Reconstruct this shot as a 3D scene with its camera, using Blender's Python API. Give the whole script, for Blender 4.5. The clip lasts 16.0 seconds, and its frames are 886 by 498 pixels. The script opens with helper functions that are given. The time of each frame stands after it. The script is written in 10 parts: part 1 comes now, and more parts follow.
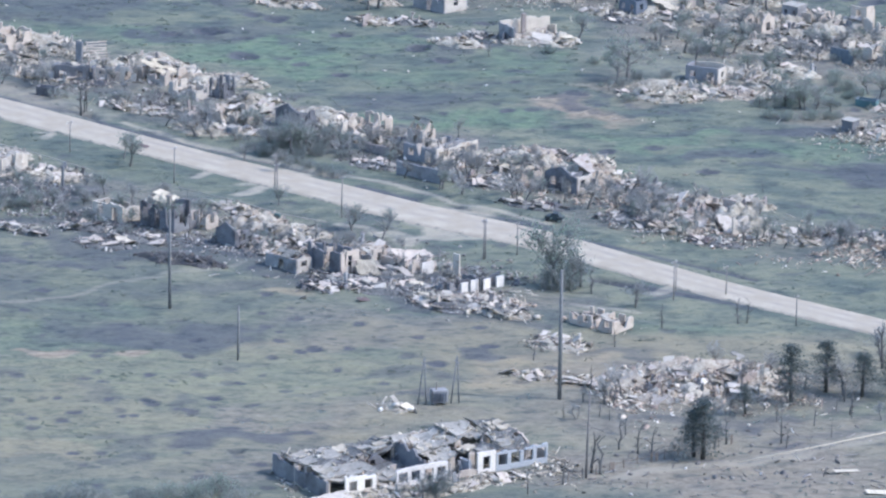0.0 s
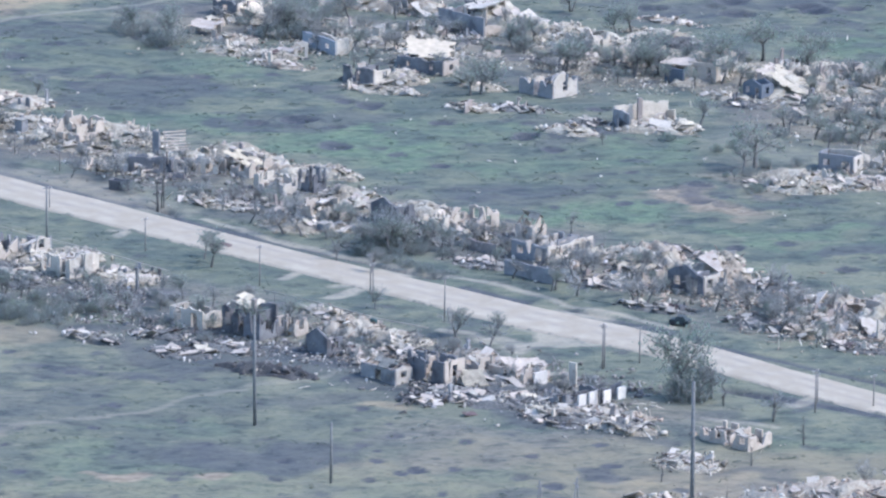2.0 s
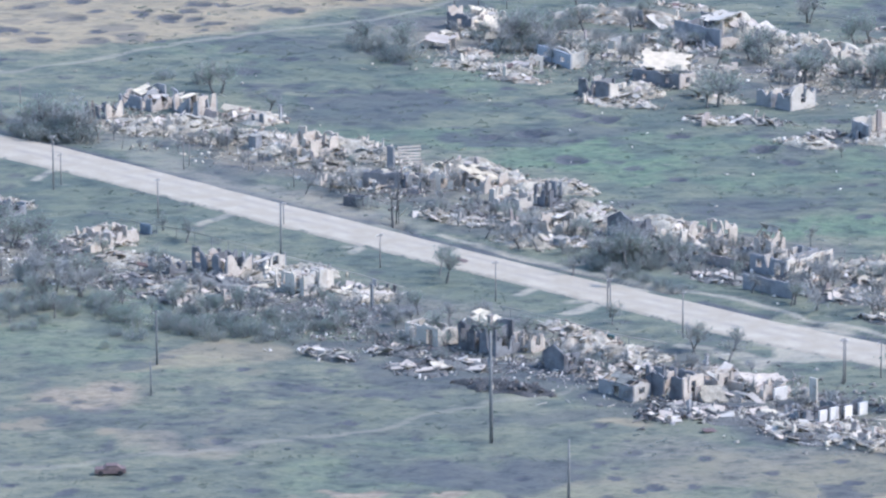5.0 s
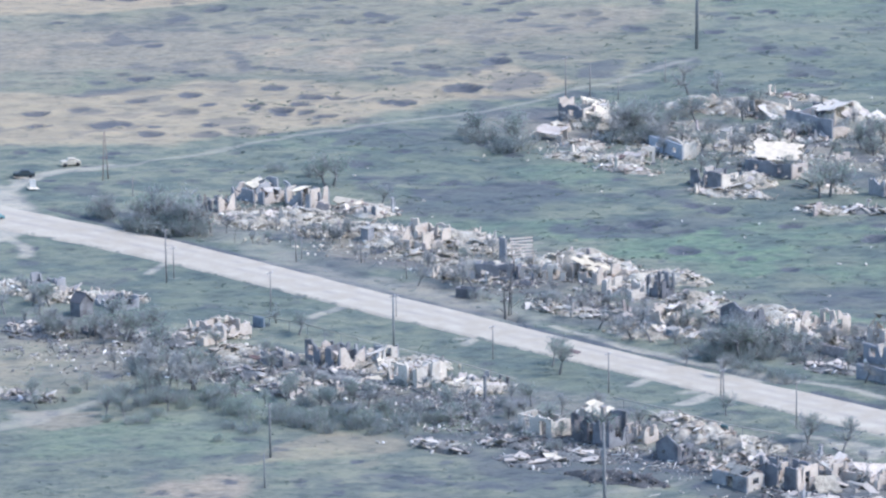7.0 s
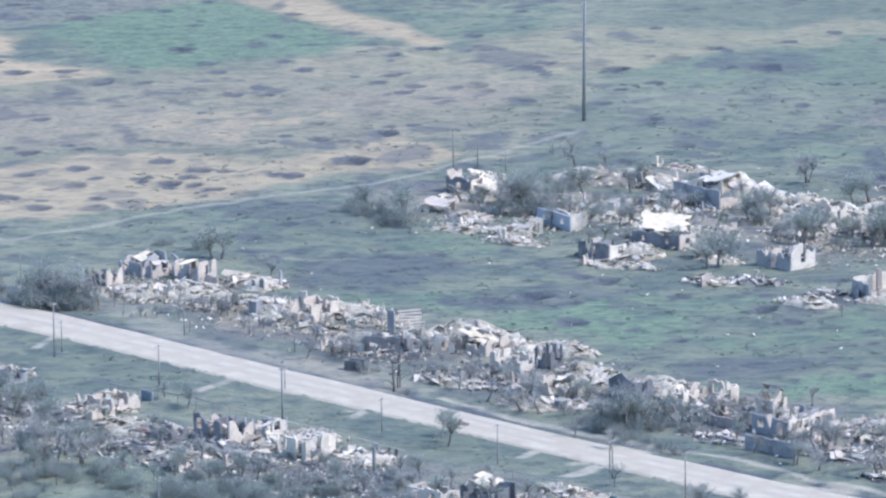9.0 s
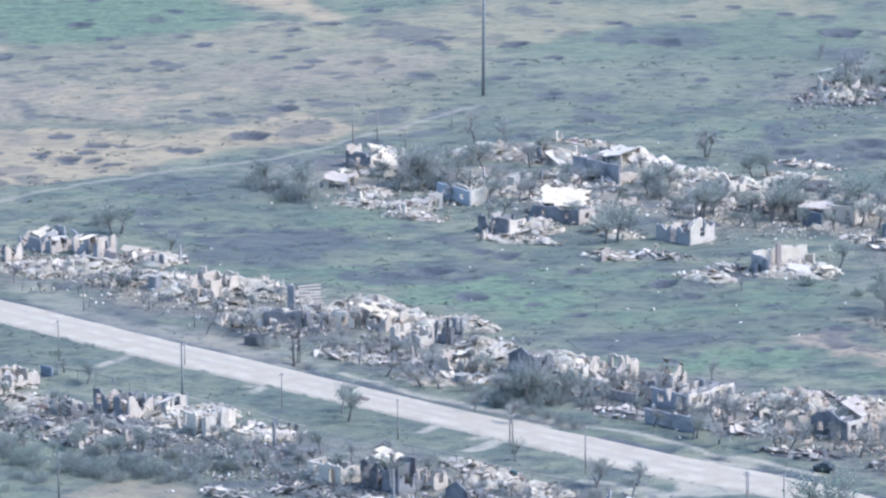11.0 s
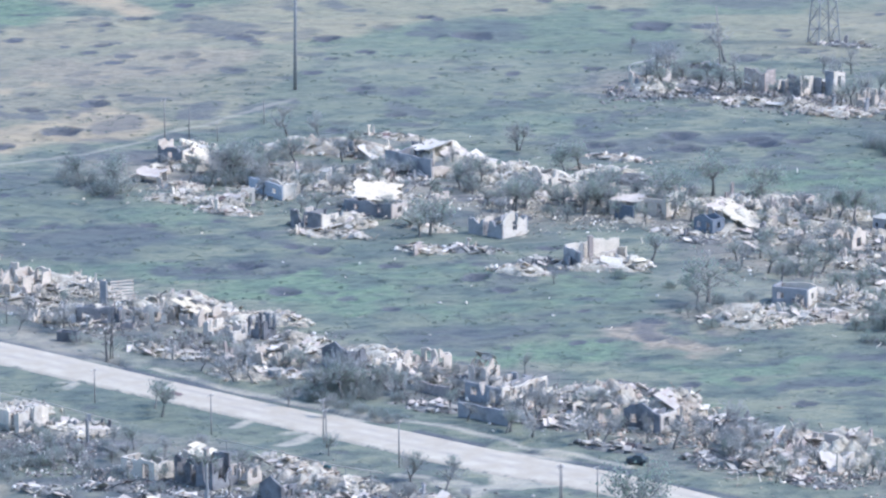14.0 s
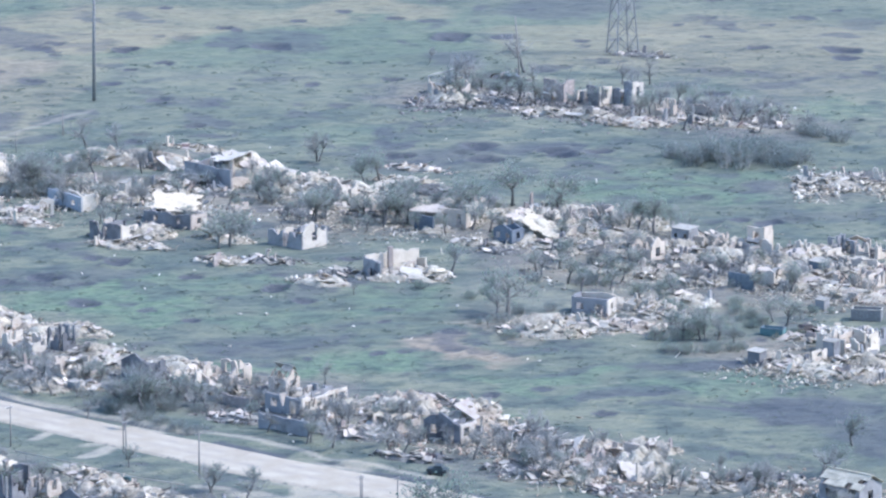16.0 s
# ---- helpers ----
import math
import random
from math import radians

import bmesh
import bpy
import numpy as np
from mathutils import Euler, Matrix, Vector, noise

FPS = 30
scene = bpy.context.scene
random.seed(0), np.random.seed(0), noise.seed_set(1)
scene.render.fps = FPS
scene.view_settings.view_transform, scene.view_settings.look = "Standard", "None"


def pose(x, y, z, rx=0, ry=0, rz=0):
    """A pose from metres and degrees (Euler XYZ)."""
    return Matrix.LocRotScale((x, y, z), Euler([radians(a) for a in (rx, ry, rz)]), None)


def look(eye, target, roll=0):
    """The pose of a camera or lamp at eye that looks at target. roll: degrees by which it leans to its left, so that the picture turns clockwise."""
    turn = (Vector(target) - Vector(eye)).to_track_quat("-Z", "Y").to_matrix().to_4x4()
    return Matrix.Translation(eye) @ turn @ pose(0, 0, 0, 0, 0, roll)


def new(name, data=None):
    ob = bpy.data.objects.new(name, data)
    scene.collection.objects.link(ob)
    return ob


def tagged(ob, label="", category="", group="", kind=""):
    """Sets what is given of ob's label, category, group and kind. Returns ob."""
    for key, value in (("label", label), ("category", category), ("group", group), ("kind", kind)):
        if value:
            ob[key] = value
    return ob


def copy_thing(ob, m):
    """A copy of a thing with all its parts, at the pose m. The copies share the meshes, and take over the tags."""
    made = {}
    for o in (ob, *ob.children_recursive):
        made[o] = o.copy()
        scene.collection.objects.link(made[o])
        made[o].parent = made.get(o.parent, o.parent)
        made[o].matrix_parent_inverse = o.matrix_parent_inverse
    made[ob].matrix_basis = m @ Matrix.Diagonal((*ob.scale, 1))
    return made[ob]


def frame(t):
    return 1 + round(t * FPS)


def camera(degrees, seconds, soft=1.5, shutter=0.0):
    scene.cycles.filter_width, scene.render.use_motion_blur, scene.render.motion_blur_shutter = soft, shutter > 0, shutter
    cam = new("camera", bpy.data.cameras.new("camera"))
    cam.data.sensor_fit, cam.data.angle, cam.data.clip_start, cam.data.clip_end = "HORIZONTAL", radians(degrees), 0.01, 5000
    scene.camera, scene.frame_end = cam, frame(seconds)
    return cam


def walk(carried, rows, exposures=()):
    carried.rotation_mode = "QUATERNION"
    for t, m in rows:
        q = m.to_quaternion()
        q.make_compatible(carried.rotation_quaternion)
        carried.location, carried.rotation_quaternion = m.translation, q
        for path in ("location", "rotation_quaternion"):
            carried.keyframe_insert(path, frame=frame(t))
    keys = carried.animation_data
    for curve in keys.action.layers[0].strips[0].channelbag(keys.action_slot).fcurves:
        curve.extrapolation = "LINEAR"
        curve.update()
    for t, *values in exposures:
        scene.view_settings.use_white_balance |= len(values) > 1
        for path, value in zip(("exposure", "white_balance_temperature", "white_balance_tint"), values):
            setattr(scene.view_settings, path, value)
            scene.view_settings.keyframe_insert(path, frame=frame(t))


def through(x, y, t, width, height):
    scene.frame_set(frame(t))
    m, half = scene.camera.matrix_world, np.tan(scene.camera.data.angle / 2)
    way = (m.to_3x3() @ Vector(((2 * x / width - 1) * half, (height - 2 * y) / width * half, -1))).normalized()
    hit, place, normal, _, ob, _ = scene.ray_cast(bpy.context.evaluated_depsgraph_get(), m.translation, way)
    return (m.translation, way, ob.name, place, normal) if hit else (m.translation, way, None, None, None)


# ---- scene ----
SOFT = 2.4
SKY_STRENGTH, SUN_STRENGTH = 0.15, 1.92
EXPOSURES = [(0.0, 1.03, 5330, 15), (2.5, 1.04, 5250, 15), (5.0, 1.11, 5290, 15), (8.0, 1.20, 5290, 14.5), (16.0, 1.27, 5220, 14.5)]
cam = camera(10.0, 16.0, soft=SOFT)
ROWS = [
    (0.0, -1.10, -822.06, 211.75, -2.961, -15.072, -1.124),
    (0.1, -1.05, -818.22, 210.79, -2.892, -14.948, -1.080),
    (0.2, -1.00, -814.39, 209.84, -2.826, -14.849, -1.037),
    (0.3, -0.95, -810.56, 208.89, -2.763, -14.768, -0.997),
    (0.4, -0.90, -806.72, 207.94, -2.705, -14.700, -0.958),
    (0.5, -0.85, -802.89, 206.98, -2.651, -14.644, -0.922),
    (0.6, -0.80, -799.06, 206.03, -2.602, -14.594, -0.889),
    (0.7, -0.75, -795.22, 205.08, -2.556, -14.550, -0.858),
    (0.8, -0.70, -791.39, 204.13, -2.514, -14.508, -0.831),
    (0.9, -0.65, -787.56, 203.17, -2.474, -14.468, -0.805),
    (1.0, -0.60, -783.73, 202.22, -2.437, -14.427, -0.782),
    (1.1, -0.55, -779.89, 201.27, -2.401, -14.387, -0.760),
    (1.2, -0.50, -776.06, 200.32, -2.365, -14.345, -0.739),
    (1.3, -0.45, -772.23, 199.36, -2.330, -14.301, -0.719),
    (1.4, -0.40, -768.39, 198.41, -2.294, -14.257, -0.699),
    (1.5, -0.35, -764.56, 197.46, -2.257, -14.212, -0.679),
    (1.6, -0.30, -760.73, 196.50, -2.219, -14.165, -0.659),
    (1.7, -0.25, -756.89, 195.55, -2.178, -14.119, -0.638),
    (1.8, -0.20, -753.06, 194.60, -2.135, -14.073, -0.616),
    (1.9, -0.15, -749.23, 193.65, -2.089, -14.027, -0.594),
    (2.0, -0.10, -745.39, 192.69, -2.041, -13.984, -0.570),
    (2.1, -0.05, -741.56, 191.74, -1.990, -13.942, -0.545),
    (2.2, 0.00, -737.73, 190.79, -1.937, -13.903, -0.518),
    (2.5, 0.00, -737.73, 190.79, -1.757, -13.808, -0.434),
    (3.0, 0.00, -737.73, 190.79, -1.462, -13.732, -0.287),
    (3.5, 0.00, -737.73, 190.79, -1.131, -13.765, -0.149),
    (4.0, 0.00, -737.73, 190.79, -0.720, -13.854, 0.050),
    (4.5, 0.00, -737.73, 190.79, -0.021, -13.904, 0.238),
    (5.0, 0.00, -737.73, 190.79, 0.473, -13.816, 0.400),
    (5.2, 0.00, -737.73, 190.79, 0.689, -13.717, 0.462),
    (7.3, 0.00, -737.73, 190.79, 1.726, -12.582, 1.008),
    (7.5, 0.00, -737.73, 190.79, 1.768, -12.455, 1.002),
    (8.0, 0.00, -737.73, 190.79, 1.459, -12.149, 1.011),
    (8.5, 0.00, -737.73, 190.79, 0.766, -11.901, 0.959),
    (9.0, 0.00, -737.73, 190.79, 0.350, -11.969, 0.974),
    (9.2, 0.00, -737.73, 190.79, 0.237, -12.038, 0.943),
    (11.3, 0.00, -737.73, 190.79, -1.092, -12.292, 0.844),
    (11.5, 0.00, -737.73, 190.79, -1.331, -12.311, 0.842),
    (12.0, 0.00, -737.73, 190.79, -1.796, -12.348, 0.775),
    (12.5, 0.00, -737.73, 190.79, -2.094, -12.380, 0.761),
    (13.0, 0.00, -737.73, 190.79, -2.417, -12.393, 0.720),
    (13.5, 0.00, -737.73, 190.79, -2.693, -12.409, 0.677),
    (14.0, 0.00, -737.73, 190.79, -2.915, -12.364, 0.676),
    (14.5, 0.00, -737.73, 190.79, -3.069, -12.298, 0.648),
    (15.0, 0.00, -737.73, 190.79, -3.496, -12.282, 0.535),
    (15.5, 0.00, -737.73, 190.79, -4.469, -12.266, 0.461),
    (16.0, 0.00, -737.73, 190.79, -5.160, -12.262, 0.338),
]
walk(cam, [(t, pose(x, y, z, 90 + pitch, roll, yaw)) for t, x, y, z, yaw, pitch, roll in ROWS], EXPOSURES)
# ---- world, sun ----
SUN_AZ, SUN_EL = radians(-12.0), radians(47.0)      # azimuth from +x towards +y
world = bpy.data.worlds.new("sky")
scene.world = world
world.use_nodes = True
wn = world.node_tree
sky = wn.nodes.new("ShaderNodeTexSky")
sky.sky_type, sky.sun_disc = "NISHITA", False
sky.sun_elevation, sky.sun_rotation = SUN_EL, radians(90.0) - SUN_AZ
sky.air_density, sky.dust_density, sky.ozone_density = 1.3, 1.5, 1.5
wn.links.new(sky.outputs[0], wn.nodes["Background"].inputs[0])
wn.nodes["Background"].inputs[1].default_value = SKY_STRENGTH
sun = new("sun", bpy.data.lights.new("sun", "SUN"))
sun.data.energy, sun.data.angle, sun.data.color = SUN_STRENGTH, radians(0.8), (1.0, 0.86, 0.70)
sun.matrix_world = look((math.cos(SUN_EL) * math.cos(SUN_AZ) * 100, math.cos(SUN_EL) * math.sin(SUN_AZ) * 100, math.sin(SUN_EL) * 100), (0, 0, 0))


# ---- materials ----
class Mat:
    """A small builder for node materials."""

    def __init__(self, name, rough=0.9, metal=0.0):
        self.mat = bpy.data.materials.new(name)
        self.mat.use_nodes = True
        self.t = self.mat.node_tree
        self.bsdf = self.t.nodes["Principled BSDF"]
        self.bsdf.inputs["Roughness"].default_value = rough
        self.bsdf.inputs["Metallic"].default_value = metal
        self.bsdf.inputs["Specular IOR Level"].default_value = 0.25
        self.geo = self.t.nodes.new("ShaderNodeNewGeometry")
        self.info = self.t.nodes.new("ShaderNodeObjectInfo")

    def link(self, a, b):
        self.t.links.new(a, b)

    def noise(self, scale, detail=4.0, rough=0.6, stretch=None):
        n = self.t.nodes.new("ShaderNodeTexNoise")
        n.inputs["Scale"].default_value, n.inputs["Detail"].default_value, n.inputs["Roughness"].default_value = scale, detail, rough
        src = self.geo.outputs["Position"]
        if stretch:
            m = self.t.nodes.new("ShaderNodeMapping")
            m.inputs["Scale"].default_value = stretch
            self.link(src, m.inputs[0])
            src = m.outputs[0]
        self.link(src, n.inputs["Vector"])
        return n.outputs["Fac"]

    def ramp(self, fac, stops):
        r = self.t.nodes.new("ShaderNodeValToRGB")
        e = r.color_ramp.elements
        while len(e) < len(stops):
            e.new(0.5)
        for el, (p, c) in zip(e, stops):
            el.position, el.color = p, (*c, 1) if len(c) == 3 else c
        self.link(fac, r.inputs[0])
        return r.outputs[0]

    def mix(self, fac, a, b, mode="MIX"):
        m = self.t.nodes.new("ShaderNodeMix")
        m.data_type, m.blend_type = "RGBA", mode
        for sock, v in ((m.inputs[0], fac), (m.inputs[6], a), (m.inputs[7], b)):
            if isinstance(v, (int, float)):
                sock.default_value = v
            elif isinstance(v, tuple):
                sock.default_value = (*v, 1)
            else:
                self.link(v, sock)
        return m.outputs[2]

    def math(self, op, a, b=0.0, clamp=False):
        m = self.t.nodes.new("ShaderNodeMath")
        m.operation, m.use_clamp = op, clamp
        for sock, v in zip(m.inputs, (a, b)):
            if isinstance(v, (int, float)):
                sock.default_value = v
            else:
                self.link(v, sock)
        return m.outputs[0]

    def attr(self, name):
        a = self.t.nodes.new("ShaderNodeAttribute")
        a.attribute_name = name
        return a.outputs["Fac"]

    def finish(self, col, bump=None, strength=0.4, dist=0.1):
        if isinstance(col, tuple):
            self.bsdf.inputs["Base Color"].default_value = (*col, 1)
        else:
            self.link(col, self.bsdf.inputs["Base Color"])
        if bump is not None:
            b = self.t.nodes.new("ShaderNodeBump")
            b.inputs["Strength"].default_value, b.inputs["Distance"].default_value = strength, dist
            self.link(bump, b.inputs["Height"])
            self.link(b.outputs[0], self.bsdf.inputs["Normal"])
        return self.mat


def make_wall(name, light, dark, under, worn=0.5, soot=0.0):
    """Old plaster: two tones, patches where it has fallen off the masonry, and smoke stains."""
    m = Mat(name)
    col = m.mix(m.ramp(m.noise(0.5, 3), [(0.35, (0, 0, 0)), (0.65, (1, 1, 1))]), light, dark)
    fine = m.noise(5.0, 4)
    col = m.mix(m.ramp(fine, [(0.45, (0, 0, 0)), (0.75, (0.5, 0.5, 0.5))]), col, tuple(c * 0.55 for c in dark))
    col = m.mix(m.ramp(m.noise(0.9, 5, 0.7), [(0.72 - 0.3 * worn, (0, 0, 0)), (0.78 - 0.3 * worn, (1, 1, 1))]), col, under)
    if soot:
        col = m.mix(m.ramp(m.noise(0.35, 4), [(0.65 - 0.4 * soot, (0, 0, 0)), (0.85 - 0.3 * soot, (1, 1, 1))]), col, (0.095, 0.092, 0.095))
    v = m.ramp(m.info.outputs["Random"], [(0.0, (0.78, 0.78, 0.8)), (1.0, (1.0, 0.98, 0.95))])
    return m.finish(m.mix(1.0, col, v, "MULTIPLY"), fine, 0.5, 0.05)


def make_rubble(name, stops, scale=1.0):
    """Broken masonry: each piece its own tone, with dust."""
    m = Mat(name)
    col = m.ramp(m.geo.outputs["Random Per Island"], stops)
    n = m.noise(2.2 * scale, 5, 0.7)
    col = m.mix(m.ramp(n, [(0.35, (0.0, 0.0, 0.0)), (0.7, (0.4, 0.4, 0.4))]), col, (0.30, 0.27, 0.24))
    return m.finish(col, n, 0.6, 0.1)


def make_mound(name, a, b, c):
    m = Mat(name)
    n = m.noise(1.1, 6, 0.75, (1.0, 0.5, 1.0))
    n2 = m.noise(0.25, 3)
    col = m.mix(m.ramp(n, [(0.36, (0, 0, 0)), (0.62, (1, 1, 1))]), a, b)
    col = m.mix(m.ramp(n2, [(0.45, (0, 0, 0)), (0.62, (0.8, 0.8, 0.8))]), col, c)
    return m.finish(col, m.noise(2.5, 5, 0.7), 1.0, 0.35)


def make_plain(name, col, col2, scale=3.0, rough=0.8, metal=0.0, stretch=None, vary=0.25):
    m = Mat(name, rough, metal)
    n = m.noise(scale, 4, 0.6, stretch)
    c = m.mix(m.ramp(n, [(0.38, (0, 0, 0)), (0.66, (1, 1, 1))]), col, col2)
    v = m.ramp(m.info.outputs["Random"], [(0.0, (1 - vary,) * 3), (1.0, (1, 1, 1))])
    return m.finish(m.mix(1.0, c, v, "MULTIPLY"), n, 0.3, 0.03)


def make_leaf(name, a, b, through=0.45):
    """Leaves and blades: thin, so that part of the light comes through."""
    m = Mat(name, 0.8)
    col = m.ramp(m.geo.outputs["Random Per Island"], [(0.0, a), (1.0, b)])
    n = m.noise(0.15, 3)
    col = m.mix(m.ramp(n, [(0.4, (0, 0, 0)), (0.65, (0.5, 0.5, 0.5))]), col, tuple(x * 0.7 for x in a))
    thin = m.t.nodes.new("ShaderNodeBsdfTranslucent")
    m.link(col, thin.inputs["Color"])
    blend = m.t.nodes.new("ShaderNodeMixShader")
    blend.inputs[0].default_value = through
    m.link(m.bsdf.outputs[0], blend.inputs[1])
    m.link(thin.outputs[0], blend.inputs[2])
    m.link(blend.outputs[0], m.t.nodes["Material Output"].inputs["Surface"])
    return m.finish(col)


def make_ground():
    m = Mat("meadow", 0.95)
    step = lambda fac, lo, hi, top=1.0: m.ramp(fac, [(lo, (0, 0, 0)), (hi, (top, top, top))])
    big, mid, fine = m.noise(0.018, 4, 0.55), m.noise(0.11, 5, 0.6, (0.75, 1.0, 1.0)), m.noise(0.75, 6, 0.72, (0.7, 1.0, 1.0))
    tuss, grain = m.noise(0.26, 5, 0.62, (0.7, 1.1, 1.0)), m.noise(2.4, 4, 0.7, (0.7, 1.0, 1.0))
    col = m.mix(step(big, 0.40, 0.62), (0.122, 0.140, 0.104), (0.176, 0.184, 0.130))
    col = m.mix(m.math("MULTIPLY", step(mid, 0.47, 0.58, 0.8), m.math("SUBTRACT", 1.0, m.attr("crop"), True), True), col, (0.084, 0.106, 0.092))
    green = m.mix(step(fine, 0.38, 0.6), (0.092, 0.137, 0.092), (0.140, 0.190, 0.120))
    col = m.mix(m.math("MULTIPLY", m.attr("lush"), m.math("ADD", m.math("MULTIPLY", tuss, 1.9), -0.22, True), True), col, green)
    dry = m.mix(step(mid, 0.35, 0.65), (0.365, 0.288, 0.18), (0.285, 0.232, 0.150))
    col = m.mix(m.attr("dry"), col, dry)
    bare = m.mix(step(fine, 0.36, 0.64), (0.098, 0.100, 0.088), (0.190, 0.184, 0.155))
    col = m.mix(m.math("MULTIPLY", m.attr("bare"), m.math("ADD", m.math("MULTIPLY", mid, 1.6), -0.05, True), True), col, bare)
    soil = m.mix(step(fine, 0.36, 0.64), (0.185, 0.157, 0.114), (0.30, 0.254, 0.184))
    col = m.mix(m.attr("soil"), col, soil)
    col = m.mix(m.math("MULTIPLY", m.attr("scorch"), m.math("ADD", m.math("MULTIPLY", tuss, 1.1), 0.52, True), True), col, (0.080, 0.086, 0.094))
    track = m.mix(step(fine, 0.4, 0.65), (0.35, 0.322, 0.248), (0.265, 0.245, 0.19))
    col = m.mix(m.attr("path"), col, track)
    tone = m.ramp(tuss, [(0.33, (0.66, 0.69, 0.75)), (0.47, (0.98, 0.98, 0.99)), (0.68, (1.16, 1.13, 1.06))])
    clump = m.noise(0.36, 3, 0.5, (0.6, 1.0, 1.0))
    col = m.mix(m.ramp(clump, [(0.35, (0.7, 0.7, 0.7)), (0.43, (0, 0, 0))]), col, m.mix(1.0, col, (0.62, 0.68, 0.74), "MULTIPLY"))
    marks = m.math("MULTIPLY", m.ramp(m.noise(0.62, 3, 0.5, (0.55, 1.0, 1.0)), [(0.33, (0.85, 0.85, 0.85)), (0.375, (0, 0, 0))]), m.math("SUBTRACT", 1.0, m.attr("path"), True), True)
    col = m.mix(marks, col, m.mix(1.0, col, (0.60, 0.66, 0.74), "MULTIPLY"))
    pale = m.math("MULTIPLY", m.ramp(m.noise(0.5, 4, 0.6, (0.45, 1.0, 1.0)), [(0.62, (0, 0, 0)), (0.67, (0.5, 0.5, 0.5))]), m.math("SUBTRACT", 1.0, m.attr("scorch"), True), True)
    col = m.mix(pale, col, (0.215, 0.212, 0.165))
    plough = m.math("SUBTRACT", 1.0, m.math("MULTIPLY", m.math("MAXIMUM", m.attr("crop"), m.math("MAXIMUM", m.attr("dry"), m.attr("soil"))), 0.7), True)
    col = m.mix(plough, col, m.mix(1.0, col, tone, "MULTIPLY"))
    col = m.mix(plough, col, m.mix(1.0, col, m.ramp(grain, [(0.35, (0.88, 0.89, 0.90)), (0.65, (1.10, 1.09, 1.08))]), "MULTIPLY"))
    col = m.mix(m.math("MULTIPLY", plough, m.ramp(fine, [(0.34, (0.75, 0.75, 0.75)), (0.46, (0, 0, 0))])), col, m.mix(1.0, col, (0.58, 0.62, 0.67), "MULTIPLY"))
    return m.finish(col, fine, 0.7, 0.25)


def make_road():
    m = Mat("road_surface", 0.95)
    step = lambda fac, lo, hi, top=1.0: m.ramp(fac, [(lo, (0, 0, 0)), (hi, (top, top, top))])
    n, s = m.noise(0.22, 5, 0.6), m.noise(1.6, 5, 0.65)
    col = m.mix(step(n, 0.36, 0.64), (0.335, 0.292, 0.218), (0.415, 0.366, 0.278))
    col = m.mix(step(s, 0.5, 0.75, 0.45), col, (0.26, 0.235, 0.20))
    col = m.mix(m.math("MULTIPLY", m.attr("rut"), step(n, 0.42, 0.62), True), col, (0.25, 0.228, 0.195))
    verge = m.mix(step(s, 0.40, 0.62), (0.100, 0.124, 0.096), (0.185, 0.178, 0.148))
    ragged = m.math("ADD", m.attr("edge"), m.math("ADD", m.math("MULTIPLY", m.math("ADD", n, -0.5), 2.0), m.math("MULTIPLY", m.math("ADD", s, -0.5), 0.9)))
    col = m.mix(step(ragged, 0.46, 0.72), col, verge)
    return m.finish(col, s, 0.4, 0.06)


GROUND, ROAD = make_ground(), make_road()
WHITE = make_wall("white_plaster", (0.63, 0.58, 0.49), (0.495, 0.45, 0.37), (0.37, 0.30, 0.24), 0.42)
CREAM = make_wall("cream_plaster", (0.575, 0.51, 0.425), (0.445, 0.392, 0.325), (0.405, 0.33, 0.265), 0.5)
# Also laid on fronts turned from the sun, as painted shade.
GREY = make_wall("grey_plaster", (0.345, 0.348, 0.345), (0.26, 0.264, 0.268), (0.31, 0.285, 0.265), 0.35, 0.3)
BRICK = make_wall("brick_masonry", (0.37, 0.325, 0.295), (0.28, 0.245, 0.225), (0.46, 0.41, 0.36), 0.55)
# Serves sooted walls and, as painted shade, walls facing away from the sun.
SOOT_SHADE = make_wall("sooty_plaster", (0.245, 0.25, 0.255), (0.18, 0.184, 0.19), (0.25, 0.215, 0.19), 0.3, 0.5)
BLUE = make_wall("blue_paint", (0.17, 0.20, 0.235), (0.135, 0.157, 0.185), (0.34, 0.33, 0.32), 0.3)
PALE_BLUE = make_wall("pale_blue_paint", (0.44, 0.462, 0.475), (0.355, 0.38, 0.395), (0.50, 0.46, 0.42), 0.35)
PALE = [(0.0, (0.118, 0.108, 0.088)), (0.22, (0.198, 0.180, 0.142)), (0.44, (0.305, 0.272, 0.208)), (0.66, (0.432, 0.388, 0.295)), (0.88, (0.565, 0.515, 0.400)), (1.0, (0.720, 0.672, 0.560))]
DARK = [(0.0, (0.075, 0.074, 0.074)), (0.40, (0.125, 0.122, 0.118)), (0.68, (0.20, 0.194, 0.18)), (0.90, (0.34, 0.322, 0.29)), (1.0, (0.62, 0.60, 0.54))]
REDDISH = [(0.0, (0.132, 0.112, 0.090)), (0.2, (0.262, 0.198, 0.152)), (0.5, (0.430, 0.348, 0.268)), (0.8, (0.575, 0.515, 0.400)), (1.0, (0.770, 0.722, 0.600))]
RUBBLE = {"pale": make_rubble("pale_rubble", PALE), "dark": make_rubble("dark_rubble", DARK), "red": make_rubble("red_rubble", REDDISH), "char": make_rubble("charred_debris", [(0.0, (0.045, 0.044, 0.046)), (0.7, (0.085, 0.083, 0.083)), (0.95, (0.15, 0.145, 0.138)), (1.0, (0.42, 0.40, 0.36))]), "white": make_rubble("white_scraps", [(0.0, (0.42, 0.385, 0.315)), (0.5, (0.60, 0.555, 0.455)), (1.0, (0.77, 0.735, 0.64))])}
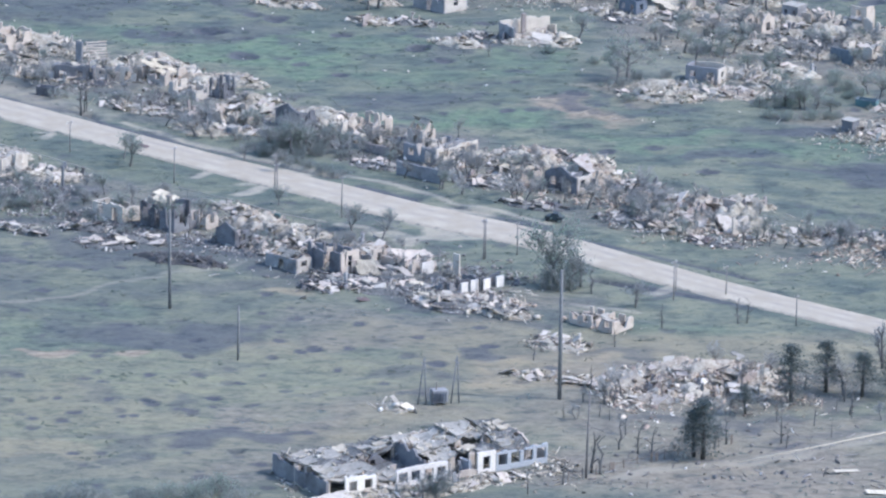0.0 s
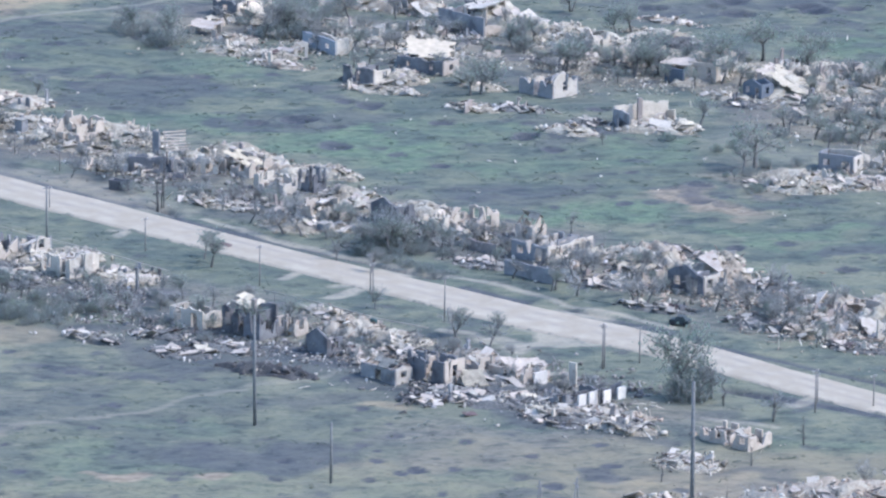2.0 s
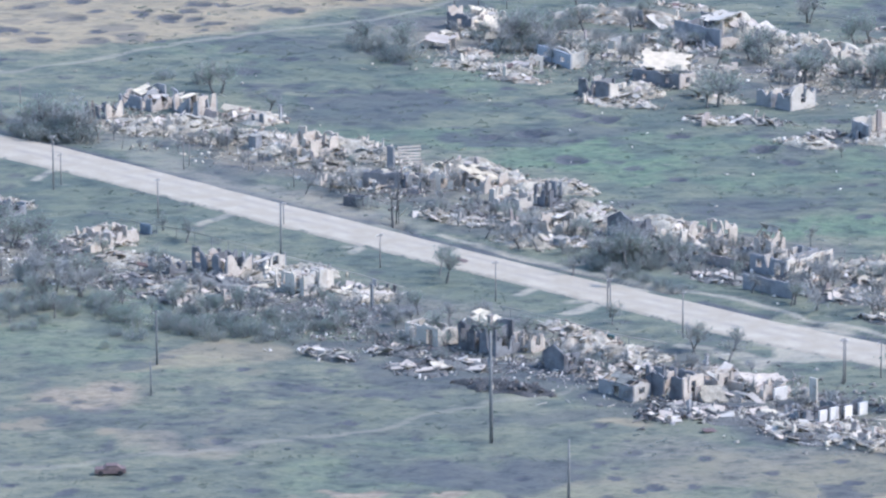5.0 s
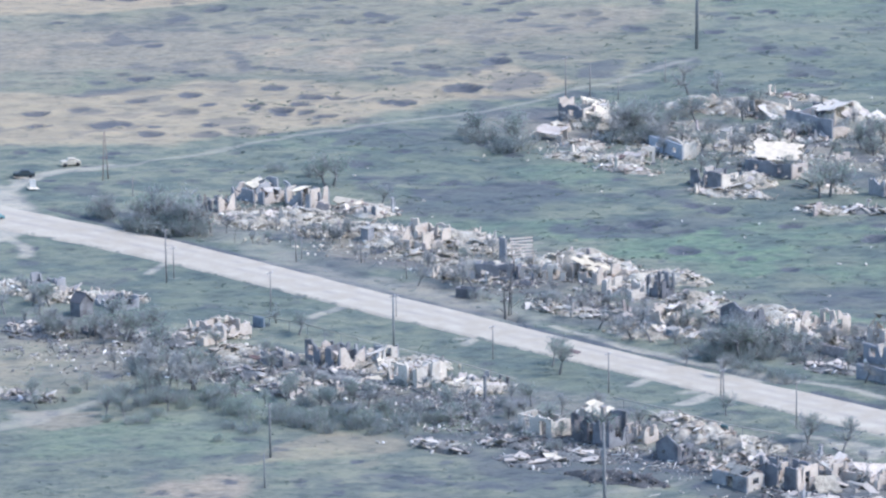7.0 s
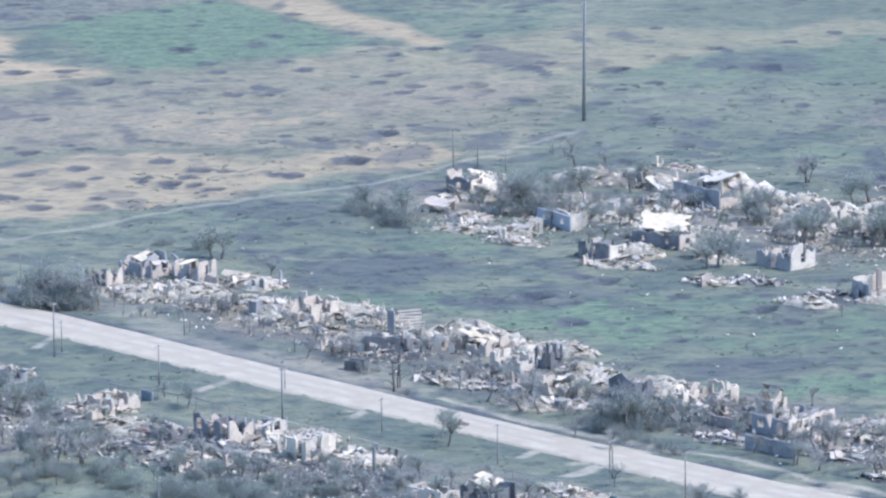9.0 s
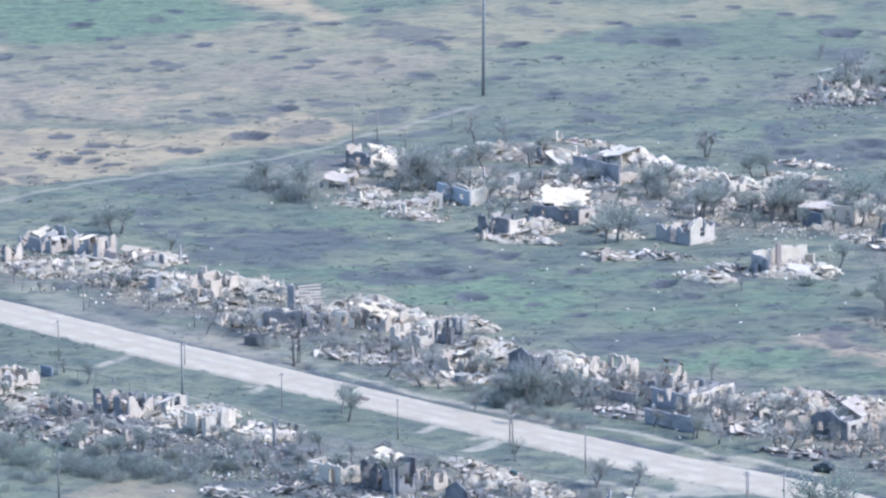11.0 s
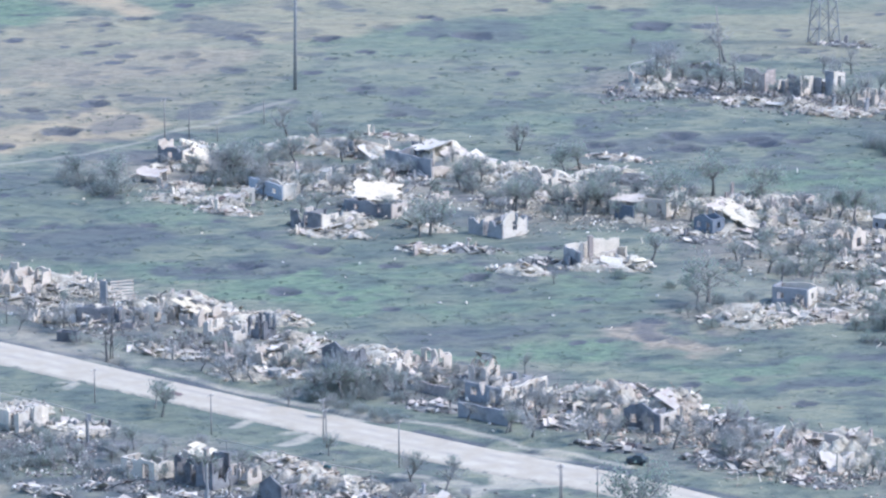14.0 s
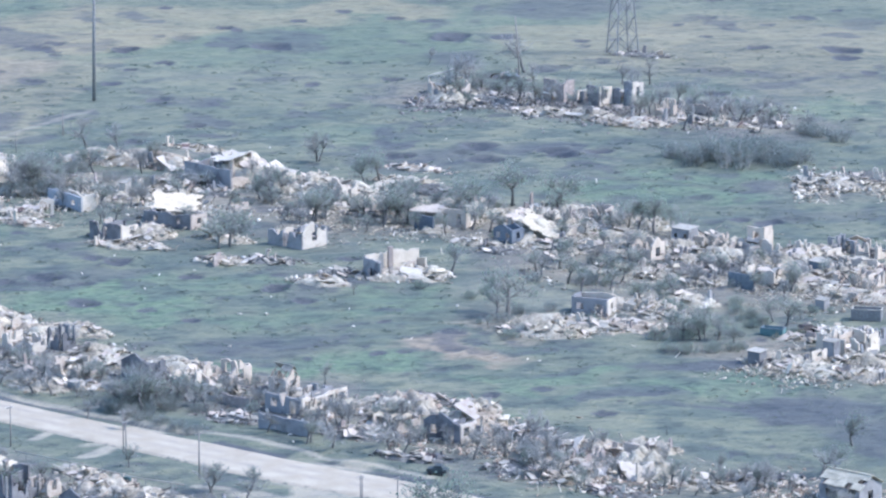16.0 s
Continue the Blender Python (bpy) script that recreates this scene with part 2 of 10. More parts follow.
MOUND = {
    "pale": make_mound("pale_spoil", (0.42, 0.378, 0.288), (0.24, 0.215, 0.168), (0.51, 0.468, 0.37)),
    "dark": make_mound("dark_spoil", (0.165, 0.165, 0.152), (0.10, 0.102, 0.098), (0.235, 0.23, 0.205)),
    "char": make_mound("charred_spoil", (0.085, 0.085, 0.085), (0.06, 0.061, 0.063), (0.12, 0.117, 0.11)),
    "white": make_mound("white_spoil", (0.50, 0.452, 0.345), (0.29, 0.258, 0.198), (0.60, 0.555, 0.44)),
    "red": make_mound("red_spoil", (0.425, 0.37, 0.285), (0.275, 0.235, 0.182), (0.52, 0.48, 0.385)),
}
SLATE = make_plain("asbestos_slate", (0.40, 0.375, 0.315), (0.28, 0.262, 0.22), 1.6)
WHITE_SHEET = make_plain("white_sheet_metal", (0.62, 0.555, 0.42), (0.48, 0.43, 0.325), 1.0, 0.7)
CREAM_ROOF = make_plain("cream_roofing", (0.64, 0.545, 0.395), (0.53, 0.45, 0.325), 0.8)
TAN_ROOF = make_plain("tan_roofing", (0.50, 0.445, 0.335), (0.36, 0.315, 0.235), 1.5)
WOOD = make_plain("weathered_wood", (0.26, 0.22, 0.18), (0.15, 0.125, 0.105), 4.0, 0.85, 0.0, (1, 1, 0.2))
CHARRED = make_plain("charred_wood", (0.08, 0.078, 0.079), (0.12, 0.115, 0.115), 4.0)
BARK = make_plain("grey_bark", (0.185, 0.18, 0.17), (0.125, 0.122, 0.116), 5.0, 0.95, 0.0, (1, 1, 0.25), 0.4)
TWIG = make_plain("twigs", (0.335, 0.335, 0.318), (0.26, 0.265, 0.25), 3.0, 0.95, 0.0, None, 0.3)
LEAF = make_leaf("young_leaves", (0.245, 0.30, 0.248), (0.325, 0.38, 0.305), 0.62)
NEEDLE = make_leaf("fir_needles", (0.115, 0.142, 0.138), (0.16, 0.188, 0.172), 0.55)
SCRUB = make_leaf("scrub", (0.20, 0.242, 0.222), (0.285, 0.322, 0.28), 0.62)
GRASS = make_leaf("grass_blades", (0.11, 0.14, 0.115), (0.165, 0.19, 0.15), 0.5)
WEED = make_leaf("meadow_weeds", (0.14, 0.172, 0.145), (0.20, 0.232, 0.185), 0.55)
CONCRETE = make_plain("pole_concrete", (0.22, 0.225, 0.22), (0.155, 0.16, 0.158), 2.0)
CREOSOTE = make_plain("dark_pole_wood", (0.27, 0.25, 0.23), (0.18, 0.168, 0.158), 3.0)
STEEL = make_plain("galvanised_steel", (0.30, 0.31, 0.32), (0.20, 0.205, 0.21), 3.0, 0.6, 0.6)
RUST = make_plain("rusty_steel", (0.20, 0.145, 0.135), (0.125, 0.098, 0.092), 2.0, 0.85, 0.2)
BURNT = make_plain("burnt_steel", (0.07, 0.067, 0.067), (0.12, 0.10, 0.088), 2.0, 0.8, 0.2)
TEAL = make_plain("teal_paint", (0.13, 0.23, 0.235), (0.10, 0.18, 0.185), 1.5, 0.5)
BLUE_METAL = make_plain("blue_painted_metal", (0.20, 0.235, 0.26), (0.14, 0.168, 0.19), 1.5, 0.6)
GREEN_METAL = make_plain("dark_green_paint", (0.05, 0.065, 0.068), (0.038, 0.05, 0.052), 1.5, 0.6)
WHITE_PAINT = make_wall("white_paint", (0.82, 0.775, 0.69), (0.71, 0.67, 0.59), (0.42, 0.37, 0.31), 0.3)
GLASSY = make_plain("black_rubber", (0.025, 0.025, 0.027), (0.04, 0.04, 0.042), 3.0, 0.7)


# ---- mesh helpers ----
def mesh_of(name, verts, faces, mats, smooth=False):
    me = bpy.data.meshes.new(name)
    me.from_pydata([tuple(v) for v in verts], [], [tuple(f) for f in faces])
    for mt in mats if isinstance(mats, (list, tuple)) else (mats,):
        me.materials.append(mt)
    if smooth:
        me.polygons.foreach_set("use_smooth", [True] * len(me.polygons))
    me.update()
    return me


def big_mesh(name, verts, faces, mat):
    """verts n x 3 and faces m x k as arrays."""
    me = bpy.data.meshes.new(name)
    verts, faces = np.asarray(verts, np.float32), np.asarray(faces, np.int32)
    k = faces.shape[1]
    me.vertices.add(len(verts))
    me.vertices.foreach_set("co", verts.ravel())
    me.loops.add(faces.size)
    me.loops.foreach_set("vertex_index", faces.ravel())
    me.polygons.add(len(faces))
    me.polygons.foreach_set("loop_start", np.arange(0, faces.size, k, dtype=np.int32))
    me.polygons.foreach_set("loop_total", np.full(len(faces), k, np.int32))
    me.materials.append(mat)
    me.update(calc_edges=True)
    me.validate()
    return me


def part(name, me, parent, m=None, label="", kind=""):
    ob = new(name, me)
    ob.parent = parent
    if m is not None:
        ob.matrix_basis = m
    return tagged(ob, label, kind=kind)


def thing(name, x, y, z=0.0, rot=0.0, label="", category="", group="", kind="", data=None):
    ob = new(name, data)
    ob.matrix_basis = pose(x, y, z, 0, 0, rot)
    return tagged(ob, label, category, group, kind)


CUBE = np.array([(x, y, z) for x in (-0.5, 0.5) for y in (-0.5, 0.5) for z in (-0.5, 0.5)])
CUBE_F = np.array([(0, 1, 3, 2), (4, 6, 7, 5), (0, 4, 5, 1), (2, 3, 7, 6), (0, 2, 6, 4), (1, 5, 7, 3)])


def turns(rng, n, flat=1.0):
    """n random turn matrices; flat below 1 keeps pieces lying."""
    a, b, c = rng.uniform(-np.pi, np.pi, n), rng.normal(0, 0.5 * flat, n), rng.normal(0, 0.5 * flat, n)
    z, o = np.zeros(n), np.ones(n)
    rz = np.stack([np.cos(a), -np.sin(a), z, np.sin(a), np.cos(a), z, z, z, o], 1).reshape(n, 3, 3)
    rx = np.stack([o, z, z, z, np.cos(b), -np.sin(b), z, np.sin(b), np.cos(b)], 1).reshape(n, 3, 3)
    ry = np.stack([np.cos(c), z, np.sin(c), z, o, z, -np.sin(c), z, np.cos(c)], 1).reshape(n, 3, 3)
    return rz @ rx @ ry


def boxes(rng, centres, sizes, flat=1.0):
    """Broken blocks, a little out of true."""
    n = len(centres)
    v = CUBE[None] * sizes[:, None, :] * (1 + rng.uniform(-0.25, 0.25, (n, 8, 3)))
    v = np.einsum("nij,nkj->nki", turns(rng, n, flat), v) + centres[:, None, :]
    f = CUBE_F[None] + 8 * np.arange(n)[:, None, None]
    return v.reshape(-1, 3), f.reshape(-1, 4)


def chunks(rng, centres, low=0.14, high=0.65):
    n = len(centres)
    s = low + (high - low) * rng.uniform(0, 1, (n, 1)) ** 2.2
    size = s * np.stack([rng.uniform(0.7, 1.7, n), rng.uniform(0.6, 1.1, n), rng.uniform(0.35, 0.9, n)], 1)
    long_ones = rng.uniform(0, 1, n) < 0.22
    size[long_ones] = np.stack([rng.uniform(0.8, 2.5, n), rng.uniform(0.07, 0.17, n), rng.uniform(0.05, 0.12, n)], 1)[long_ones]
    thin = (rng.uniform(0, 1, n) < 0.35) & ~long_ones
    size[thin] *= np.array([1.7, 1.7, 0.2])
    return boxes(rng, centres, size, 1.15)


def value_noise(x, y, scale, seed):
    """Smooth noise in 0..1 over arrays."""
    rng = np.random.default_rng(seed)
    grid = rng.uniform(0, 1, (64, 64))
    x, y = np.asarray(x, float), np.asarray(y, float)
    u, v = (0.8 * x + 0.6 * y) / scale, (0.8 * y - 0.6 * x) / scale
    i, j = np.floor(u).astype(int), np.floor(v).astype(int)
    a, b = u - i, v - j
    a, b = a * a * (3 - 2 * a), b * b * (3 - 2 * b)
    at = lambda p, q: grid[p % 64, q % 64]
    return (at(i, j) * (1 - a) + at(i + 1, j) * a) * (1 - b) + (at(i, j + 1) * (1 - a) + at(i + 1, j + 1) * a) * b


def tube(points, radii, sides=5):
    """A tapered tube through the points."""
    vs, fs = [], []
    pts = [Vector(p) for p in points]
    for i, (p, r) in enumerate(zip(pts, radii)):
        d = (pts[min(i + 1, len(pts) - 1)] - pts[max(i - 1, 0)]).normalized()
        a = d.orthogonal().normalized()
        b = d.cross(a)
        for k in range(sides):
            w = 2 * math.pi * k / sides
            vs.append(p + (a * math.cos(w) + b * math.sin(w)) * r)
    for i in range(len(pts) - 1):
        for k in range(sides):
            fs.append((i * sides + k, i * sides + (k + 1) % sides, (i + 1) * sides + (k + 1) % sides, (i + 1) * sides + k))
    fs.append(tuple(range(sides - 1, -1, -1)))
    fs.append(tuple((len(pts) - 1) * sides + k for k in range(sides)))
    return vs, fs


class Soup:
    """Collects pieces of one mesh."""

    def __init__(self):
        self.v, self.f = [], []

    def add(self, vf):
        n = len(self.v)
        self.v += [tuple(p) for p in vf[0]]
        self.f += [tuple(i + n for i in face) for face in vf[1]]
        return self

    def box(self, c, s, m=None):
        q = [Vector((p[0] * s[0] + c[0], p[1] * s[1] + c[1], p[2] * s[2] + c[2])) for p in CUBE]
        return self.add(([m @ p for p in q] if m else q, CUBE_F))

    def mesh(self, name, mat, smooth=False):
        return mesh_of(name, self.v, self.f, mat, smooth)


def bevelled_box(sx, sy, sz, b=0.04):
    bm = bmesh.new()
    bmesh.ops.create_cube(bm, size=1)
    bmesh.ops.scale(bm, vec=(sx, sy, sz), verts=bm.verts)
    bmesh.ops.bevel(bm, geom=bm.edges[:], offset=b, segments=1, affect="EDGES")
    v, f = [tuple(p.co) for p in bm.verts], [tuple(q.index for q in fc.verts) for fc in bm.faces]
    bm.free()
    return v, f


# ---- the ground: one sheet with hollows, craters and cover ----
def axis(lo, hi, step, far):
    inner = np.arange(lo, hi + step, step)
    out = step * 1.6 ** np.arange(1, 60)
    out = np.cumsum(out)
    out = out[out < far]
    return np.concatenate([lo - out[::-1], inner, inner[-1] + out])


def y_axis():
    ys, s = [-185.0], 0.5
    while ys[-1] < 470:
        ys.append(ys[-1] + 0.5 + 0.55 * (ys[-1] + 185) / 655)
    ys = np.array(ys)
    lo = np.cumsum(0.8 * 1.6 ** np.arange(1, 22))
    lo = lo[lo < 5200]
    return np.concatenate([ys[0] - lo[::-1], ys, ys[-1] + lo])


GX, GY = axis(-150.0, 215.0, 0.62, 5200.0), y_axis()
XX, YY = np.meshgrid(GX, GY)
WARP_X = XX + 9 * (value_noise(XX, YY, 11, 1) - 0.5) + 3 * (value_noise(XX, YY, 3.1, 2) - 0.5)
WARP_Y = YY + 16 * (value_noise(XX, YY, 13, 3) - 0.5) + 7 * (value_noise(XX, YY, 4.3, 4) - 0.5)
COVER = {k: np.zeros_like(XX) for k in ("lush", "dry", "bare", "soil", "scorch", "path", "crop")}
RELIEF = 0.35 * (value_noise(XX, YY, 17, 5) - 0.5) + 0.34 * (value_noise(XX * 0.8, YY, 4.0, 6) - 0.5) + 0.20 * (value_noise(XX * 0.8, YY, 1.9, 7) - 0.5)
RELIEF[(np.abs(XX) > 400) | (np.abs(YY) > 700)] = 0


def near_box(x, y, r):
    i0, i1 = np.searchsorted(GY, (y - r, y + r))
    j0, j1 = np.searchsorted(GX, (x - r, x + r))
    return slice(max(i0, 0), i1 + 1), slice(max(j0, 0), j1 + 1)


def patch(kind, x, y, rx, ry, amount=1.0, rot=0.0):
    """An uneven spot of one kind of cover."""
    s = near_box(x, y, 1.7 * max(rx, ry) + 16)
    dx, dy = WARP_X[s] - x, WARP_Y[s] - y
    c, n = math.cos(radians(rot)), math.sin(radians(rot))
    d = np.hypot((dx * c + dy * n) / rx, (-dx * n + dy * c) / ry)
    COVER[kind][s] = np.maximum(COVER[kind][s], amount * np.clip((1.2 - d) / 0.38, 0, 1))


def band(kind, x0, y0, x1, y1, half, amount=1.0, warp=1.0):
    """A strip of cover from one point to another."""
    L = math.hypot(x1 - x0, y1 - y0)
    s = near_box((x0 + x1) / 2, (y0 + y1) / 2, L / 2 + half * 2 + 14)
    px, py = XX[s] + warp * (WARP_X[s] - XX[s]), YY[s] + warp * (WARP_Y[s] - YY[s])
    t = np.clip(((px - x0) * (x1 - x0) + (py - y0) * (y1 - y0)) / (L * L), 0, 1)
    d = np.hypot(px - x0 - t * (x1 - x0), py - y0 - t * (y1 - y0)) / half
    COVER[kind][s] = np.maximum(COVER[kind][s], amount * np.clip((1.3 - d) / 0.6, 0, 1))


def crater(x, y, r, deep=0.35, dark=0.9):
    """A shell hole: a bowl with a rim of thrown earth, darker out to its rim."""
    r = r * 1.15 if y < -60 else r
    s = near_box(x, y, 2.6 * r + 1)
    d = np.hypot(XX[s] - x, (YY[s] - y) / 1.05) / r * (1 + 0.5 * (value_noise(XX[s], YY[s], r * 0.9, int(abs(x * 7 + y))) - 0.5))
    RELIEF[s] += -deep * r * np.clip(1 - d * d, 0, 1) + 0.10 * r * np.exp(-((d - 1.15) / 0.22) ** 2)
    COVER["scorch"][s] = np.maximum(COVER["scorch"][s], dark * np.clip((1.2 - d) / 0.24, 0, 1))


def field(kind, corners, amount=1.0, ragged=0.35):
    """A plot of one cover with fairly straight edges."""
    xs, ys = [p[0] for p in corners], [p[1] for p in corners]
    i0, i1 = np.searchsorted(GY, (min(ys) - 12, max(ys) + 12))
    j0, j1 = np.searchsorted(GX, (min(xs) - 12, max(xs) + 12))
    s = slice(i0, i1), slice(j0, j1)
    px, py = XX[s] + ragged * (WARP_X[s] - XX[s]), YY[s] + ragged * (WARP_Y[s] - YY[s])
    inside = np.zeros(px.shape, bool)
    for (ax, ay), (bx, by) in zip(corners, corners[1:] + corners[:1]):
        if ay != by:
            inside ^= ((ay > py) != (by > py)) & (px < (bx - ax) * (py - ay) / (by - ay) + ax)
    soft = inside.astype(float)
    for _ in range(9):
        soft[1:-1, 1:-1] = (soft[1:-1, 1:-1] * 2 + soft[:-2, 1:-1] + soft[2:, 1:-1] + soft[1:-1, :-2] + soft[1:-1, 2:]) / 6
    COVER[kind][s] = np.maximum(COVER[kind][s], amount * soft)


def smudges(x0, x1, y0, y1, count, seed, low, high):
    """Dark blotches scattered over the meadow."""
    rng = np.random.default_rng(seed)
    for _ in range(count):
        x, y, r = rng.uniform(x0, x1), rng.uniform(y0, y1), rng.uniform(low, high)
        patch("scorch", x, y, r * rng.uniform(1.0, 2.2), r * rng.uniform(0.8, 1.6), rng.uniform(0.25, 0.75), rng.uniform(-25, 25))


def burnt(x, y, rx, ry, amount=0.85, seed=0):
    """A burnt stretch of meadow: many flat streaks with grass between them."""
    rng = np.random.default_rng(int(abs(x) * 7 + abs(y) * 3 + seed))
    for _ in range(int(5 + rx * ry / 9)):
        a, q = rng.uniform(0, 2 * math.pi), math.sqrt(rng.uniform(0, 1))
        r = rng.uniform(0.9, 2.6)
        patch("scorch", x + q * rx * math.cos(a), y + q * ry * math.sin(a), r * rng.uniform(1.2, 2.6), r, amount * rng.uniform(0.6, 1.0), rng.uniform(-14, 14))


def ditch(x0, y0, x1, y1, half=0.9, deep=0.7):
    L = math.hypot(x1 - x0, y1 - y0)
    s = near_box((x0 + x1) / 2, (y0 + y1) / 2, L / 2 + 4)
    t = np.clip(((XX[s] - x0) * (x1 - x0) + (YY[s] - y0) * (y1 - y0)) / (L * L), 0, 1)
    d = np.hypot(XX[s] - x0 - t * (x1 - x0), YY[s] - y0 - t * (y1 - y0)) / half
    RELIEF[s] -= deep * np.exp(-d * d)
    # Darkest along the bottom of the hollow.
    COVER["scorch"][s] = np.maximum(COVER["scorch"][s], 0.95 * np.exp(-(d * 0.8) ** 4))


def level(x0, y0, x1, y1, half):
    """Evens the ground out under a road."""
    L = math.hypot(x1 - x0, y1 - y0)
    s = near_box((x0 + x1) / 2, (y0 + y1) / 2, L / 2 + half + 3)
    t = np.clip(((XX[s] - x0) * (x1 - x0) + (YY[s] - y0) * (y1 - y0)) / (L * L), 0, 1)
    d = np.hypot(XX[s] - x0 - t * (x1 - x0), YY[s] - y0 - t * (y1 - y0)) - half
    RELIEF[s] *= np.clip(d / 2.0, 0, 1)


def height(x, y):
    """The ground's height at arrays of places."""
    i = np.clip(np.searchsorted(GY, y) - 1, 0, len(GY) - 2)
    j = np.clip(np.searchsorted(GX, x) - 1, 0, len(GX) - 2)
    a = np.clip((x - GX[j]) / (GX[j + 1] - GX[j]), 0, 1)
    b = np.clip((y - GY[i]) / (GY[i + 1] - GY[i]), 0, 1)
    r = RELIEF
    return (r[i, j] * (1 - a) + r[i, j + 1] * a) * (1 - b) + (r[i + 1, j] * (1 - a) + r[i + 1, j + 1] * a) * b


def ground_at(x, y):
    return float(height(np.array([x]), np.array([y]))[0])


def cover_at(kind, x, y):
    i = np.clip(np.searchsorted(GY, y), 0, len(GY) - 1)
    j = np.clip(np.searchsorted(GX, x), 0, len(GX) - 1)
    return COVER[kind][i, j]


def lay_ground():
    ny, nx = XX.shape
    v = np.stack([XX.ravel(), YY.ravel(), RELIEF.ravel()], 1)
    idx = np.arange(nx * ny).reshape(ny, nx)
    f = np.stack([idx[:-1, :-1], idx[:-1, 1:], idx[1:, 1:], idx[1:, :-1]], -1).reshape(-1, 4)
    me = big_mesh("ground", v, f, GROUND)
    me.polygons.foreach_set("use_smooth", np.ones(len(f), bool))
    for k, a in COVER.items():
        at = me.attributes.new(k, "FLOAT", "POINT")
        at.data.foreach_set("value", a.astype(np.float32).ravel())
    return tagged(new("ground", me), "rough green meadow with burnt patches, dark hollows and shell holes", "ground", kind="structure")


def lay_road(points, width, label):
    """A worn dirt and gravel road, slightly cambered, with ragged verges."""
    pts = np.array(points, float)
    seg = np.r_[0, np.cumsum(np.hypot(*np.diff(pts, axis=0).T))]
    s = np.arange(0, seg[-1], 0.7)
    x, y = np.interp(s, seg, pts[:, 0]), np.interp(s, seg, pts[:, 1])
    k = np.ones(31) / 31
    xs, ys = np.convolve(np.pad(x, 15, "edge"), k, "valid"), np.convolve(np.pad(y, 15, "edge"), k, "valid")
    tx, ty = np.gradient(xs), np.gradient(ys)
    n = np.hypot(tx, ty)
    nx_, ny_ = -ty / n, tx / n
    w = np.interp(s, seg, width)
    across = np.linspace(-0.93, 0.93, 25)
    half = w[:, None] / 2 * (1 + 0.10 * (value_noise(s[:, None], across[None] * 0 + np.sign(across)[None] * 50, 6.0, 11) - 0.5))
    vx, vy = xs[:, None] + nx_[:, None] * across * half, ys[:, None] + ny_[:, None] * across * half
    bumps = 0.03 * (value_noise(vx, vy, 3.7, 12) - 0.5)
    vz = 0.22 + 0.10 * (1 - across[None] ** 2) + bumps - 0.8 * np.clip(np.abs(across)[None] - 0.80, 0, 1) * 4
    m, c = vx.shape
    idx = np.arange(m * c).reshape(m, c)
    f = np.stack([idx[:-1, :-1], idx[1:, :-1], idx[1:, 1:], idx[:-1, 1:]], -1).reshape(-1, 4)
    me = big_mesh("road", np.stack([vx.ravel(), vy.ravel(), vz.ravel()], 1), f, ROAD)
    me.polygons.foreach_set("use_smooth", np.ones(len(f), bool))
    e = me.attributes.new("edge", "FLOAT", "POINT")
    e.data.foreach_set("value", np.broadcast_to(np.clip((np.abs(across) - 0.66) / 0.42, 0, 1), (m, c)).astype(np.float32).ravel())
    r = me.attributes.new("rut", "FLOAT", "POINT")
    rut = 0.75 * np.exp(-((np.abs(across - 0.08) - 0.26) / 0.12) ** 2)
    r.data.foreach_set("value", np.broadcast_to(np.clip(rut, 0, 1), (m, c)).astype(np.float32).ravel())
    return tagged(new("road", me), label, "road", kind="structure")


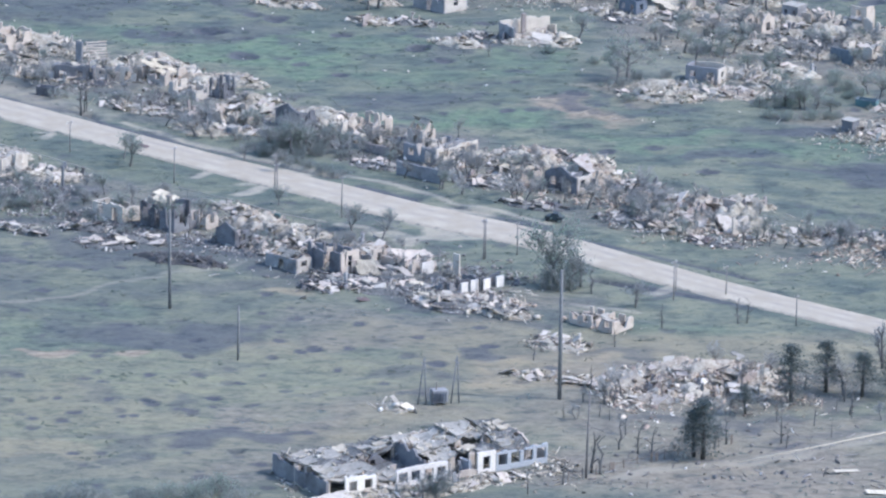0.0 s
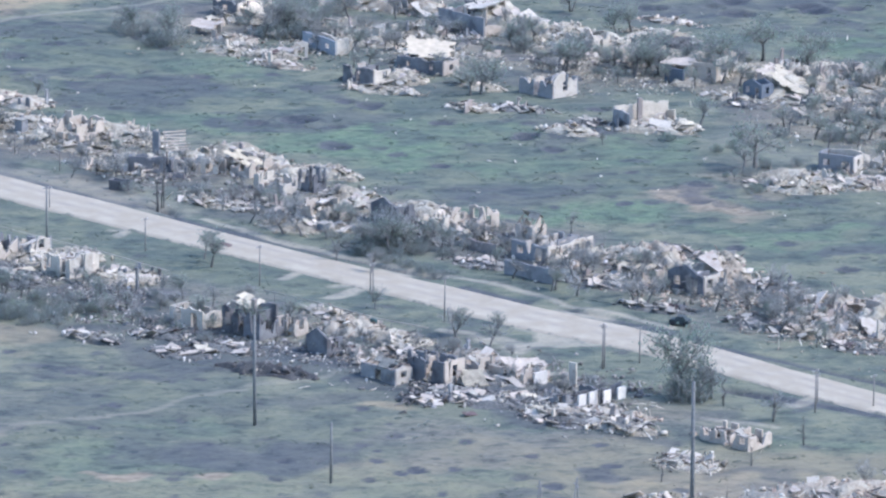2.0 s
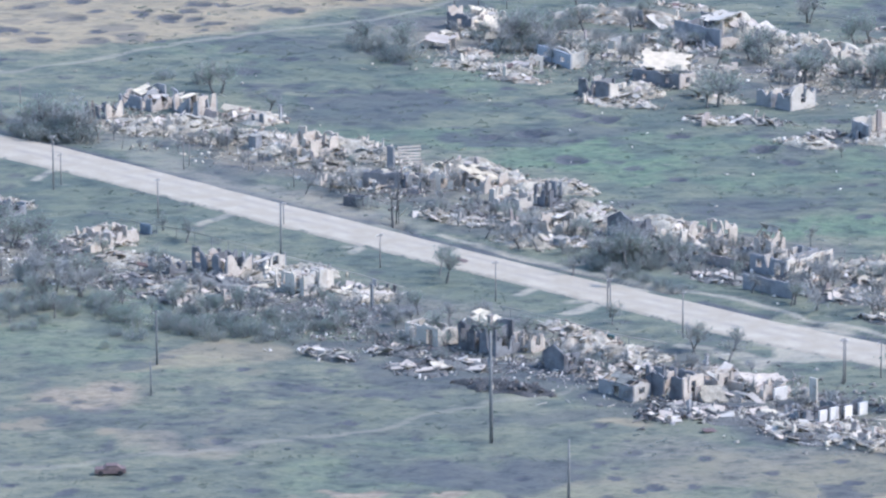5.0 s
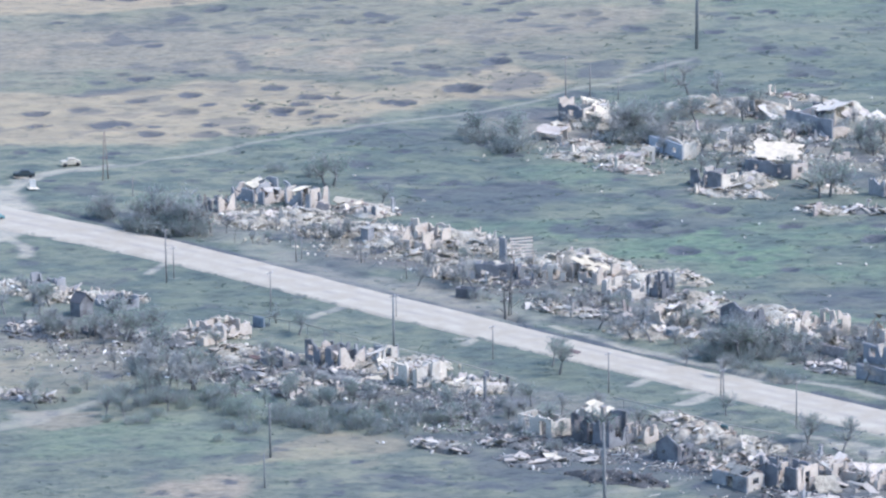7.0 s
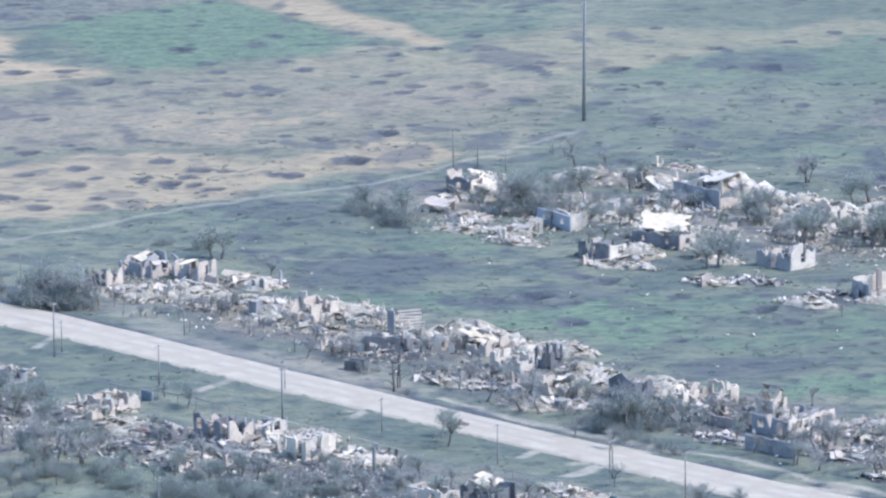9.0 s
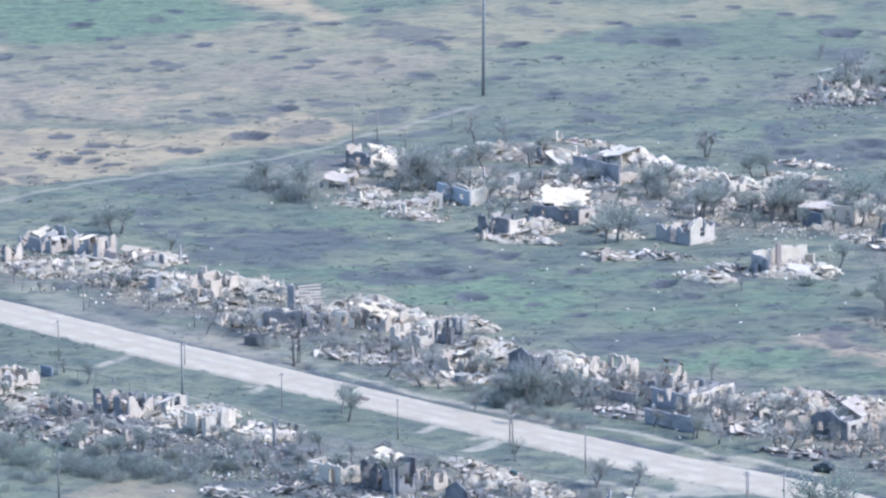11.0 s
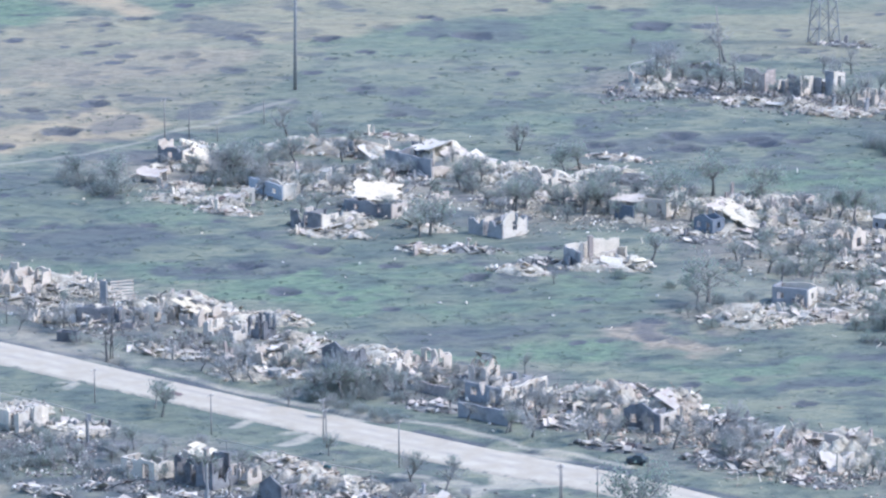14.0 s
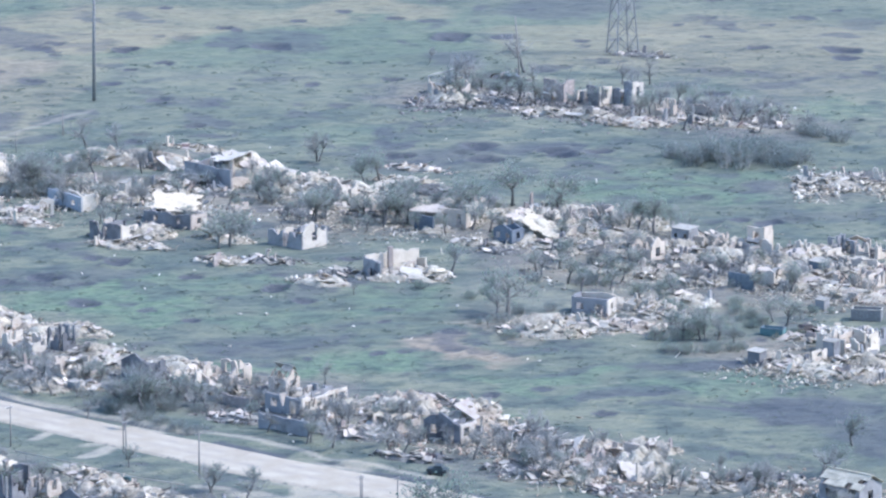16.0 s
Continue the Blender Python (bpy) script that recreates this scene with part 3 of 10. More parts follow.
# ---- ruins ----
def wall_mesh(L, h, th, rng, mat, jag=0.5, openings=(), gable=0.0, low=0.0):
    """A broken wall along x: uneven top, window and door openings that go through it. low: share of its length that is shot away."""
    n = max(4, int(L / 0.3))
    xs = np.linspace(-L / 2, L / 2, n + 1)
    top = h + gable * (1 - np.abs(2 * xs / L))
    rise = value_noise(xs + rng.uniform(0, 90), xs * 0, 2.4, int(rng.integers(1e6))) * 0.75 + value_noise(xs + rng.uniform(0, 90), xs * 0, 0.8, int(rng.integers(1e6))) * 0.25
    top = top - jag * h * np.clip(rise - 0.42, 0, 1) * 1.9 - rng.uniform(0, 0.05, n + 1) * h * min(1, jag * 2)
    if low:
        c, r = rng.uniform(-0.4, 0.4) * L, low * L / 2
        cut = np.clip((np.abs(xs - c) - r) / (0.05 * L + 0.1), 0, 1)
        top = np.minimum(top, h * (rng.uniform(0.12, 0.4) + cut * 1.2) + gable)
    if jag > 0.2:
        top = np.floor(top / 0.24 + rng.uniform(0, 0.6, n + 1)) * 0.24
    top = np.maximum(top, 0.08)
    if not low and jag < 0.5:
        top = np.maximum(top, 0.62 * h)
    y0, y1 = -th / 2, th / 2
    index, verts, faces = {}, [], {}

    def at(x, y, z):
        key = (round(x, 3), y, round(z, 3))
        if key not in index:
            index[key] = len(verts)
            verts.append((x, y, z))
        return index[key]

    for i in range(n):
        a, b, ta, tb = xs[i], xs[i + 1], top[i], top[i + 1]
        mid = (a + b) / 2
        spans = [(-0.4, None)]
        for ox, ow, z0, z1 in openings:
            if abs(mid - ox) < ow / 2:
                spans = ([(-0.4, z0)] if z0 > 0 else []) + [(z1, None)]
        for z0, z1 in spans:
            ea, eb = (ta, tb) if z1 is None else (min(ta, z1), min(tb, z1))
            if min(ea, eb) <= z0 + 0.02:
                continue
            q = [at(*p) for p in ((a, y0, z0), (a, y1, z0), (b, y0, z0), (b, y1, z0), (a, y0, ea), (a, y1, ea), (b, y0, eb), (b, y1, eb))]
            for f in ((0, 1, 3, 2), (4, 6, 7, 5), (0, 2, 6, 4), (1, 5, 7, 3), (0, 4, 5, 1), (2, 3, 7, 6)):
                f = tuple(q[k] for k in f)
                key = tuple(sorted(f))
                if key in faces:
                    del faces[key]
                else:
                    faces[key] = f
    return mesh_of("wall", verts, list(faces.values()), mat)


def row_openings(L, count, w=1.1, z0=0.9, z1=2.1, door=False):
    out = []
    for i in range(count):
        x = -L / 2 + L * (i + 0.5) / count
        out.append((x, w, 0.0, z1) if door and i == count // 2 else (x, w, z0, z1))
    return out


def heap_mesh(rng, rx, ry, h, mat):
    """A low mound of spoil with an uneven rim."""
    n = 26
    u = np.linspace(-1.15, 1.15, n)
    X, Y = np.meshgrid(u, u)
    seed = int(rng.integers(1e6))
    d = np.hypot(X, Y) + 0.5 * (value_noise(X * 3 + 9, Y * 3, 1.0, seed) - 0.5)
    z = 1.15 * h * np.clip(1 - d * d, 0, 1) ** 0.9 * (0.35 + 1.2 * value_noise(X * 5 + 3, Y * 5, 1.0, seed + 1)) - 0.12
    z += np.where(z > 0, 0.18 * (value_noise(X * 14, Y * 14, 1.0, seed + 2) - 0.3), -0.3)
    v = np.stack([X.ravel() * rx, Y.ravel() * ry, z.ravel()], 1)
    idx = np.arange(n * n).reshape(n, n)
    f = np.stack([idx[:-1, :-1], idx[:-1, 1:], idx[1:, 1:], idx[1:, :-1]], -1).reshape(-1, 4)
    return big_mesh("spoil", v, f, mat), (lambda px, py: np.maximum(0.0, 0.85 * h * np.clip(1 - (px / rx) ** 2 - (py / ry) ** 2, 0, 1) ** 0.9))


SLABS = [mesh_of("slab", *bevelled_box(1.9, 1.2, 0.16, 0.03), mt) for mt in (WHITE, CREAM, CREAM, SLATE)]
BEAM = mesh_of("beam", *bevelled_box(3.4, 0.14, 0.16, 0.02), WOOD)
BEAM_DARK = mesh_of("beam", *bevelled_box(3.0, 0.16, 0.18, 0.02), CHARRED)


def sheet_mesh(w, l, mat, waves=6, amp=0.03):
    """A corrugated roofing sheet with thickness."""
    n = waves * 4
    v, f = [], []
    for i in range(n + 1):
        x, z = -w / 2 + w * i / n, amp * math.sin(2 * math.pi * waves * i / n)
        v += [(x, -l / 2, z), (x, l / 2, z), (x, -l / 2, z + 0.02), (x, l / 2, z + 0.02)]
    for i in range(n):
        a, b = 4 * i, 4 * i + 4
        f += [(a, a + 1, b + 1, b), (a + 2, b + 2, b + 3, a + 3), (a, b, b + 2, a + 2), (a + 1, a + 3, b + 3, b + 1)]
    f += [(0, 2, 3, 1), (4 * n, 4 * n + 1, 4 * n + 3, 4 * n + 2)]
    return mesh_of("roof_sheet", v, f, mat)


SHEETS = {"slate": sheet_mesh(1.15, 1.75, SLATE), "white": sheet_mesh(1.3, 2.2, WHITE_SHEET), "tan": sheet_mesh(1.15, 1.75, TAN_ROOF), "rust": sheet_mesh(1.2, 2.0, RUST), "blue": sheet_mesh(1.2, 2.0, BLUE_METAL)}


def strewn(parent, rng, rx, ry, surf, tone, count):
    """Large loose pieces lying on a heap, each its own part."""
    for _ in range(count):
        a, r = rng.uniform(0, 2 * math.pi), math.sqrt(rng.uniform(0, 0.9))
        x, y = r * rx * math.cos(a), r * ry * math.sin(a)
        z = float(surf(np.array([x]), np.array([y]))[0]) + 0.16
        kind = rng.uniform()
        m = pose(x, y, z, rng.normal(0, 17), rng.normal(0, 17), rng.uniform(0, 360))
        if kind < 0.55:
            part("slab", SLABS[int(rng.integers(4))], parent, m @ Matrix.Diagonal((rng.uniform(0.6, 1.7), rng.uniform(0.6, 1.4), 1, 1)))
        elif kind < 0.8:
            part("beam", BEAM_DARK if tone == "dark" or rng.uniform() < 0.4 else BEAM, parent, m)
        else:
            part("roof_sheet", SHEETS["white" if rng.uniform() < 0.5 else ("slate" if rng.uniform() < 0.7 else "rust")], parent, m)


STUMPS, PLATES = [], []


def plate_set():
    """Broken roof and ceiling plates with ragged outlines, lying flat."""
    rng = np.random.default_rng(8)
    for mat in (WHITE, CREAM, CREAM, CREAM, SLATE, TAN_ROOF, SLATE, WHITE):
        me = wall_mesh(rng.uniform(2.2, 3.6), rng.uniform(1.5, 2.5), 0.14, rng, mat, 0.9, [(rng.uniform(-0.8, 0.8), 0.6, 0.7, 1.2)] if rng.uniform() < 0.2 else (), 0.0, 0.25)
        me.transform(pose(0, -1.1, 0, -90))
        me.name = "fallen_plate"
        PLATES.append(me)


def drop_plates(parent, rng, rx, ry, z, count, big=1.0):
    if not PLATES:
        plate_set()
    for _ in range(count):
        s = rng.uniform(0.55, 1.05) * big
        part("fallen_plate", PLATES[int(rng.integers(len(PLATES)))], parent, pose(rng.uniform(-0.6, 0.6) * rx, rng.uniform(-0.6, 0.6) * ry, z * rng.uniform(0.6, 1.2) + 0.25, rng.normal(6, 15), rng.normal(0, 15), rng.choice((0, 90, 180, 270)) + rng.normal(0, 15)) @ Matrix.Diagonal((s, s, 1, 1)))




def stump_set():
    """A few broken wall ends to stand about in heaps."""
    rng = np.random.default_rng(5)
    for mat, n in ((WHITE, 4), (CREAM, 4), (GREY, 2), (SOOT_SHADE, 3), (BRICK, 2)):
        for k in range(n):
            L, h = rng.uniform(0.8, 2.8), rng.uniform(0.7, 2.3)
            STUMPS.append(wall_mesh(L, h, 0.3, rng, mat, 0.9, row_openings(L, 1, 0.8, 0.7, 1.6) if L > 1.7 and rng.uniform() < 0.6 else (), 0.0, 0.3))


def stand_stumps(parent, rng, rx, ry, count, big=1.0):
    for _ in range(count):
        a, r = rng.uniform(0, 2 * math.pi), math.sqrt(rng.uniform(0, 0.85))
        me = STUMPS[int(rng.integers(len(STUMPS)))]
        s = rng.uniform(0.7, 1.15) * big
        part("wall_stump", me, parent, pose(r * rx * math.cos(a), r * ry * math.sin(a), 0.1, rng.normal(0, 4), rng.normal(0, 4), rng.choice((0, 90, 180, 270)) + rng.normal(0, 9)) @ Matrix.Diagonal((s, 1, s, 1)))


def heap(x, y, rx, ry, h=0.9, tone="pale", rot=-45.0, density=1.15, big=12, label=""):
    """A heap of broken masonry and timber."""
    rng = np.random.default_rng(int(abs(x) * 131 + abs(y) * 17 + rx * 7))
    words = {"pale": "pale heap of broken masonry and plaster on the ground", "dark": "dark heap of burnt timber and rubble on the ground", "red": "reddish heap of broken brick and mortar on the ground", "white": "bright heap of fallen white roofing and plaster on the ground"}
    top = thing("rubble_heap", x, y, ground_at(x, y), rot, label or words[tone], "rubble", "rubble heaps")
    spoil, surf = heap_mesh(rng, rx, ry, h, MOUND[tone])
    part("spoil", spoil, top)
    n = int(rx * ry * 3.1 * density)
    a, r = rng.uniform(0, 2 * np.pi, n), np.sqrt(rng.uniform(0, 1.35, n))
    px, py = r * rx * np.cos(a), r * ry * np.sin(a)
    c = np.stack([px, py, surf(px, py) + rng.uniform(0.0, 0.35, n)], 1)
    part("debris", big_mesh("debris", *chunks(rng, c), RUBBLE[tone]), top, kind="stuff")
    strewn(top, rng, rx * 0.9, ry * 0.9, surf, tone, big if tone != "char" else 0)
    if not STUMPS:
        stump_set()
    if tone not in ("dark", "char"):
        drop_plates(top, rng, rx, ry, h * 0.7, int(rx * ry / 13), 1.15 + 0.25 * (y > 80))
    stand_stumps(top, rng, rx, ry, int(rx * ry * 3.1 / 38) if h > 0.45 else 0, 1.0 + 0.25 * (y > 80))
    return top


def slope_of_sheets(parent, rng, w, l, m, kind, missing=0.25):
    """One roof slope laid with separate sheets, some gone."""
    me = SHEETS[kind]
    nx_, ny_ = max(1, round(w / 1.05)), max(1, round(l / 1.6))
    for i in range(nx_):
        for j in range(ny_):
            if rng.uniform() < missing:
                continue
            q = pose(-w / 2 + w * (i + 0.5) / nx_, -l / 2 + l * (j + 0.5) / ny_, 0.06 + 0.02 * (j % 2) + 0.004 * (i % 2), rng.normal(0, 2.5), rng.normal(0, 2.5), rng.normal(0, 2.0))
            part("roof_sheet", me, parent, m @ q @ Matrix.Diagonal((w / nx_ / 1.08, l / ny_ / 1.62, 1, 1)))


def ruin(x, y, L, W, h=2.6, mat=None, rot=-45.0, keep=(1, 1, 1, 1), wins=(2, 1, 2, 1), jag=0.5, gable="", pitch=1.6, roof="", gone=0.3, chimney=False, tone="pale", fill=1.0, low=0.14, door=True, label="", end_mat=None, spill=1.0):
    """A shelled house: four broken walls round a heap of its own roof. keep: how much of the front, right, back and left wall stands."""
    rng = np.random.default_rng(int(abs(x) * 97 + abs(y) * 31 + L * 5))
    mat = mat or WHITE
    top = thing("ruined_house", x, y, ground_at(x, y), rot, label or "roofless shelled house with broken plastered walls", "house", "ruined houses")
    th = 0.32
    sides = ((0, -W / 2 + th / 2, 0, L, "front"), (L / 2 - th / 2, 0, 90, W - 2 * th, "end"), (0, W / 2 - th / 2, 0, L, "front"), (-L / 2 + th / 2, 0, 90, W - 2 * th, "end"))
    for i, (sx, sy, turn, length, which) in enumerate(sides):
        if keep[i] <= 0.05:
            continue
        g_h = pitch if gable == which and keep[i] > 0.7 else 0.0
        # Where end_mat is paler than mat, the sunlit side is put into colour.
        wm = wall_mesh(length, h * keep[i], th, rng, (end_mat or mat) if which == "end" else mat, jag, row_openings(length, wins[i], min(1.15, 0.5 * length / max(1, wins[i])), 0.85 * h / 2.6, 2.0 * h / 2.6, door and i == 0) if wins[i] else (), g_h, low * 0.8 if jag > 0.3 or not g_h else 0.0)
        part("wall", wm, top, pose(sx, sy, 0, 0, 0, turn))
    if L > 7:
        wm = wall_mesh(W - 2 * th, h * 0.85, 0.2, rng, CREAM if mat is WHITE else mat, jag, row_openings(W, 1, 1.0, 0.0, 2.0), 0.0, low)
        part("partition", wm, top, pose(rng.uniform(-0.15, 0.15) * L, 0, 0, 0, 0, 90))
    if fill:
        spoil, surf = heap_mesh(rng, L * 0.47, W * 0.47, 1.0 * fill, MOUND[tone])
        part("spoil", spoil, top)
        n = int(L * W * 1.5 * fill)
        px, py = rng.uniform(-0.48, 0.48, n) * L, rng.uniform(-0.48, 0.48, n) * W
        c = np.stack([px, py, surf(px, py) + rng.uniform(0, 0.5, n)], 1)
        m = int(L * W * 0.45 * spill)
        if m:
            px, py = rng.uniform(-0.75, 0.75, m) * L, rng.uniform(-0.8, 0.8, m) * W
            c = np.concatenate([c, np.stack([px, py, rng.uniform(0.0, 0.2, m)], 1)])
        part("debris", big_mesh("debris", *chunks(rng, c), RUBBLE[tone]), top, kind="stuff")
        for k in range(int(2 + L * W / 22)):
            m4 = pose(rng.uniform(-0.4, 0.4) * L, rng.uniform(-0.4, 0.4) * W, rng.uniform(0.7, 1.7) * min(1, h / 2.4), rng.normal(0, 14), rng.normal(0, 22), rng.uniform(0, 180))
            part("rafter", BEAM_DARK if tone == "dark" or rng.uniform() < 0.35 else BEAM, top, m4)
    if fill and tone != "dark":
        drop_plates(top, rng, L * 0.5, W * 0.5, h * 0.5, 1 + int(L * W / 38), 1.0 + 0.2 * (y > 80))
    if roof and gable:
        across, along = (L, W) if gable == "front" else (W, L)
        run = math.hypot(across / 2, pitch) + 0.35
        tilt = math.degrees(math.atan2(pitch, across / 2))
        for sgn in (-1, 1):
            base = pose(0, 0, h) @ (Matrix.Identity(4) if gable == "front" else pose(0, 0, 0, 0, 0, 90))
            m4 = base @ pose(sgn * across / 4, 0, pitch / 2 + 0.06, 0, sgn * tilt, 0)
            slope_of_sheets(top, rng, run, along + 0.3, m4, roof, gone if sgn > 0 else min(0.9, gone + 0.25))
            for k in range(max(3, int(along / 1.2))):
                part("rafter", BEAM, top, base @ pose(sgn * across / 4, -along / 2 + along * (k + 0.5) / max(3, int(along / 1.2)), pitch / 2 - 0.06, 0, sgn * tilt, 0) @ Matrix.Diagonal((run / 3.4, 1, 1, 1)))
    elif roof:
        m4 = pose(rng.uniform(-0.1, 0.15) * L, 0.05 * W, h * 0.72, rng.normal(0, 6), rng.uniform(8, 16), rng.normal(0, 5))
        slope_of_sheets(top, rng, L * 0.7, W * 0.8, m4, roof, gone)
    if chimney:
        sp = Soup()
        sp.add(([(p[0], p[1], p[2] + 1.9) for p in bevelled_box(0.62, 0.62, 3.8, 0.03)[0]], bevelled_box(0.62, 0.62, 3.8, 0.03)[1]))
        sp.add(([(p[0], p[1], p[2] + 3.75) for p in bevelled_box(0.78, 0.78, 0.2, 0.03)[0]], bevelled_box(0.78, 0.78, 0.2, 0.03)[1]))
        part("chimney", sp.mesh("chimney", BRICK), top, pose(-0.12 * L, 0.1 * W, h * 0.25), "square brick chimney")
    return top


def shed(x, y, L, W, h, mat, rot=-45.0, roof=None, label="", gable=0.0):
    """A small closed outbuilding with a shallow roof, dented."""
    rng = np.random.default_rng(int(abs(x) * 53 + abs(y) * 29))
    top = thing("shed", x, y, ground_at(x, y), rot, label or "small standing outbuilding with a battered roof", "shed", "sheds")
    for sx, sy, turn, length, g_h in ((0, -W / 2 + 0.1, 0, L, 0), (L / 2 - 0.1, 0, 90, W - 0.4, gable), (0, W / 2 - 0.1, 0, L, 0), (-L / 2 + 0.1, 0, 90, W - 0.4, gable)):
        part("wall", wall_mesh(length, h, 0.2, rng, mat, 0.0, row_openings(length, 2, 0.7, 1.0, 1.8) if length > 3 and sy < 0 else (), g_h), top, pose(sx, sy, 0, 0, 0, turn))
    rm = Soup()
    if gable:
        for sgn in (-1, 1):
            tilt = math.atan2(gable, W / 2)
            rm.add(([pose(0, sgn * W / 4, h + gable / 2 + 0.05, -sgn * math.degrees(tilt)) @ Vector(p) for p in bevelled_box(L + 0.4, W / 2 / math.cos(tilt) + 0.3, 0.08, 0.02)[0]], bevelled_box(L + 0.4, W / 2 / math.cos(tilt) + 0.3, 0.08, 0.02)[1]))
    else:
        rm.add(([pose(0, 0, h + 0.1, 4) @ Vector(p) for p in bevelled_box(L + 0.4, W + 0.4, 0.1, 0.02)[0]], bevelled_box(L + 0.4, W + 0.4, 0.1, 0.02)[1]))
    part("roof", rm.mesh("roof", roof or SLATE), top)
    return top


def slab_roof(x, y, z, L, W, kind="white", rot=-45.0, tip=(8, 4), label="white corrugated roof lying collapsed on broken walls", gone=0.1):
    """A whole roof slope that has come down in one piece."""
    rng = np.random.default_rng(int(abs(x) * 71 + abs(y) * 13))
    top = thing("collapsed_roof", x, y, ground_at(x, y) + z, rot, label, "roof", "collapsed roofs")
    slope_of_sheets(top, rng, L, W, pose(0, 0, 0, tip[0], tip[1], 0), kind, gone)
    for k in range(max(2, int(W / 1.6))):
        part("rafter", BEAM, top, pose(0, 0, 0, tip[0], tip[1], 0) @ pose(0, -W / 2 + W * (k + 0.5) / max(2, int(W / 1.6)), -0.1) @ Matrix.Diagonal((L / 3.4, 1, 1, 1)))
    for sx in (-0.42, 0.42):
        for sy in (-0.4, 0.4):
            zz = z + sx * L * -math.sin(radians(tip[1])) + sy * W * math.sin(radians(tip[0]))
            part("prop_wall", wall_mesh(0.9, max(0.3, zz + 0.2), 0.3, rng, CREAM, 0.1), top, pose(sx * L, sy * W, -z - 0.1))
    return top


def ragged_roof(x, y, z, L, W, mat, rot, tip, label):
    """One large ragged plate of a fallen-in roof, on broken props."""
    rng = np.random.default_rng(int(abs(x) * 61 + abs(y) * 23))
    top = thing("collapsed_roof", x, y, ground_at(x, y) + z, rot, label, "roof", "collapsed roofs")
    me = wall_mesh(L, W, 0.2, rng, mat, 0.75, [(rng.uniform(-0.3, 0.3) * L, L * 0.12, W * 0.35, W * 0.6)], 0.0, 0.22)
    part("plate", me, top, pose(0, 0, 0, tip[0], tip[1], 0) @ pose(0, -W / 2, 0, -90))
    for sx in (-0.4, 0.0, 0.4):
        zz = z - sx * L * math.sin(radians(tip[1]))
        part("prop_wall", wall_mesh(0.8, max(0.3, zz - 0.1), 0.3, rng, CREAM, 0.1), top, pose(sx * L, 0, -z - 0.1))
    return top


def sag_mesh(L, W, zs, mat, seed, ragged=0.5, sag=0.35, holes=0.12):
    """A broken roof slab over L by W: corner heights zs, a sagging middle, torn edges and holes right through."""
    nu, nv = max(6, int(L / 0.55)), max(5, int(W / 0.55))
    u, v = np.meshgrid(np.linspace(0, 1, nu + 1), np.linspace(0, 1, nv + 1))
    x, y = (u - 0.5) * L, (v - 0.5) * W
    x = x + ragged * (value_noise(x * 0 + 7, y, 1.1, seed) - 0.5) * np.abs(2 * u - 1) * 2
    y = y + ragged * (value_noise(x, y * 0 + 3, 1.1, seed + 1) - 0.5) * np.abs(2 * v - 1) * 2
    z = (zs[0] * (1 - u) + zs[1] * u) * (1 - v) + (zs[3] * (1 - u) + zs[2] * u) * v
    z = z - sag * 4 * u * (1 - u) + 0.45 * sag * (value_noise(x + 5, y, 2.2, seed + 2) - 0.5) + 0.12 * (value_noise(x, y + 9, 0.7, seed + 3) - 0.5)
    m = (nu + 1) * (nv + 1)
    verts = [tuple(q) for dz in (0.0, -0.16) for q in np.stack([x.ravel(), y.ravel(), z.ravel() + dz], 1)]
    gap = value_noise((x[:-1, :-1] + 3) * 1.0, y[:-1, :-1] + 8, 1.3, seed + 4) < holes
    edge = value_noise(x[:-1, :-1], y[:-1, :-1], 0.9, seed + 5) < (0.42 if L > 7 else 0.22)
    edge &= (u[:-1, :-1] < 0.01) | (u[1:, 1:] > 0.99) | (v[:-1, :-1] < 0.01) | (v[1:, 1:] > 0.99)
    solid = ~(gap | edge)
    idx, faces = np.arange(m).reshape(nv + 1, nu + 1), []
    for j in range(nv):
        for i in range(nu):
            if not solid[j, i]:
                continue
            a, b, c, d = (int(k) for k in (idx[j, i], idx[j, i + 1], idx[j + 1, i + 1], idx[j + 1, i]))
            faces += [(a, b, c, d), (d + m, c + m, b + m, a + m)]
            for dj, di, e, f in ((-1, 0, a, b), (0, 1, b, c), (1, 0, c, d), (0, -1, d, a)):
                jj, ii = j + dj, i + di
                if not (0 <= jj < nv and 0 <= ii < nu and solid[jj, ii]):
                    faces.append((e, e + m, f + m, f))
    return mesh_of("plate", verts, faces, mat)


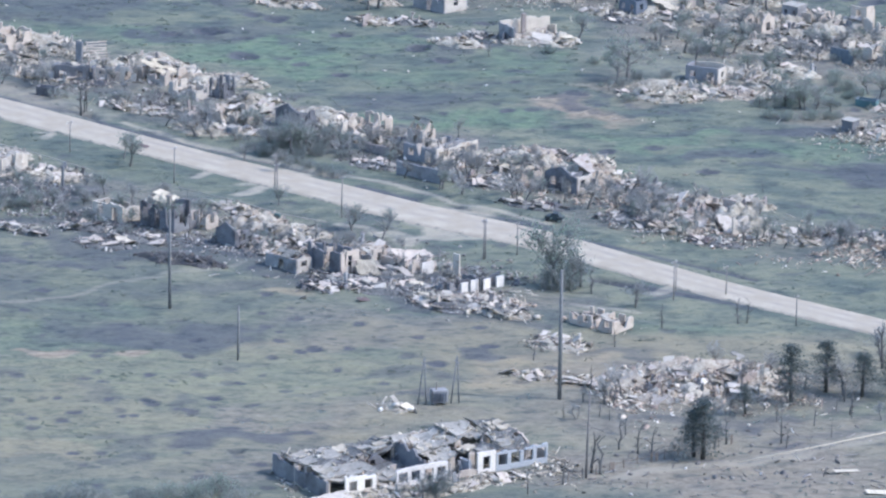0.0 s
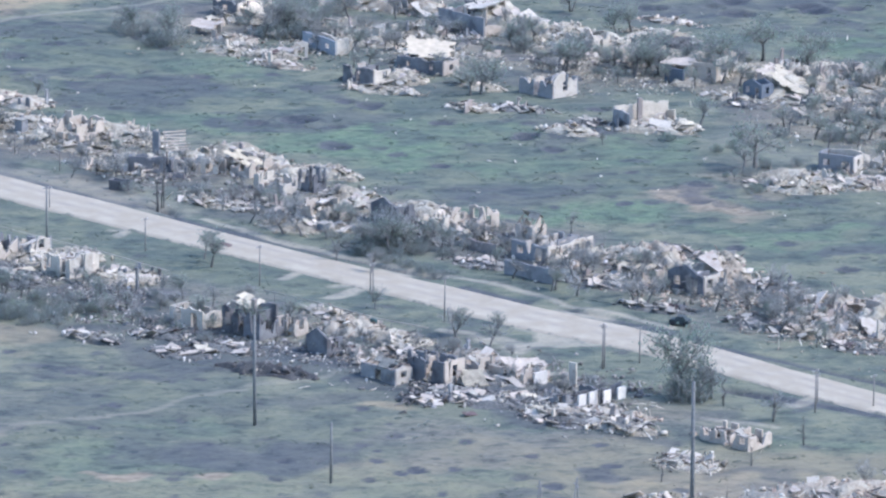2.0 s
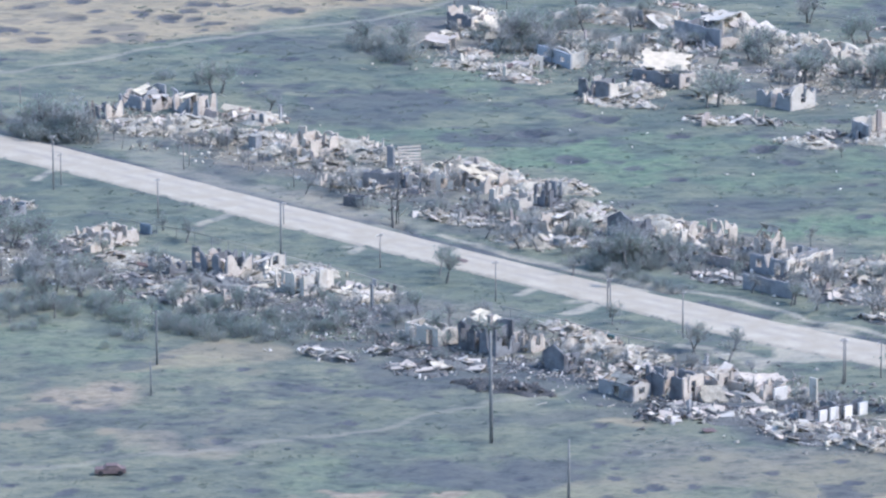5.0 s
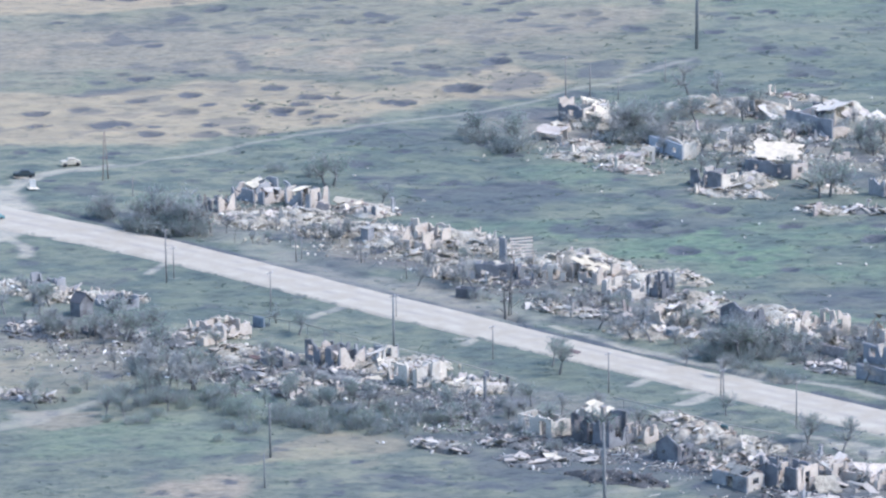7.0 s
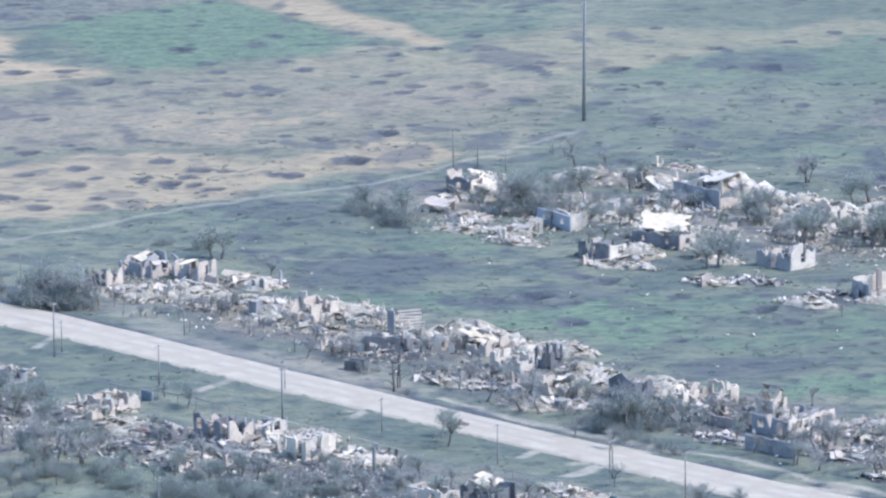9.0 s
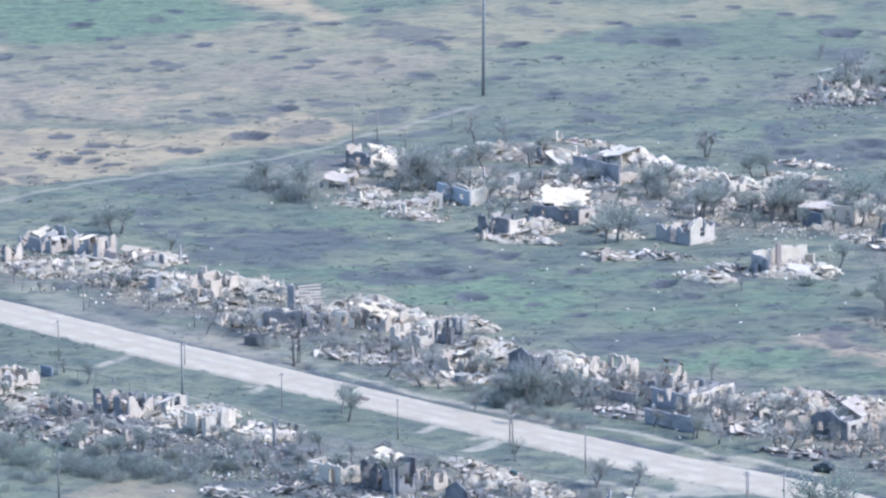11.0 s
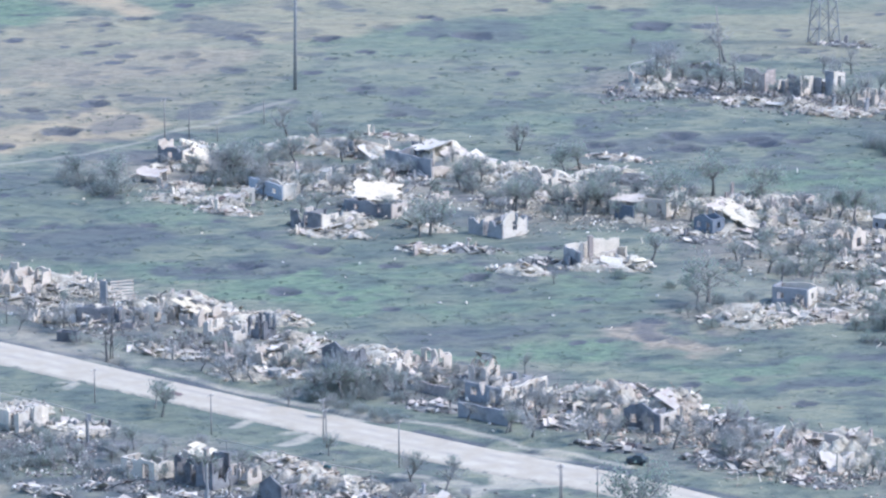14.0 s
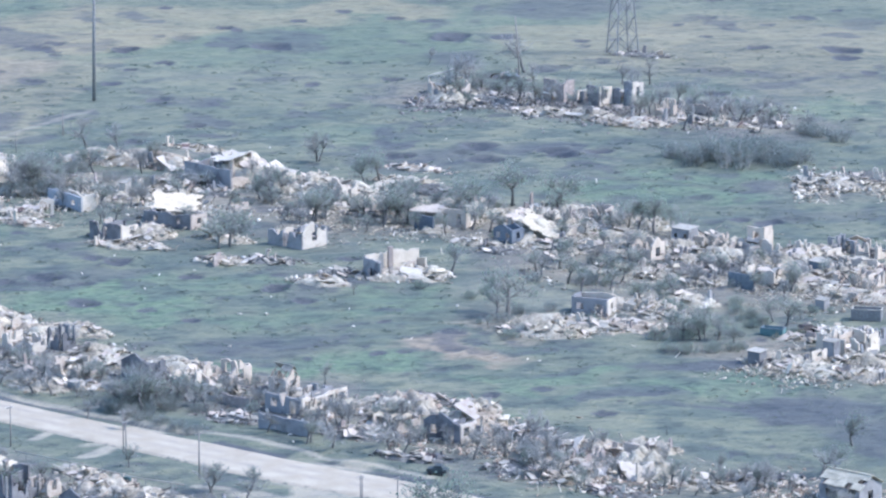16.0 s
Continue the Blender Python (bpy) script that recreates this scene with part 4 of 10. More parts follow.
def fallen_roof(x, y, L, W, zs, mat, rot, label, sag=0.35, holes=0.12, props=True, loose=0.0):
    """A large slab of roof come down in one piece, on stumps of wall."""
    rng = np.random.default_rng(int(abs(x) * 67 + abs(y) * 37))
    top = thing("collapsed_roof", x, y, ground_at(x, y), rot, label, "roof", "collapsed roofs")
    part("plate", sag_mesh(L, W, zs, mat, int(rng.integers(1e6)), 0.5, sag, holes), top)
    for sx, sy, z in ((-0.42, -0.4, zs[0]), (0.42, -0.4, zs[1]), (0.42, 0.4, zs[2]), (-0.42, 0.4, zs[3])):
        if props and z > 0.5:
            part("prop_wall", wall_mesh(0.9, z - 0.12, 0.3, rng, CREAM, 0.1), top, pose(sx * L, sy * W, -0.1))
    if loose:
        u, v = rng.uniform(0.04, 0.96, (2, int(L * W * loose)))
        z = (zs[0] * (1 - u) + zs[1] * u) * (1 - v) + (zs[3] * (1 - u) + zs[2] * u) * v - sag * 4 * u * (1 - u)
        part("debris", big_mesh("debris", *chunks(rng, np.stack([(u - 0.5) * L, (v - 0.5) * W, z + 0.06], 1), 0.12, 0.5), RUBBLE["pale"]), top, kind="stuff")
        for _ in range(3):
            a, b = rng.uniform(0.15, 0.85, 2)
            z = (zs[0] * (1 - a) + zs[1] * a) * (1 - b) + (zs[3] * (1 - a) + zs[2] * a) * b - sag * 4 * a * (1 - a)
            part("sheet", sag_mesh(rng.uniform(1.6, 2.8), rng.uniform(1.2, 2.2), (0.1, 0.35, 0.5, 0.2), (TAN_ROOF, SLATE)[int(rng.integers(2))], int(rng.integers(1e6)), 0.3, 0.1, 0.05), top, pose((a - 0.5) * L, (b - 0.5) * W, z + 0.1, rng.normal(0, 6), rng.normal(0, 6), rng.uniform(-30, 30)))
    return top


def shell(x, y, rot, walls, label, fill=None, wide=1.2):
    """A house shell of given walls: x, y of the middle, turn, length, height, material, windows, sill, lintel, jag."""
    rng = np.random.default_rng(int(abs(x) * 83 + abs(y) * 43))
    top = thing("ruined_house", x, y, ground_at(x, y), rot, label, "house", "ruined houses")
    for wx, wy, turn, L, h, mat, wins, sill, lintel, jag in walls:
        op = row_openings(L, wins, min(wide, (0.42 * wide) * L / max(1, wins)), sill, lintel) if wins else ()
        part("wall", wall_mesh(L, h, 0.34, rng, mat, jag, op), top, pose(wx, wy, 0, 0, 0, turn))
    if fill:
        tone, rx, ry, h = fill
        spoil, surf = heap_mesh(rng, rx, ry, h, MOUND[tone])
        part("spoil", spoil, top)
        n = int(rx * ry * 5)
        px, py = rng.uniform(-1, 1, n) * rx, rng.uniform(-1, 1, n) * ry
        part("debris", big_mesh("debris", *chunks(rng, np.stack([px, py, surf(px, py) + rng.uniform(0, 0.3, n)], 1), 0.1, 0.5), RUBBLE[tone]), top, kind="stuff")
    reach = min(11.0, max(abs(w[0]) + abs(w[1]) + w[3] / 2 for w in walls) * 0.9)
    n = int(reach * reach * 3.2)
    a, q = rng.uniform(0, 2 * np.pi, n), rng.uniform(0.35, 1.15, n)
    px, py = reach * q * np.cos(a), 0.75 * reach * q * np.sin(a)
    part("debris", big_mesh("debris", *chunks(rng, np.stack([px, py, rng.uniform(0.0, 0.35, n)], 1), 0.12, 0.6), RUBBLE["pale"]), top, kind="stuff")
    if not STUMPS:
        stump_set()
    stand_stumps(top, rng, reach, reach * 0.7, int(reach * 0.9), 0.9)
    drop_plates(top, rng, reach, reach * 0.7, 0.6, int(reach * 0.6), 0.9)
    return top


def lone_wall(x, y, L, h, mat, rot=-45.0, wins=1, jag=0.35, low=0.0, label="", th=0.3, wide=0.5, sill=0.8):
    rng = np.random.default_rng(int(abs(x) * 41 + abs(y) * 19 + L * 3))
    ob = thing("broken_wall", x, y, ground_at(x, y), rot, label or "single standing wall with blown-out windows", "wall", "broken walls",
               data=wall_mesh(L, h, th, rng, mat, jag, row_openings(L, wins, min(1.1 if wide <= 0.5 else 2.0, L / max(1, wins) * wide), sill, min(2.0, h * 0.75)) if wins else (), 0.0, low))
    return ob


# ---- trees and scrub ----
def grow(rng, wood, twigs, p, d, length, r, level, leaves):
    """A limb and all that grows from it."""
    steps = 4 if level < 2 else 3
    pts, rad = [p.copy()], [r]
    for i in range(steps):
        d = (d + Vector((rng.normal(0, 0.16), rng.normal(0, 0.16), rng.normal(0.05, 0.10)))).normalized()
        p = p + d * (length / steps)
        pts.append(p.copy())
        rad.append(r * (1 - 0.75 * (i + 1) / steps) if level else r * (1 - 0.55 * (i + 1) / steps))
    (wood if level < 2 else twigs).add(tube(pts, rad, 6 if level == 0 else (4 if level == 1 else 3)))
    if level >= 3:
        leaves.append((pts[-1], d))
        return
    for k in range((7, 6, 5)[level]):
        i = int(rng.integers(max(1, steps - 1) if level == 0 else 1, steps + 1))
        a = rng.uniform(0, 2 * math.pi)
        side = d.orthogonal().normalized()
        side = side * math.cos(a) + d.cross(side) * math.sin(a)
        nd = (d * rng.uniform(0.5, 1.0) + side * rng.uniform(0.42, 0.85)).normalized()
        grow(rng, wood, twigs, pts[i], nd, length * rng.uniform(0.5, 0.78), max(0.030, rad[i] * 0.62), level + 1, leaves)


def leaf_cards(rng, tips, per, size):
    """Small folded leaves in clumps round the twig ends."""
    n = len(tips) * per
    c = np.repeat(np.array([tuple(p) for p, _ in tips]), per, 0) + rng.normal(0, size * 1.5, (n, 3))
    t = turns(rng, n, 2.0)
    shape = np.array([(-0.5, 0, 0), (0, -0.35, 0.1), (0.5, 0, 0), (0, 0.35, 0.1)]) * size
    v = np.einsum("nij,kj->nki", t, shape) * rng.uniform(0.6, 1.5, (n, 1, 1)) + c[:, None]
    return v.reshape(-1, 3), np.arange(4 * n).reshape(n, 4)


def make_tree(seed, h, leafy, label, name="tree", trunk=0.35):
    rng = np.random.default_rng(seed)
    wood, twigs, tips = Soup(), Soup(), []
    grow(rng, wood, twigs, Vector((0, 0, -0.3)), Vector((0, 0, 1)), h * trunk, h * 0.03, 0, tips)
    top = thing(name, 0, 0, -50, 0, label, "tree", "village trees")
    part("trunk", wood.mesh("trunk", BARK, True), top)
    part("crown", twigs.mesh("crown", TWIG), top, None, "fine bare twigs")
    if leafy:
        tips = [q for q in tips if math.sin(2.6 * q[0].x + seed) + math.sin(2.4 * q[0].y + 2 * seed) + math.sin(2.8 * q[0].z) > -0.35]
        part("foliage", big_mesh("foliage", *leaf_cards(rng, tips, leafy, 0.17), LEAF), top, None, "thin young grey-green leaves")
    return top


def make_snag(seed, h):
    """A thin shot-up trunk with the stubs of its limbs."""
    rng = np.random.default_rng(seed)
    sp = Soup()
    pts = [Vector((rng.normal(0, 0.05) * i, rng.normal(0, 0.05) * i, h * i / 4 - 0.3)) for i in range(5)]
    rad = [0.11, 0.10, 0.085, 0.06, 0.02]
    sp.add(tube(pts, rad, 6))
    for k in range(9):
        i = int(rng.integers(1, 5))
        p = pts[i]
        a = rng.uniform(0, 2 * math.pi)
        d = Vector((math.cos(a), math.sin(a), rng.uniform(0.7, 1.8))).normalized()
        q = p + d * rng.uniform(0.4, 1.1)
        sp.add(tube([p, (p + q) / 2 + Vector((0, 0, 0.05)), q], [rad[i] * 0.55, rad[i] * 0.4, 0.018], 4))
        sp.add(tube([(p + q) / 2, q + Vector((rng.normal(0, 0.25), rng.normal(0, 0.25), 0.1))], [0.03, 0.015], 3))
    top = thing("tree_snag", 0, 0, -50, 0, "bare shot-up tree trunk with stubs of limbs", "tree", "tree snags")
    part("trunk", sp.mesh("trunk", BARK, True), top)
    return top


def make_fir(seed, h):
    rng = np.random.default_rng(seed)
    top = thing("fir_tree", 0, 0, -50, 0, "dark ragged fir tree with thinned branches", "tree", "fir trees")
    part("trunk", Soup().add(tube([Vector((0, 0, -0.3)), Vector((0.05, 0, h * 0.5)), Vector((0, 0.05, h))], [0.16, 0.10, 0.02], 6)).mesh("trunk", BARK, True), top)
    tips = []
    limbs = Soup()
    for i in range(80):
        z = h * rng.uniform(0.16, 0.97)
        reach = (1 - z / h) * h * 0.30 * rng.uniform(0.5, 1.2) + 0.25
        a = rng.uniform(0, 2 * math.pi)
        d = Vector((math.cos(a), math.sin(a), -0.25))
        limbs.add(tube([Vector((0, 0, z)), Vector((0, 0, z)) + d * reach], [0.03, 0.01], 3))
        for k in range(4):
            tips.append((Vector((0, 0, z)) + d * reach * (0.3 + 0.23 * k), d))
    part("brushwood", limbs.mesh("brushwood", BARK), top, kind="stuff")
    part("foliage", big_mesh("foliage", *leaf_cards(rng, tips, 7, 0.15), NEEDLE), top)
    return top


def make_bush(seed, r, h, mat, dense):
    rng = np.random.default_rng(seed)
    stems, tips = Soup(), []
    for i in range(34):
        a, q = rng.uniform(0, 2 * math.pi), math.sqrt(rng.uniform(0, 1))
        p = Vector((q * r * 0.7 * math.cos(a), q * r * 0.7 * math.sin(a), -0.1))
        top_p = Vector((p.x * 1.35 + rng.normal(0, 0.2), p.y * 1.35 + rng.normal(0, 0.2), h * (1.05 - 0.55 * q * q) * rng.uniform(0.6, 1.1)))
        midp = (p + top_p) / 2 + Vector((rng.normal(0, 0.12), rng.normal(0, 0.12), 0))
        stems.add(tube([p, midp, top_p], [0.045, 0.035, 0.015], 3))
        for k in range(4):
            e = midp.lerp(top_p, rng.uniform(0, 1))
            o = e + Vector((rng.normal(0, 0.28), rng.normal(0, 0.28), rng.uniform(0.1, 0.4)))
            stems.add(tube([e, o], [0.022, 0.012], 3))
            tips.append((o, None))
        tips.append((top_p, None))
        tips.append((midp, None))
    top = thing("bush", 0, 0, -50, 0, "tangled grey-green bush half in leaf", "bush", "bushes")
    part("brushwood", stems.mesh("brushwood", TWIG), top, kind="stuff")
    part("foliage", big_mesh("foliage", *leaf_cards(rng, tips, dense, 0.13), mat), top)
    return top


MAKERS = {
    "bare": [make_tree(s, 6.0, 0, "leafless grey tree with a spreading crown", "bare_tree") for s in (1, 2, 3, 4, 5, 6)],
    "young": [make_tree(s, 6.0, 2, "grey tree with thin young leaves") for s in (11, 12, 13, 14)],
    "leafy": [make_tree(s, 6.0, 4, "tree with a thin crown of grey-green leaves") for s in (21, 22)],
    "sapling": [make_tree(s, 3.5, 0, "thin leafless young tree among rubble", "young_tree", 0.45) for s in (71, 72, 73)],
    "snag": [make_snag(s, 4.0) for s in (31, 32, 33, 34)],
    "fir": [make_fir(s, 7.0) for s in (41, 42, 43)],
    "bush": [make_bush(s, 1.6, 1.7, SCRUB, 3) for s in (51, 52, 53, 54)],
    "green_bush": [make_bush(s, 1.7, 1.5, LEAF, 5) for s in (61, 62)],
}


def tall(top):
    return max(v.co.z for c in top.children for v in c.data.vertices)


HEIGHTS = {src.name: tall(src) for group in MAKERS.values() for src in group}
USED = set()
plant_rng = np.random.default_rng(77)


def plant(kind, x, y, h, wide=1.0):
    """Sets a tree or bush of the kind, h metres high."""
    src = MAKERS[kind][int(plant_rng.integers(len(MAKERS[kind])))]
    s = h / HEIGHTS[src.name]
    m = pose(x, y, ground_at(x, y), plant_rng.normal(0, 2), plant_rng.normal(0, 2), plant_rng.uniform(0, 360)) @ Matrix.Diagonal((s * wide, s * wide, s, 1))
    if src.name not in USED:
        USED.add(src.name)
        src.matrix_basis = m
        return src
    src_scale = src.scale.copy()
    return copy_thing(src, m @ Matrix.Diagonal((1 / src_scale[0], 1 / src_scale[1], 1 / src_scale[2], 1)))


def grove(x0, y0, x1, y1, half, count, kinds, low, high):
    """Trees and bushes scattered along a row of plots."""
    L = math.hypot(x1 - x0, y1 - y0)
    for _ in range(count):
        t, o = plant_rng.uniform(), plant_rng.normal(0, half * 0.5)
        kind = kinds[int(plant_rng.integers(len(kinds)))]
        plant(kind, x0 + t * (x1 - x0) - o * (y1 - y0) / L, y0 + t * (y1 - y0) + o * (x1 - x0) / L, plant_rng.uniform(low, high) * (0.45 if "bush" in kind else 1.0), plant_rng.uniform(0.8, 1.15))


# ---- poles, pipes, wrecks ----
def pole(x, y, h, kind="wood", lean=0.0, rot=45.0, arms=1, label=""):
    mat = CONCRETE if kind == "concrete" else CREOSOTE
    top = thing("utility_pole", x, y, ground_at(x, y), rot, label or ("tall grey concrete power pole" if kind == "concrete" else "dark wooden power pole with a short crossarm"), "pole", "utility poles")
    top.matrix_basis = top.matrix_basis @ pose(0, 0, 0, 0, lean, 0)
    r = (0.06 + 0.0095 * h) * (1.3 if kind == "concrete" else 1.0)
    part("shaft", Soup().add(tube([Vector((0, 0, -0.4)), Vector((0, 0, h * 0.5)), Vector((0, 0, h))], [r, r * 0.85, r * 0.65], 8)).mesh("shaft", mat, True), top)
    for k in range(arms):
        part("crossarm", mesh_of("crossarm", *bevelled_box(1.3, 0.09, 0.10, 0.015), STEEL), top, pose(0, 0.12, h - 0.35 - 0.6 * k))
        for sx in (-0.55, 0.0, 0.55):
            part("insulator", Soup().add(tube([Vector((0, 0, 0)), Vector((0, 0, 0.1)), Vector((0, 0, 0.22))], [0.05, 0.07, 0.03], 6)).mesh("insulator", WHITE_PAINT), top, pose(sx, 0.12, h - 0.30 - 0.6 * k))
    return top


def transformer(x, y, rot):
    """A pole-mounted substation: two A-frames of poles and a steel cabinet between them."""
    top = thing("transformer_station", x, y, ground_at(x, y), rot, "pole-mounted transformer with a dark steel cabinet between leaning poles", "transformer")
    for sx in (-2.5, 2.5):
        for k, dx in enumerate((-0.8, 0.5)):
            part("post", Soup().add(tube([Vector((sx + dx, 0, -0.3)), Vector((sx + 0.1, 0, 7.2))], [0.13, 0.10], 7)).mesh("post", CONCRETE, True), top)
        part("crossarm", mesh_of("crossarm", *bevelled_box(1.8, 0.1, 0.12, 0.02), STEEL), top, pose(sx, 0, 6.2, 0, 0, 90))
    cab = part("cabinet", mesh_of("cabinet", *bevelled_box(2.3, 1.5, 1.9, 0.05), GREY), top, pose(-0.1, 0, 1.35))
    for k in range(5):
        part("fin", mesh_of("fin", *bevelled_box(0.05, 0.2, 1.4, 0.01), BLUE), cab, pose(-0.8 + 0.4 * k, -0.82, 0))
    part("bushing", Soup().add(tube([Vector((0, 0, 0)), Vector((0, 0, 1.1))], [0.12, 0.09], 7)).mesh("bushing", CREOSOTE), top, pose(-0.5, 0, 2.3))
    for sx in (-0.7, 0.7):
        part("footing", mesh_of("footing", *bevelled_box(0.3, 1.2, 0.6, 0.03), CONCRETE), top, pose(sx - 0.1, 0, 0.1))
    return top


def lattice_tower(x, y, h, foot, rot):
    top = thing("lattice_pylon", x, y, ground_at(x, y), rot, "grey steel lattice power pylon", "pylon")
    levels = 7
    def at(i, k):
        s = foot / 2 * (1 - 0.82 * i / levels)
        return Vector((s * (-1, 1, 1, -1)[k], s * (-1, -1, 1, 1)[k], h * i / levels))
    for k in range(4):
        part("leg", Soup().add(tube([at(i, k) - Vector((0, 0, 0.4 if i == 0 else 0)) for i in range(levels + 1)], [0.16] * (levels + 1), 4)).mesh("leg", STEEL), top)
    for i in range(levels):
        for k in range(4):
            q = (k + 1) % 4
            part("brace", Soup().add(tube([at(i, k), at(i + 1, q)], [0.085, 0.085], 4)).mesh("brace", STEEL), top)
            part("brace", Soup().add(tube([at(i, q), at(i + 1, k)], [0.085, 0.085], 4)).mesh("brace", STEEL), top)
    for z, w in ((0.72, 4.5), (0.86, 5.5), (0.98, 3.5)):
        part("crossarm", mesh_of("crossarm", *bevelled_box(w * 2, 0.4, 0.35, 0.03), STEEL), top, pose(0, 0, h * z))
    return top


def a_frame(x, y, h, rot=0.0, label="pale timber A-frame pole leaning by the road"):
    top = thing("braced_pole", x, y, ground_at(x, y), rot, label, "pole", "utility poles")
    for sx in (-0.9, 0.9):
        part("leg", Soup().add(tube([Vector((sx, 0, -0.3)), Vector((sx * 0.08, 0, h))], [0.12, 0.09], 6)).mesh("leg", WOOD, True), top)
    part("tie", mesh_of("tie", *bevelled_box(1.1, 0.1, 0.1, 0.02), WOOD), top, pose(0, 0, h * 0.45))
    return top


def gas_pipe(points, z, label, r=0.075, mat=None):
    """A pipe on posts along the plots."""
    top = thing("gas_pipe", points[0][0], points[0][1], 0, 0, label, "pipe")
    pts = [Vector((px - points[0][0], py - points[0][1], z + ground_at(px, py))) for px, py in points]
    part("pipe", Soup().add(tube(pts, [r] * len(pts), 8)).mesh("pipe", mat or SLATE, True), top)
    for a, b in zip(pts, pts[1:]):
        n = max(1, int((b - a).length / 4))
        for k in range(n):
            p = a.lerp(b, (k + 0.5) / n)
            part("post", Soup().add(tube([Vector((p.x, p.y, -0.4)), Vector((p.x, p.y, p.z - 0.05))], [0.05, 0.05], 6)).mesh("post", STEEL), top)
    return top


def fence(x0, y0, x1, y1, h=1.2, gone=0.35, mat=None, label="broken plank fence with gaps along a plot", slat=0.22):
    rng = np.random.default_rng(int(abs(x0) * 13 + abs(y1) * 7))
    L, rot = math.hypot(x1 - x0, y1 - y0), math.degrees(math.atan2(y1 - y0, x1 - x0))
    top = thing("fence", x0, y0, ground_at(x0, y0), rot, label, "fence", "fences")
    board, post_m = mesh_of("board", *bevelled_box(slat * 0.8, 0.03, h, 0.006), mat or WOOD), mesh_of("post", *bevelled_box(0.12, 0.12, h + 0.7, 0.01), WOOD)
    for k in range(int(L / 2.5) + 1):
        part("post", post_m, top, pose(min(L, 2.5 * k), 0.08, h / 2 - 0.2, 0, rng.normal(0, 4)))
    rail = mesh_of("rail", *bevelled_box(2.5, 0.05, 0.08, 0.01), WOOD)
    for k in range(int(L / 2.5)):
        part("rail", rail, top, pose(2.5 * k + 1.25, 0.03, h * 0.75))
    hole = value_noise(np.arange(0, L, slat), np.zeros(len(np.arange(0, L, slat))), 1.6, 3)
    for k, hv in enumerate(hole):
        if hv > gone:
            part("board", board, top, pose(slat * k, -0.03, h / 2 + 0.02, 0, rng.normal(0, 3)))
    return top


def batten_roof(x, y, z, w, h, rot, tilt, label):
    """A stripped roof slope: rafters with rows of battens, leaning on a ruin."""
    rng = np.random.default_rng(3)
    top = thing("stripped_roof", x, y, ground_at(x, y), rot, label, "roof")
    m = pose(0, 0, z, tilt)
    batten, rafter = mesh_of("batten", *bevelled_box(w, 0.06, 0.24, 0.01), CREAM), mesh_of("rafter", *bevelled_box(0.12, 0.14, h, 0.02), WOOD)
    for k in range(int(h / 0.52) + 1):
        part("batten", batten, top, m @ pose(rng.normal(0, 0.1), -0.1, 0.2 + 0.52 * k, 0, rng.normal(0, 1.5)))
    for k in range(4):
        part("rafter", rafter, top, m @ pose(-w / 2 + 0.2 + k * (w - 0.4) / 3, 0, h / 2))
    for sx in (-0.4, 0.4):
        part("prop", mesh_of("prop", *bevelled_box(0.22, 0.22, z + 0.5, 0.02), WOOD), top, pose(sx * w, 0, z / 2 - 0.2))
    return top


def wheel_mesh():
    bm = bmesh.new()
    bmesh.ops.create_cone(bm, segments=14, radius1=0.36, radius2=0.36, depth=0.24, cap_ends=True)
    bmesh.ops.bevel(bm, geom=[e for e in bm.edges if abs(e.verts[0].co.z - e.verts[1].co.z) < 0.01], offset=0.05, segments=1, affect="EDGES")
    me = bpy.data.meshes.new("tyre")
    bm.to_mesh(me)
    bm.free()
    me.materials.append(GLASSY)
    return me


TYRE = wheel_mesh()


def car_wreck(x, y, rot, mat, label, length=4.2, name="wrecked_car", cargo=None):
    """A car or light truck: body, cabin with open windows, wheels."""
    top = thing(name, x, y, ground_at(x, y), rot, label, "car")
    prof = [(-0.5, 0.35), (-0.5, 0.85), (-0.46, 0.95), (-0.22, 0.98), (-0.12, 1.42), (0.22, 1.42), (0.34, 0.98), (0.47, 0.9), (0.5, 0.6), (0.5, 0.35)]
    if cargo:
        prof = [(-0.5, 0.5), (-0.5, 0.85), (0.12, 0.85), (0.13, 1.75), (0.32, 1.75), (0.38, 1.15), (0.49, 1.05), (0.5, 0.45)]
    n, w = len(prof), 0.82
    v = [(px * length, s * w * (0.86 if pz > 1.2 else 1), pz) for s in (-1, 1) for px, pz in prof]
    f = [tuple(range(n - 1, -1, -1)), tuple(range(n, 2 * n))] + [(i, (i + 1) % n, n + (i + 1) % n, n + i) for i in range(n)]
    part("body", mesh_of("body", v, f, mat), top)
    for sx in (-0.31, 0.31):
        for sy in (-0.78, 0.78):
            part("wheel", TYRE, top, pose(sx * length, sy, 0.34, 90))
    if not cargo:
        for s in (-1, 1):
            part("window", mesh_of("window", *bevelled_box(0.34 * length, 0.03, 0.32, 0.01), GLASSY), top, pose(0.05 * length, s * w * 0.89, 1.18, -s * 14))
    else:
        for s in (-1, 1):
            part("side_board", mesh_of("side_board", *bevelled_box(0.6 * length, 0.06, 0.6, 0.02), cargo), top, pose(-0.19 * length, s * 0.84, 1.15))
            part("window", mesh_of("window", *bevelled_box(0.13 * length, 0.03, 0.42, 0.01), GLASSY), top, pose(0.23 * length, s * w * 0.88, 1.42, -s * 8))
        part("tailgate", mesh_of("tailgate", *bevelled_box(0.06, 1.7, 0.6, 0.02), cargo), top, pose(-0.495 * length, 0, 1.15))
        part("load_bed", mesh_of("load_bed", *bevelled_box(0.6 * length, 1.66, 0.08, 0.02), WHITE_SHEET), top, pose(-0.19 * length, 0, 1.02))
    return top


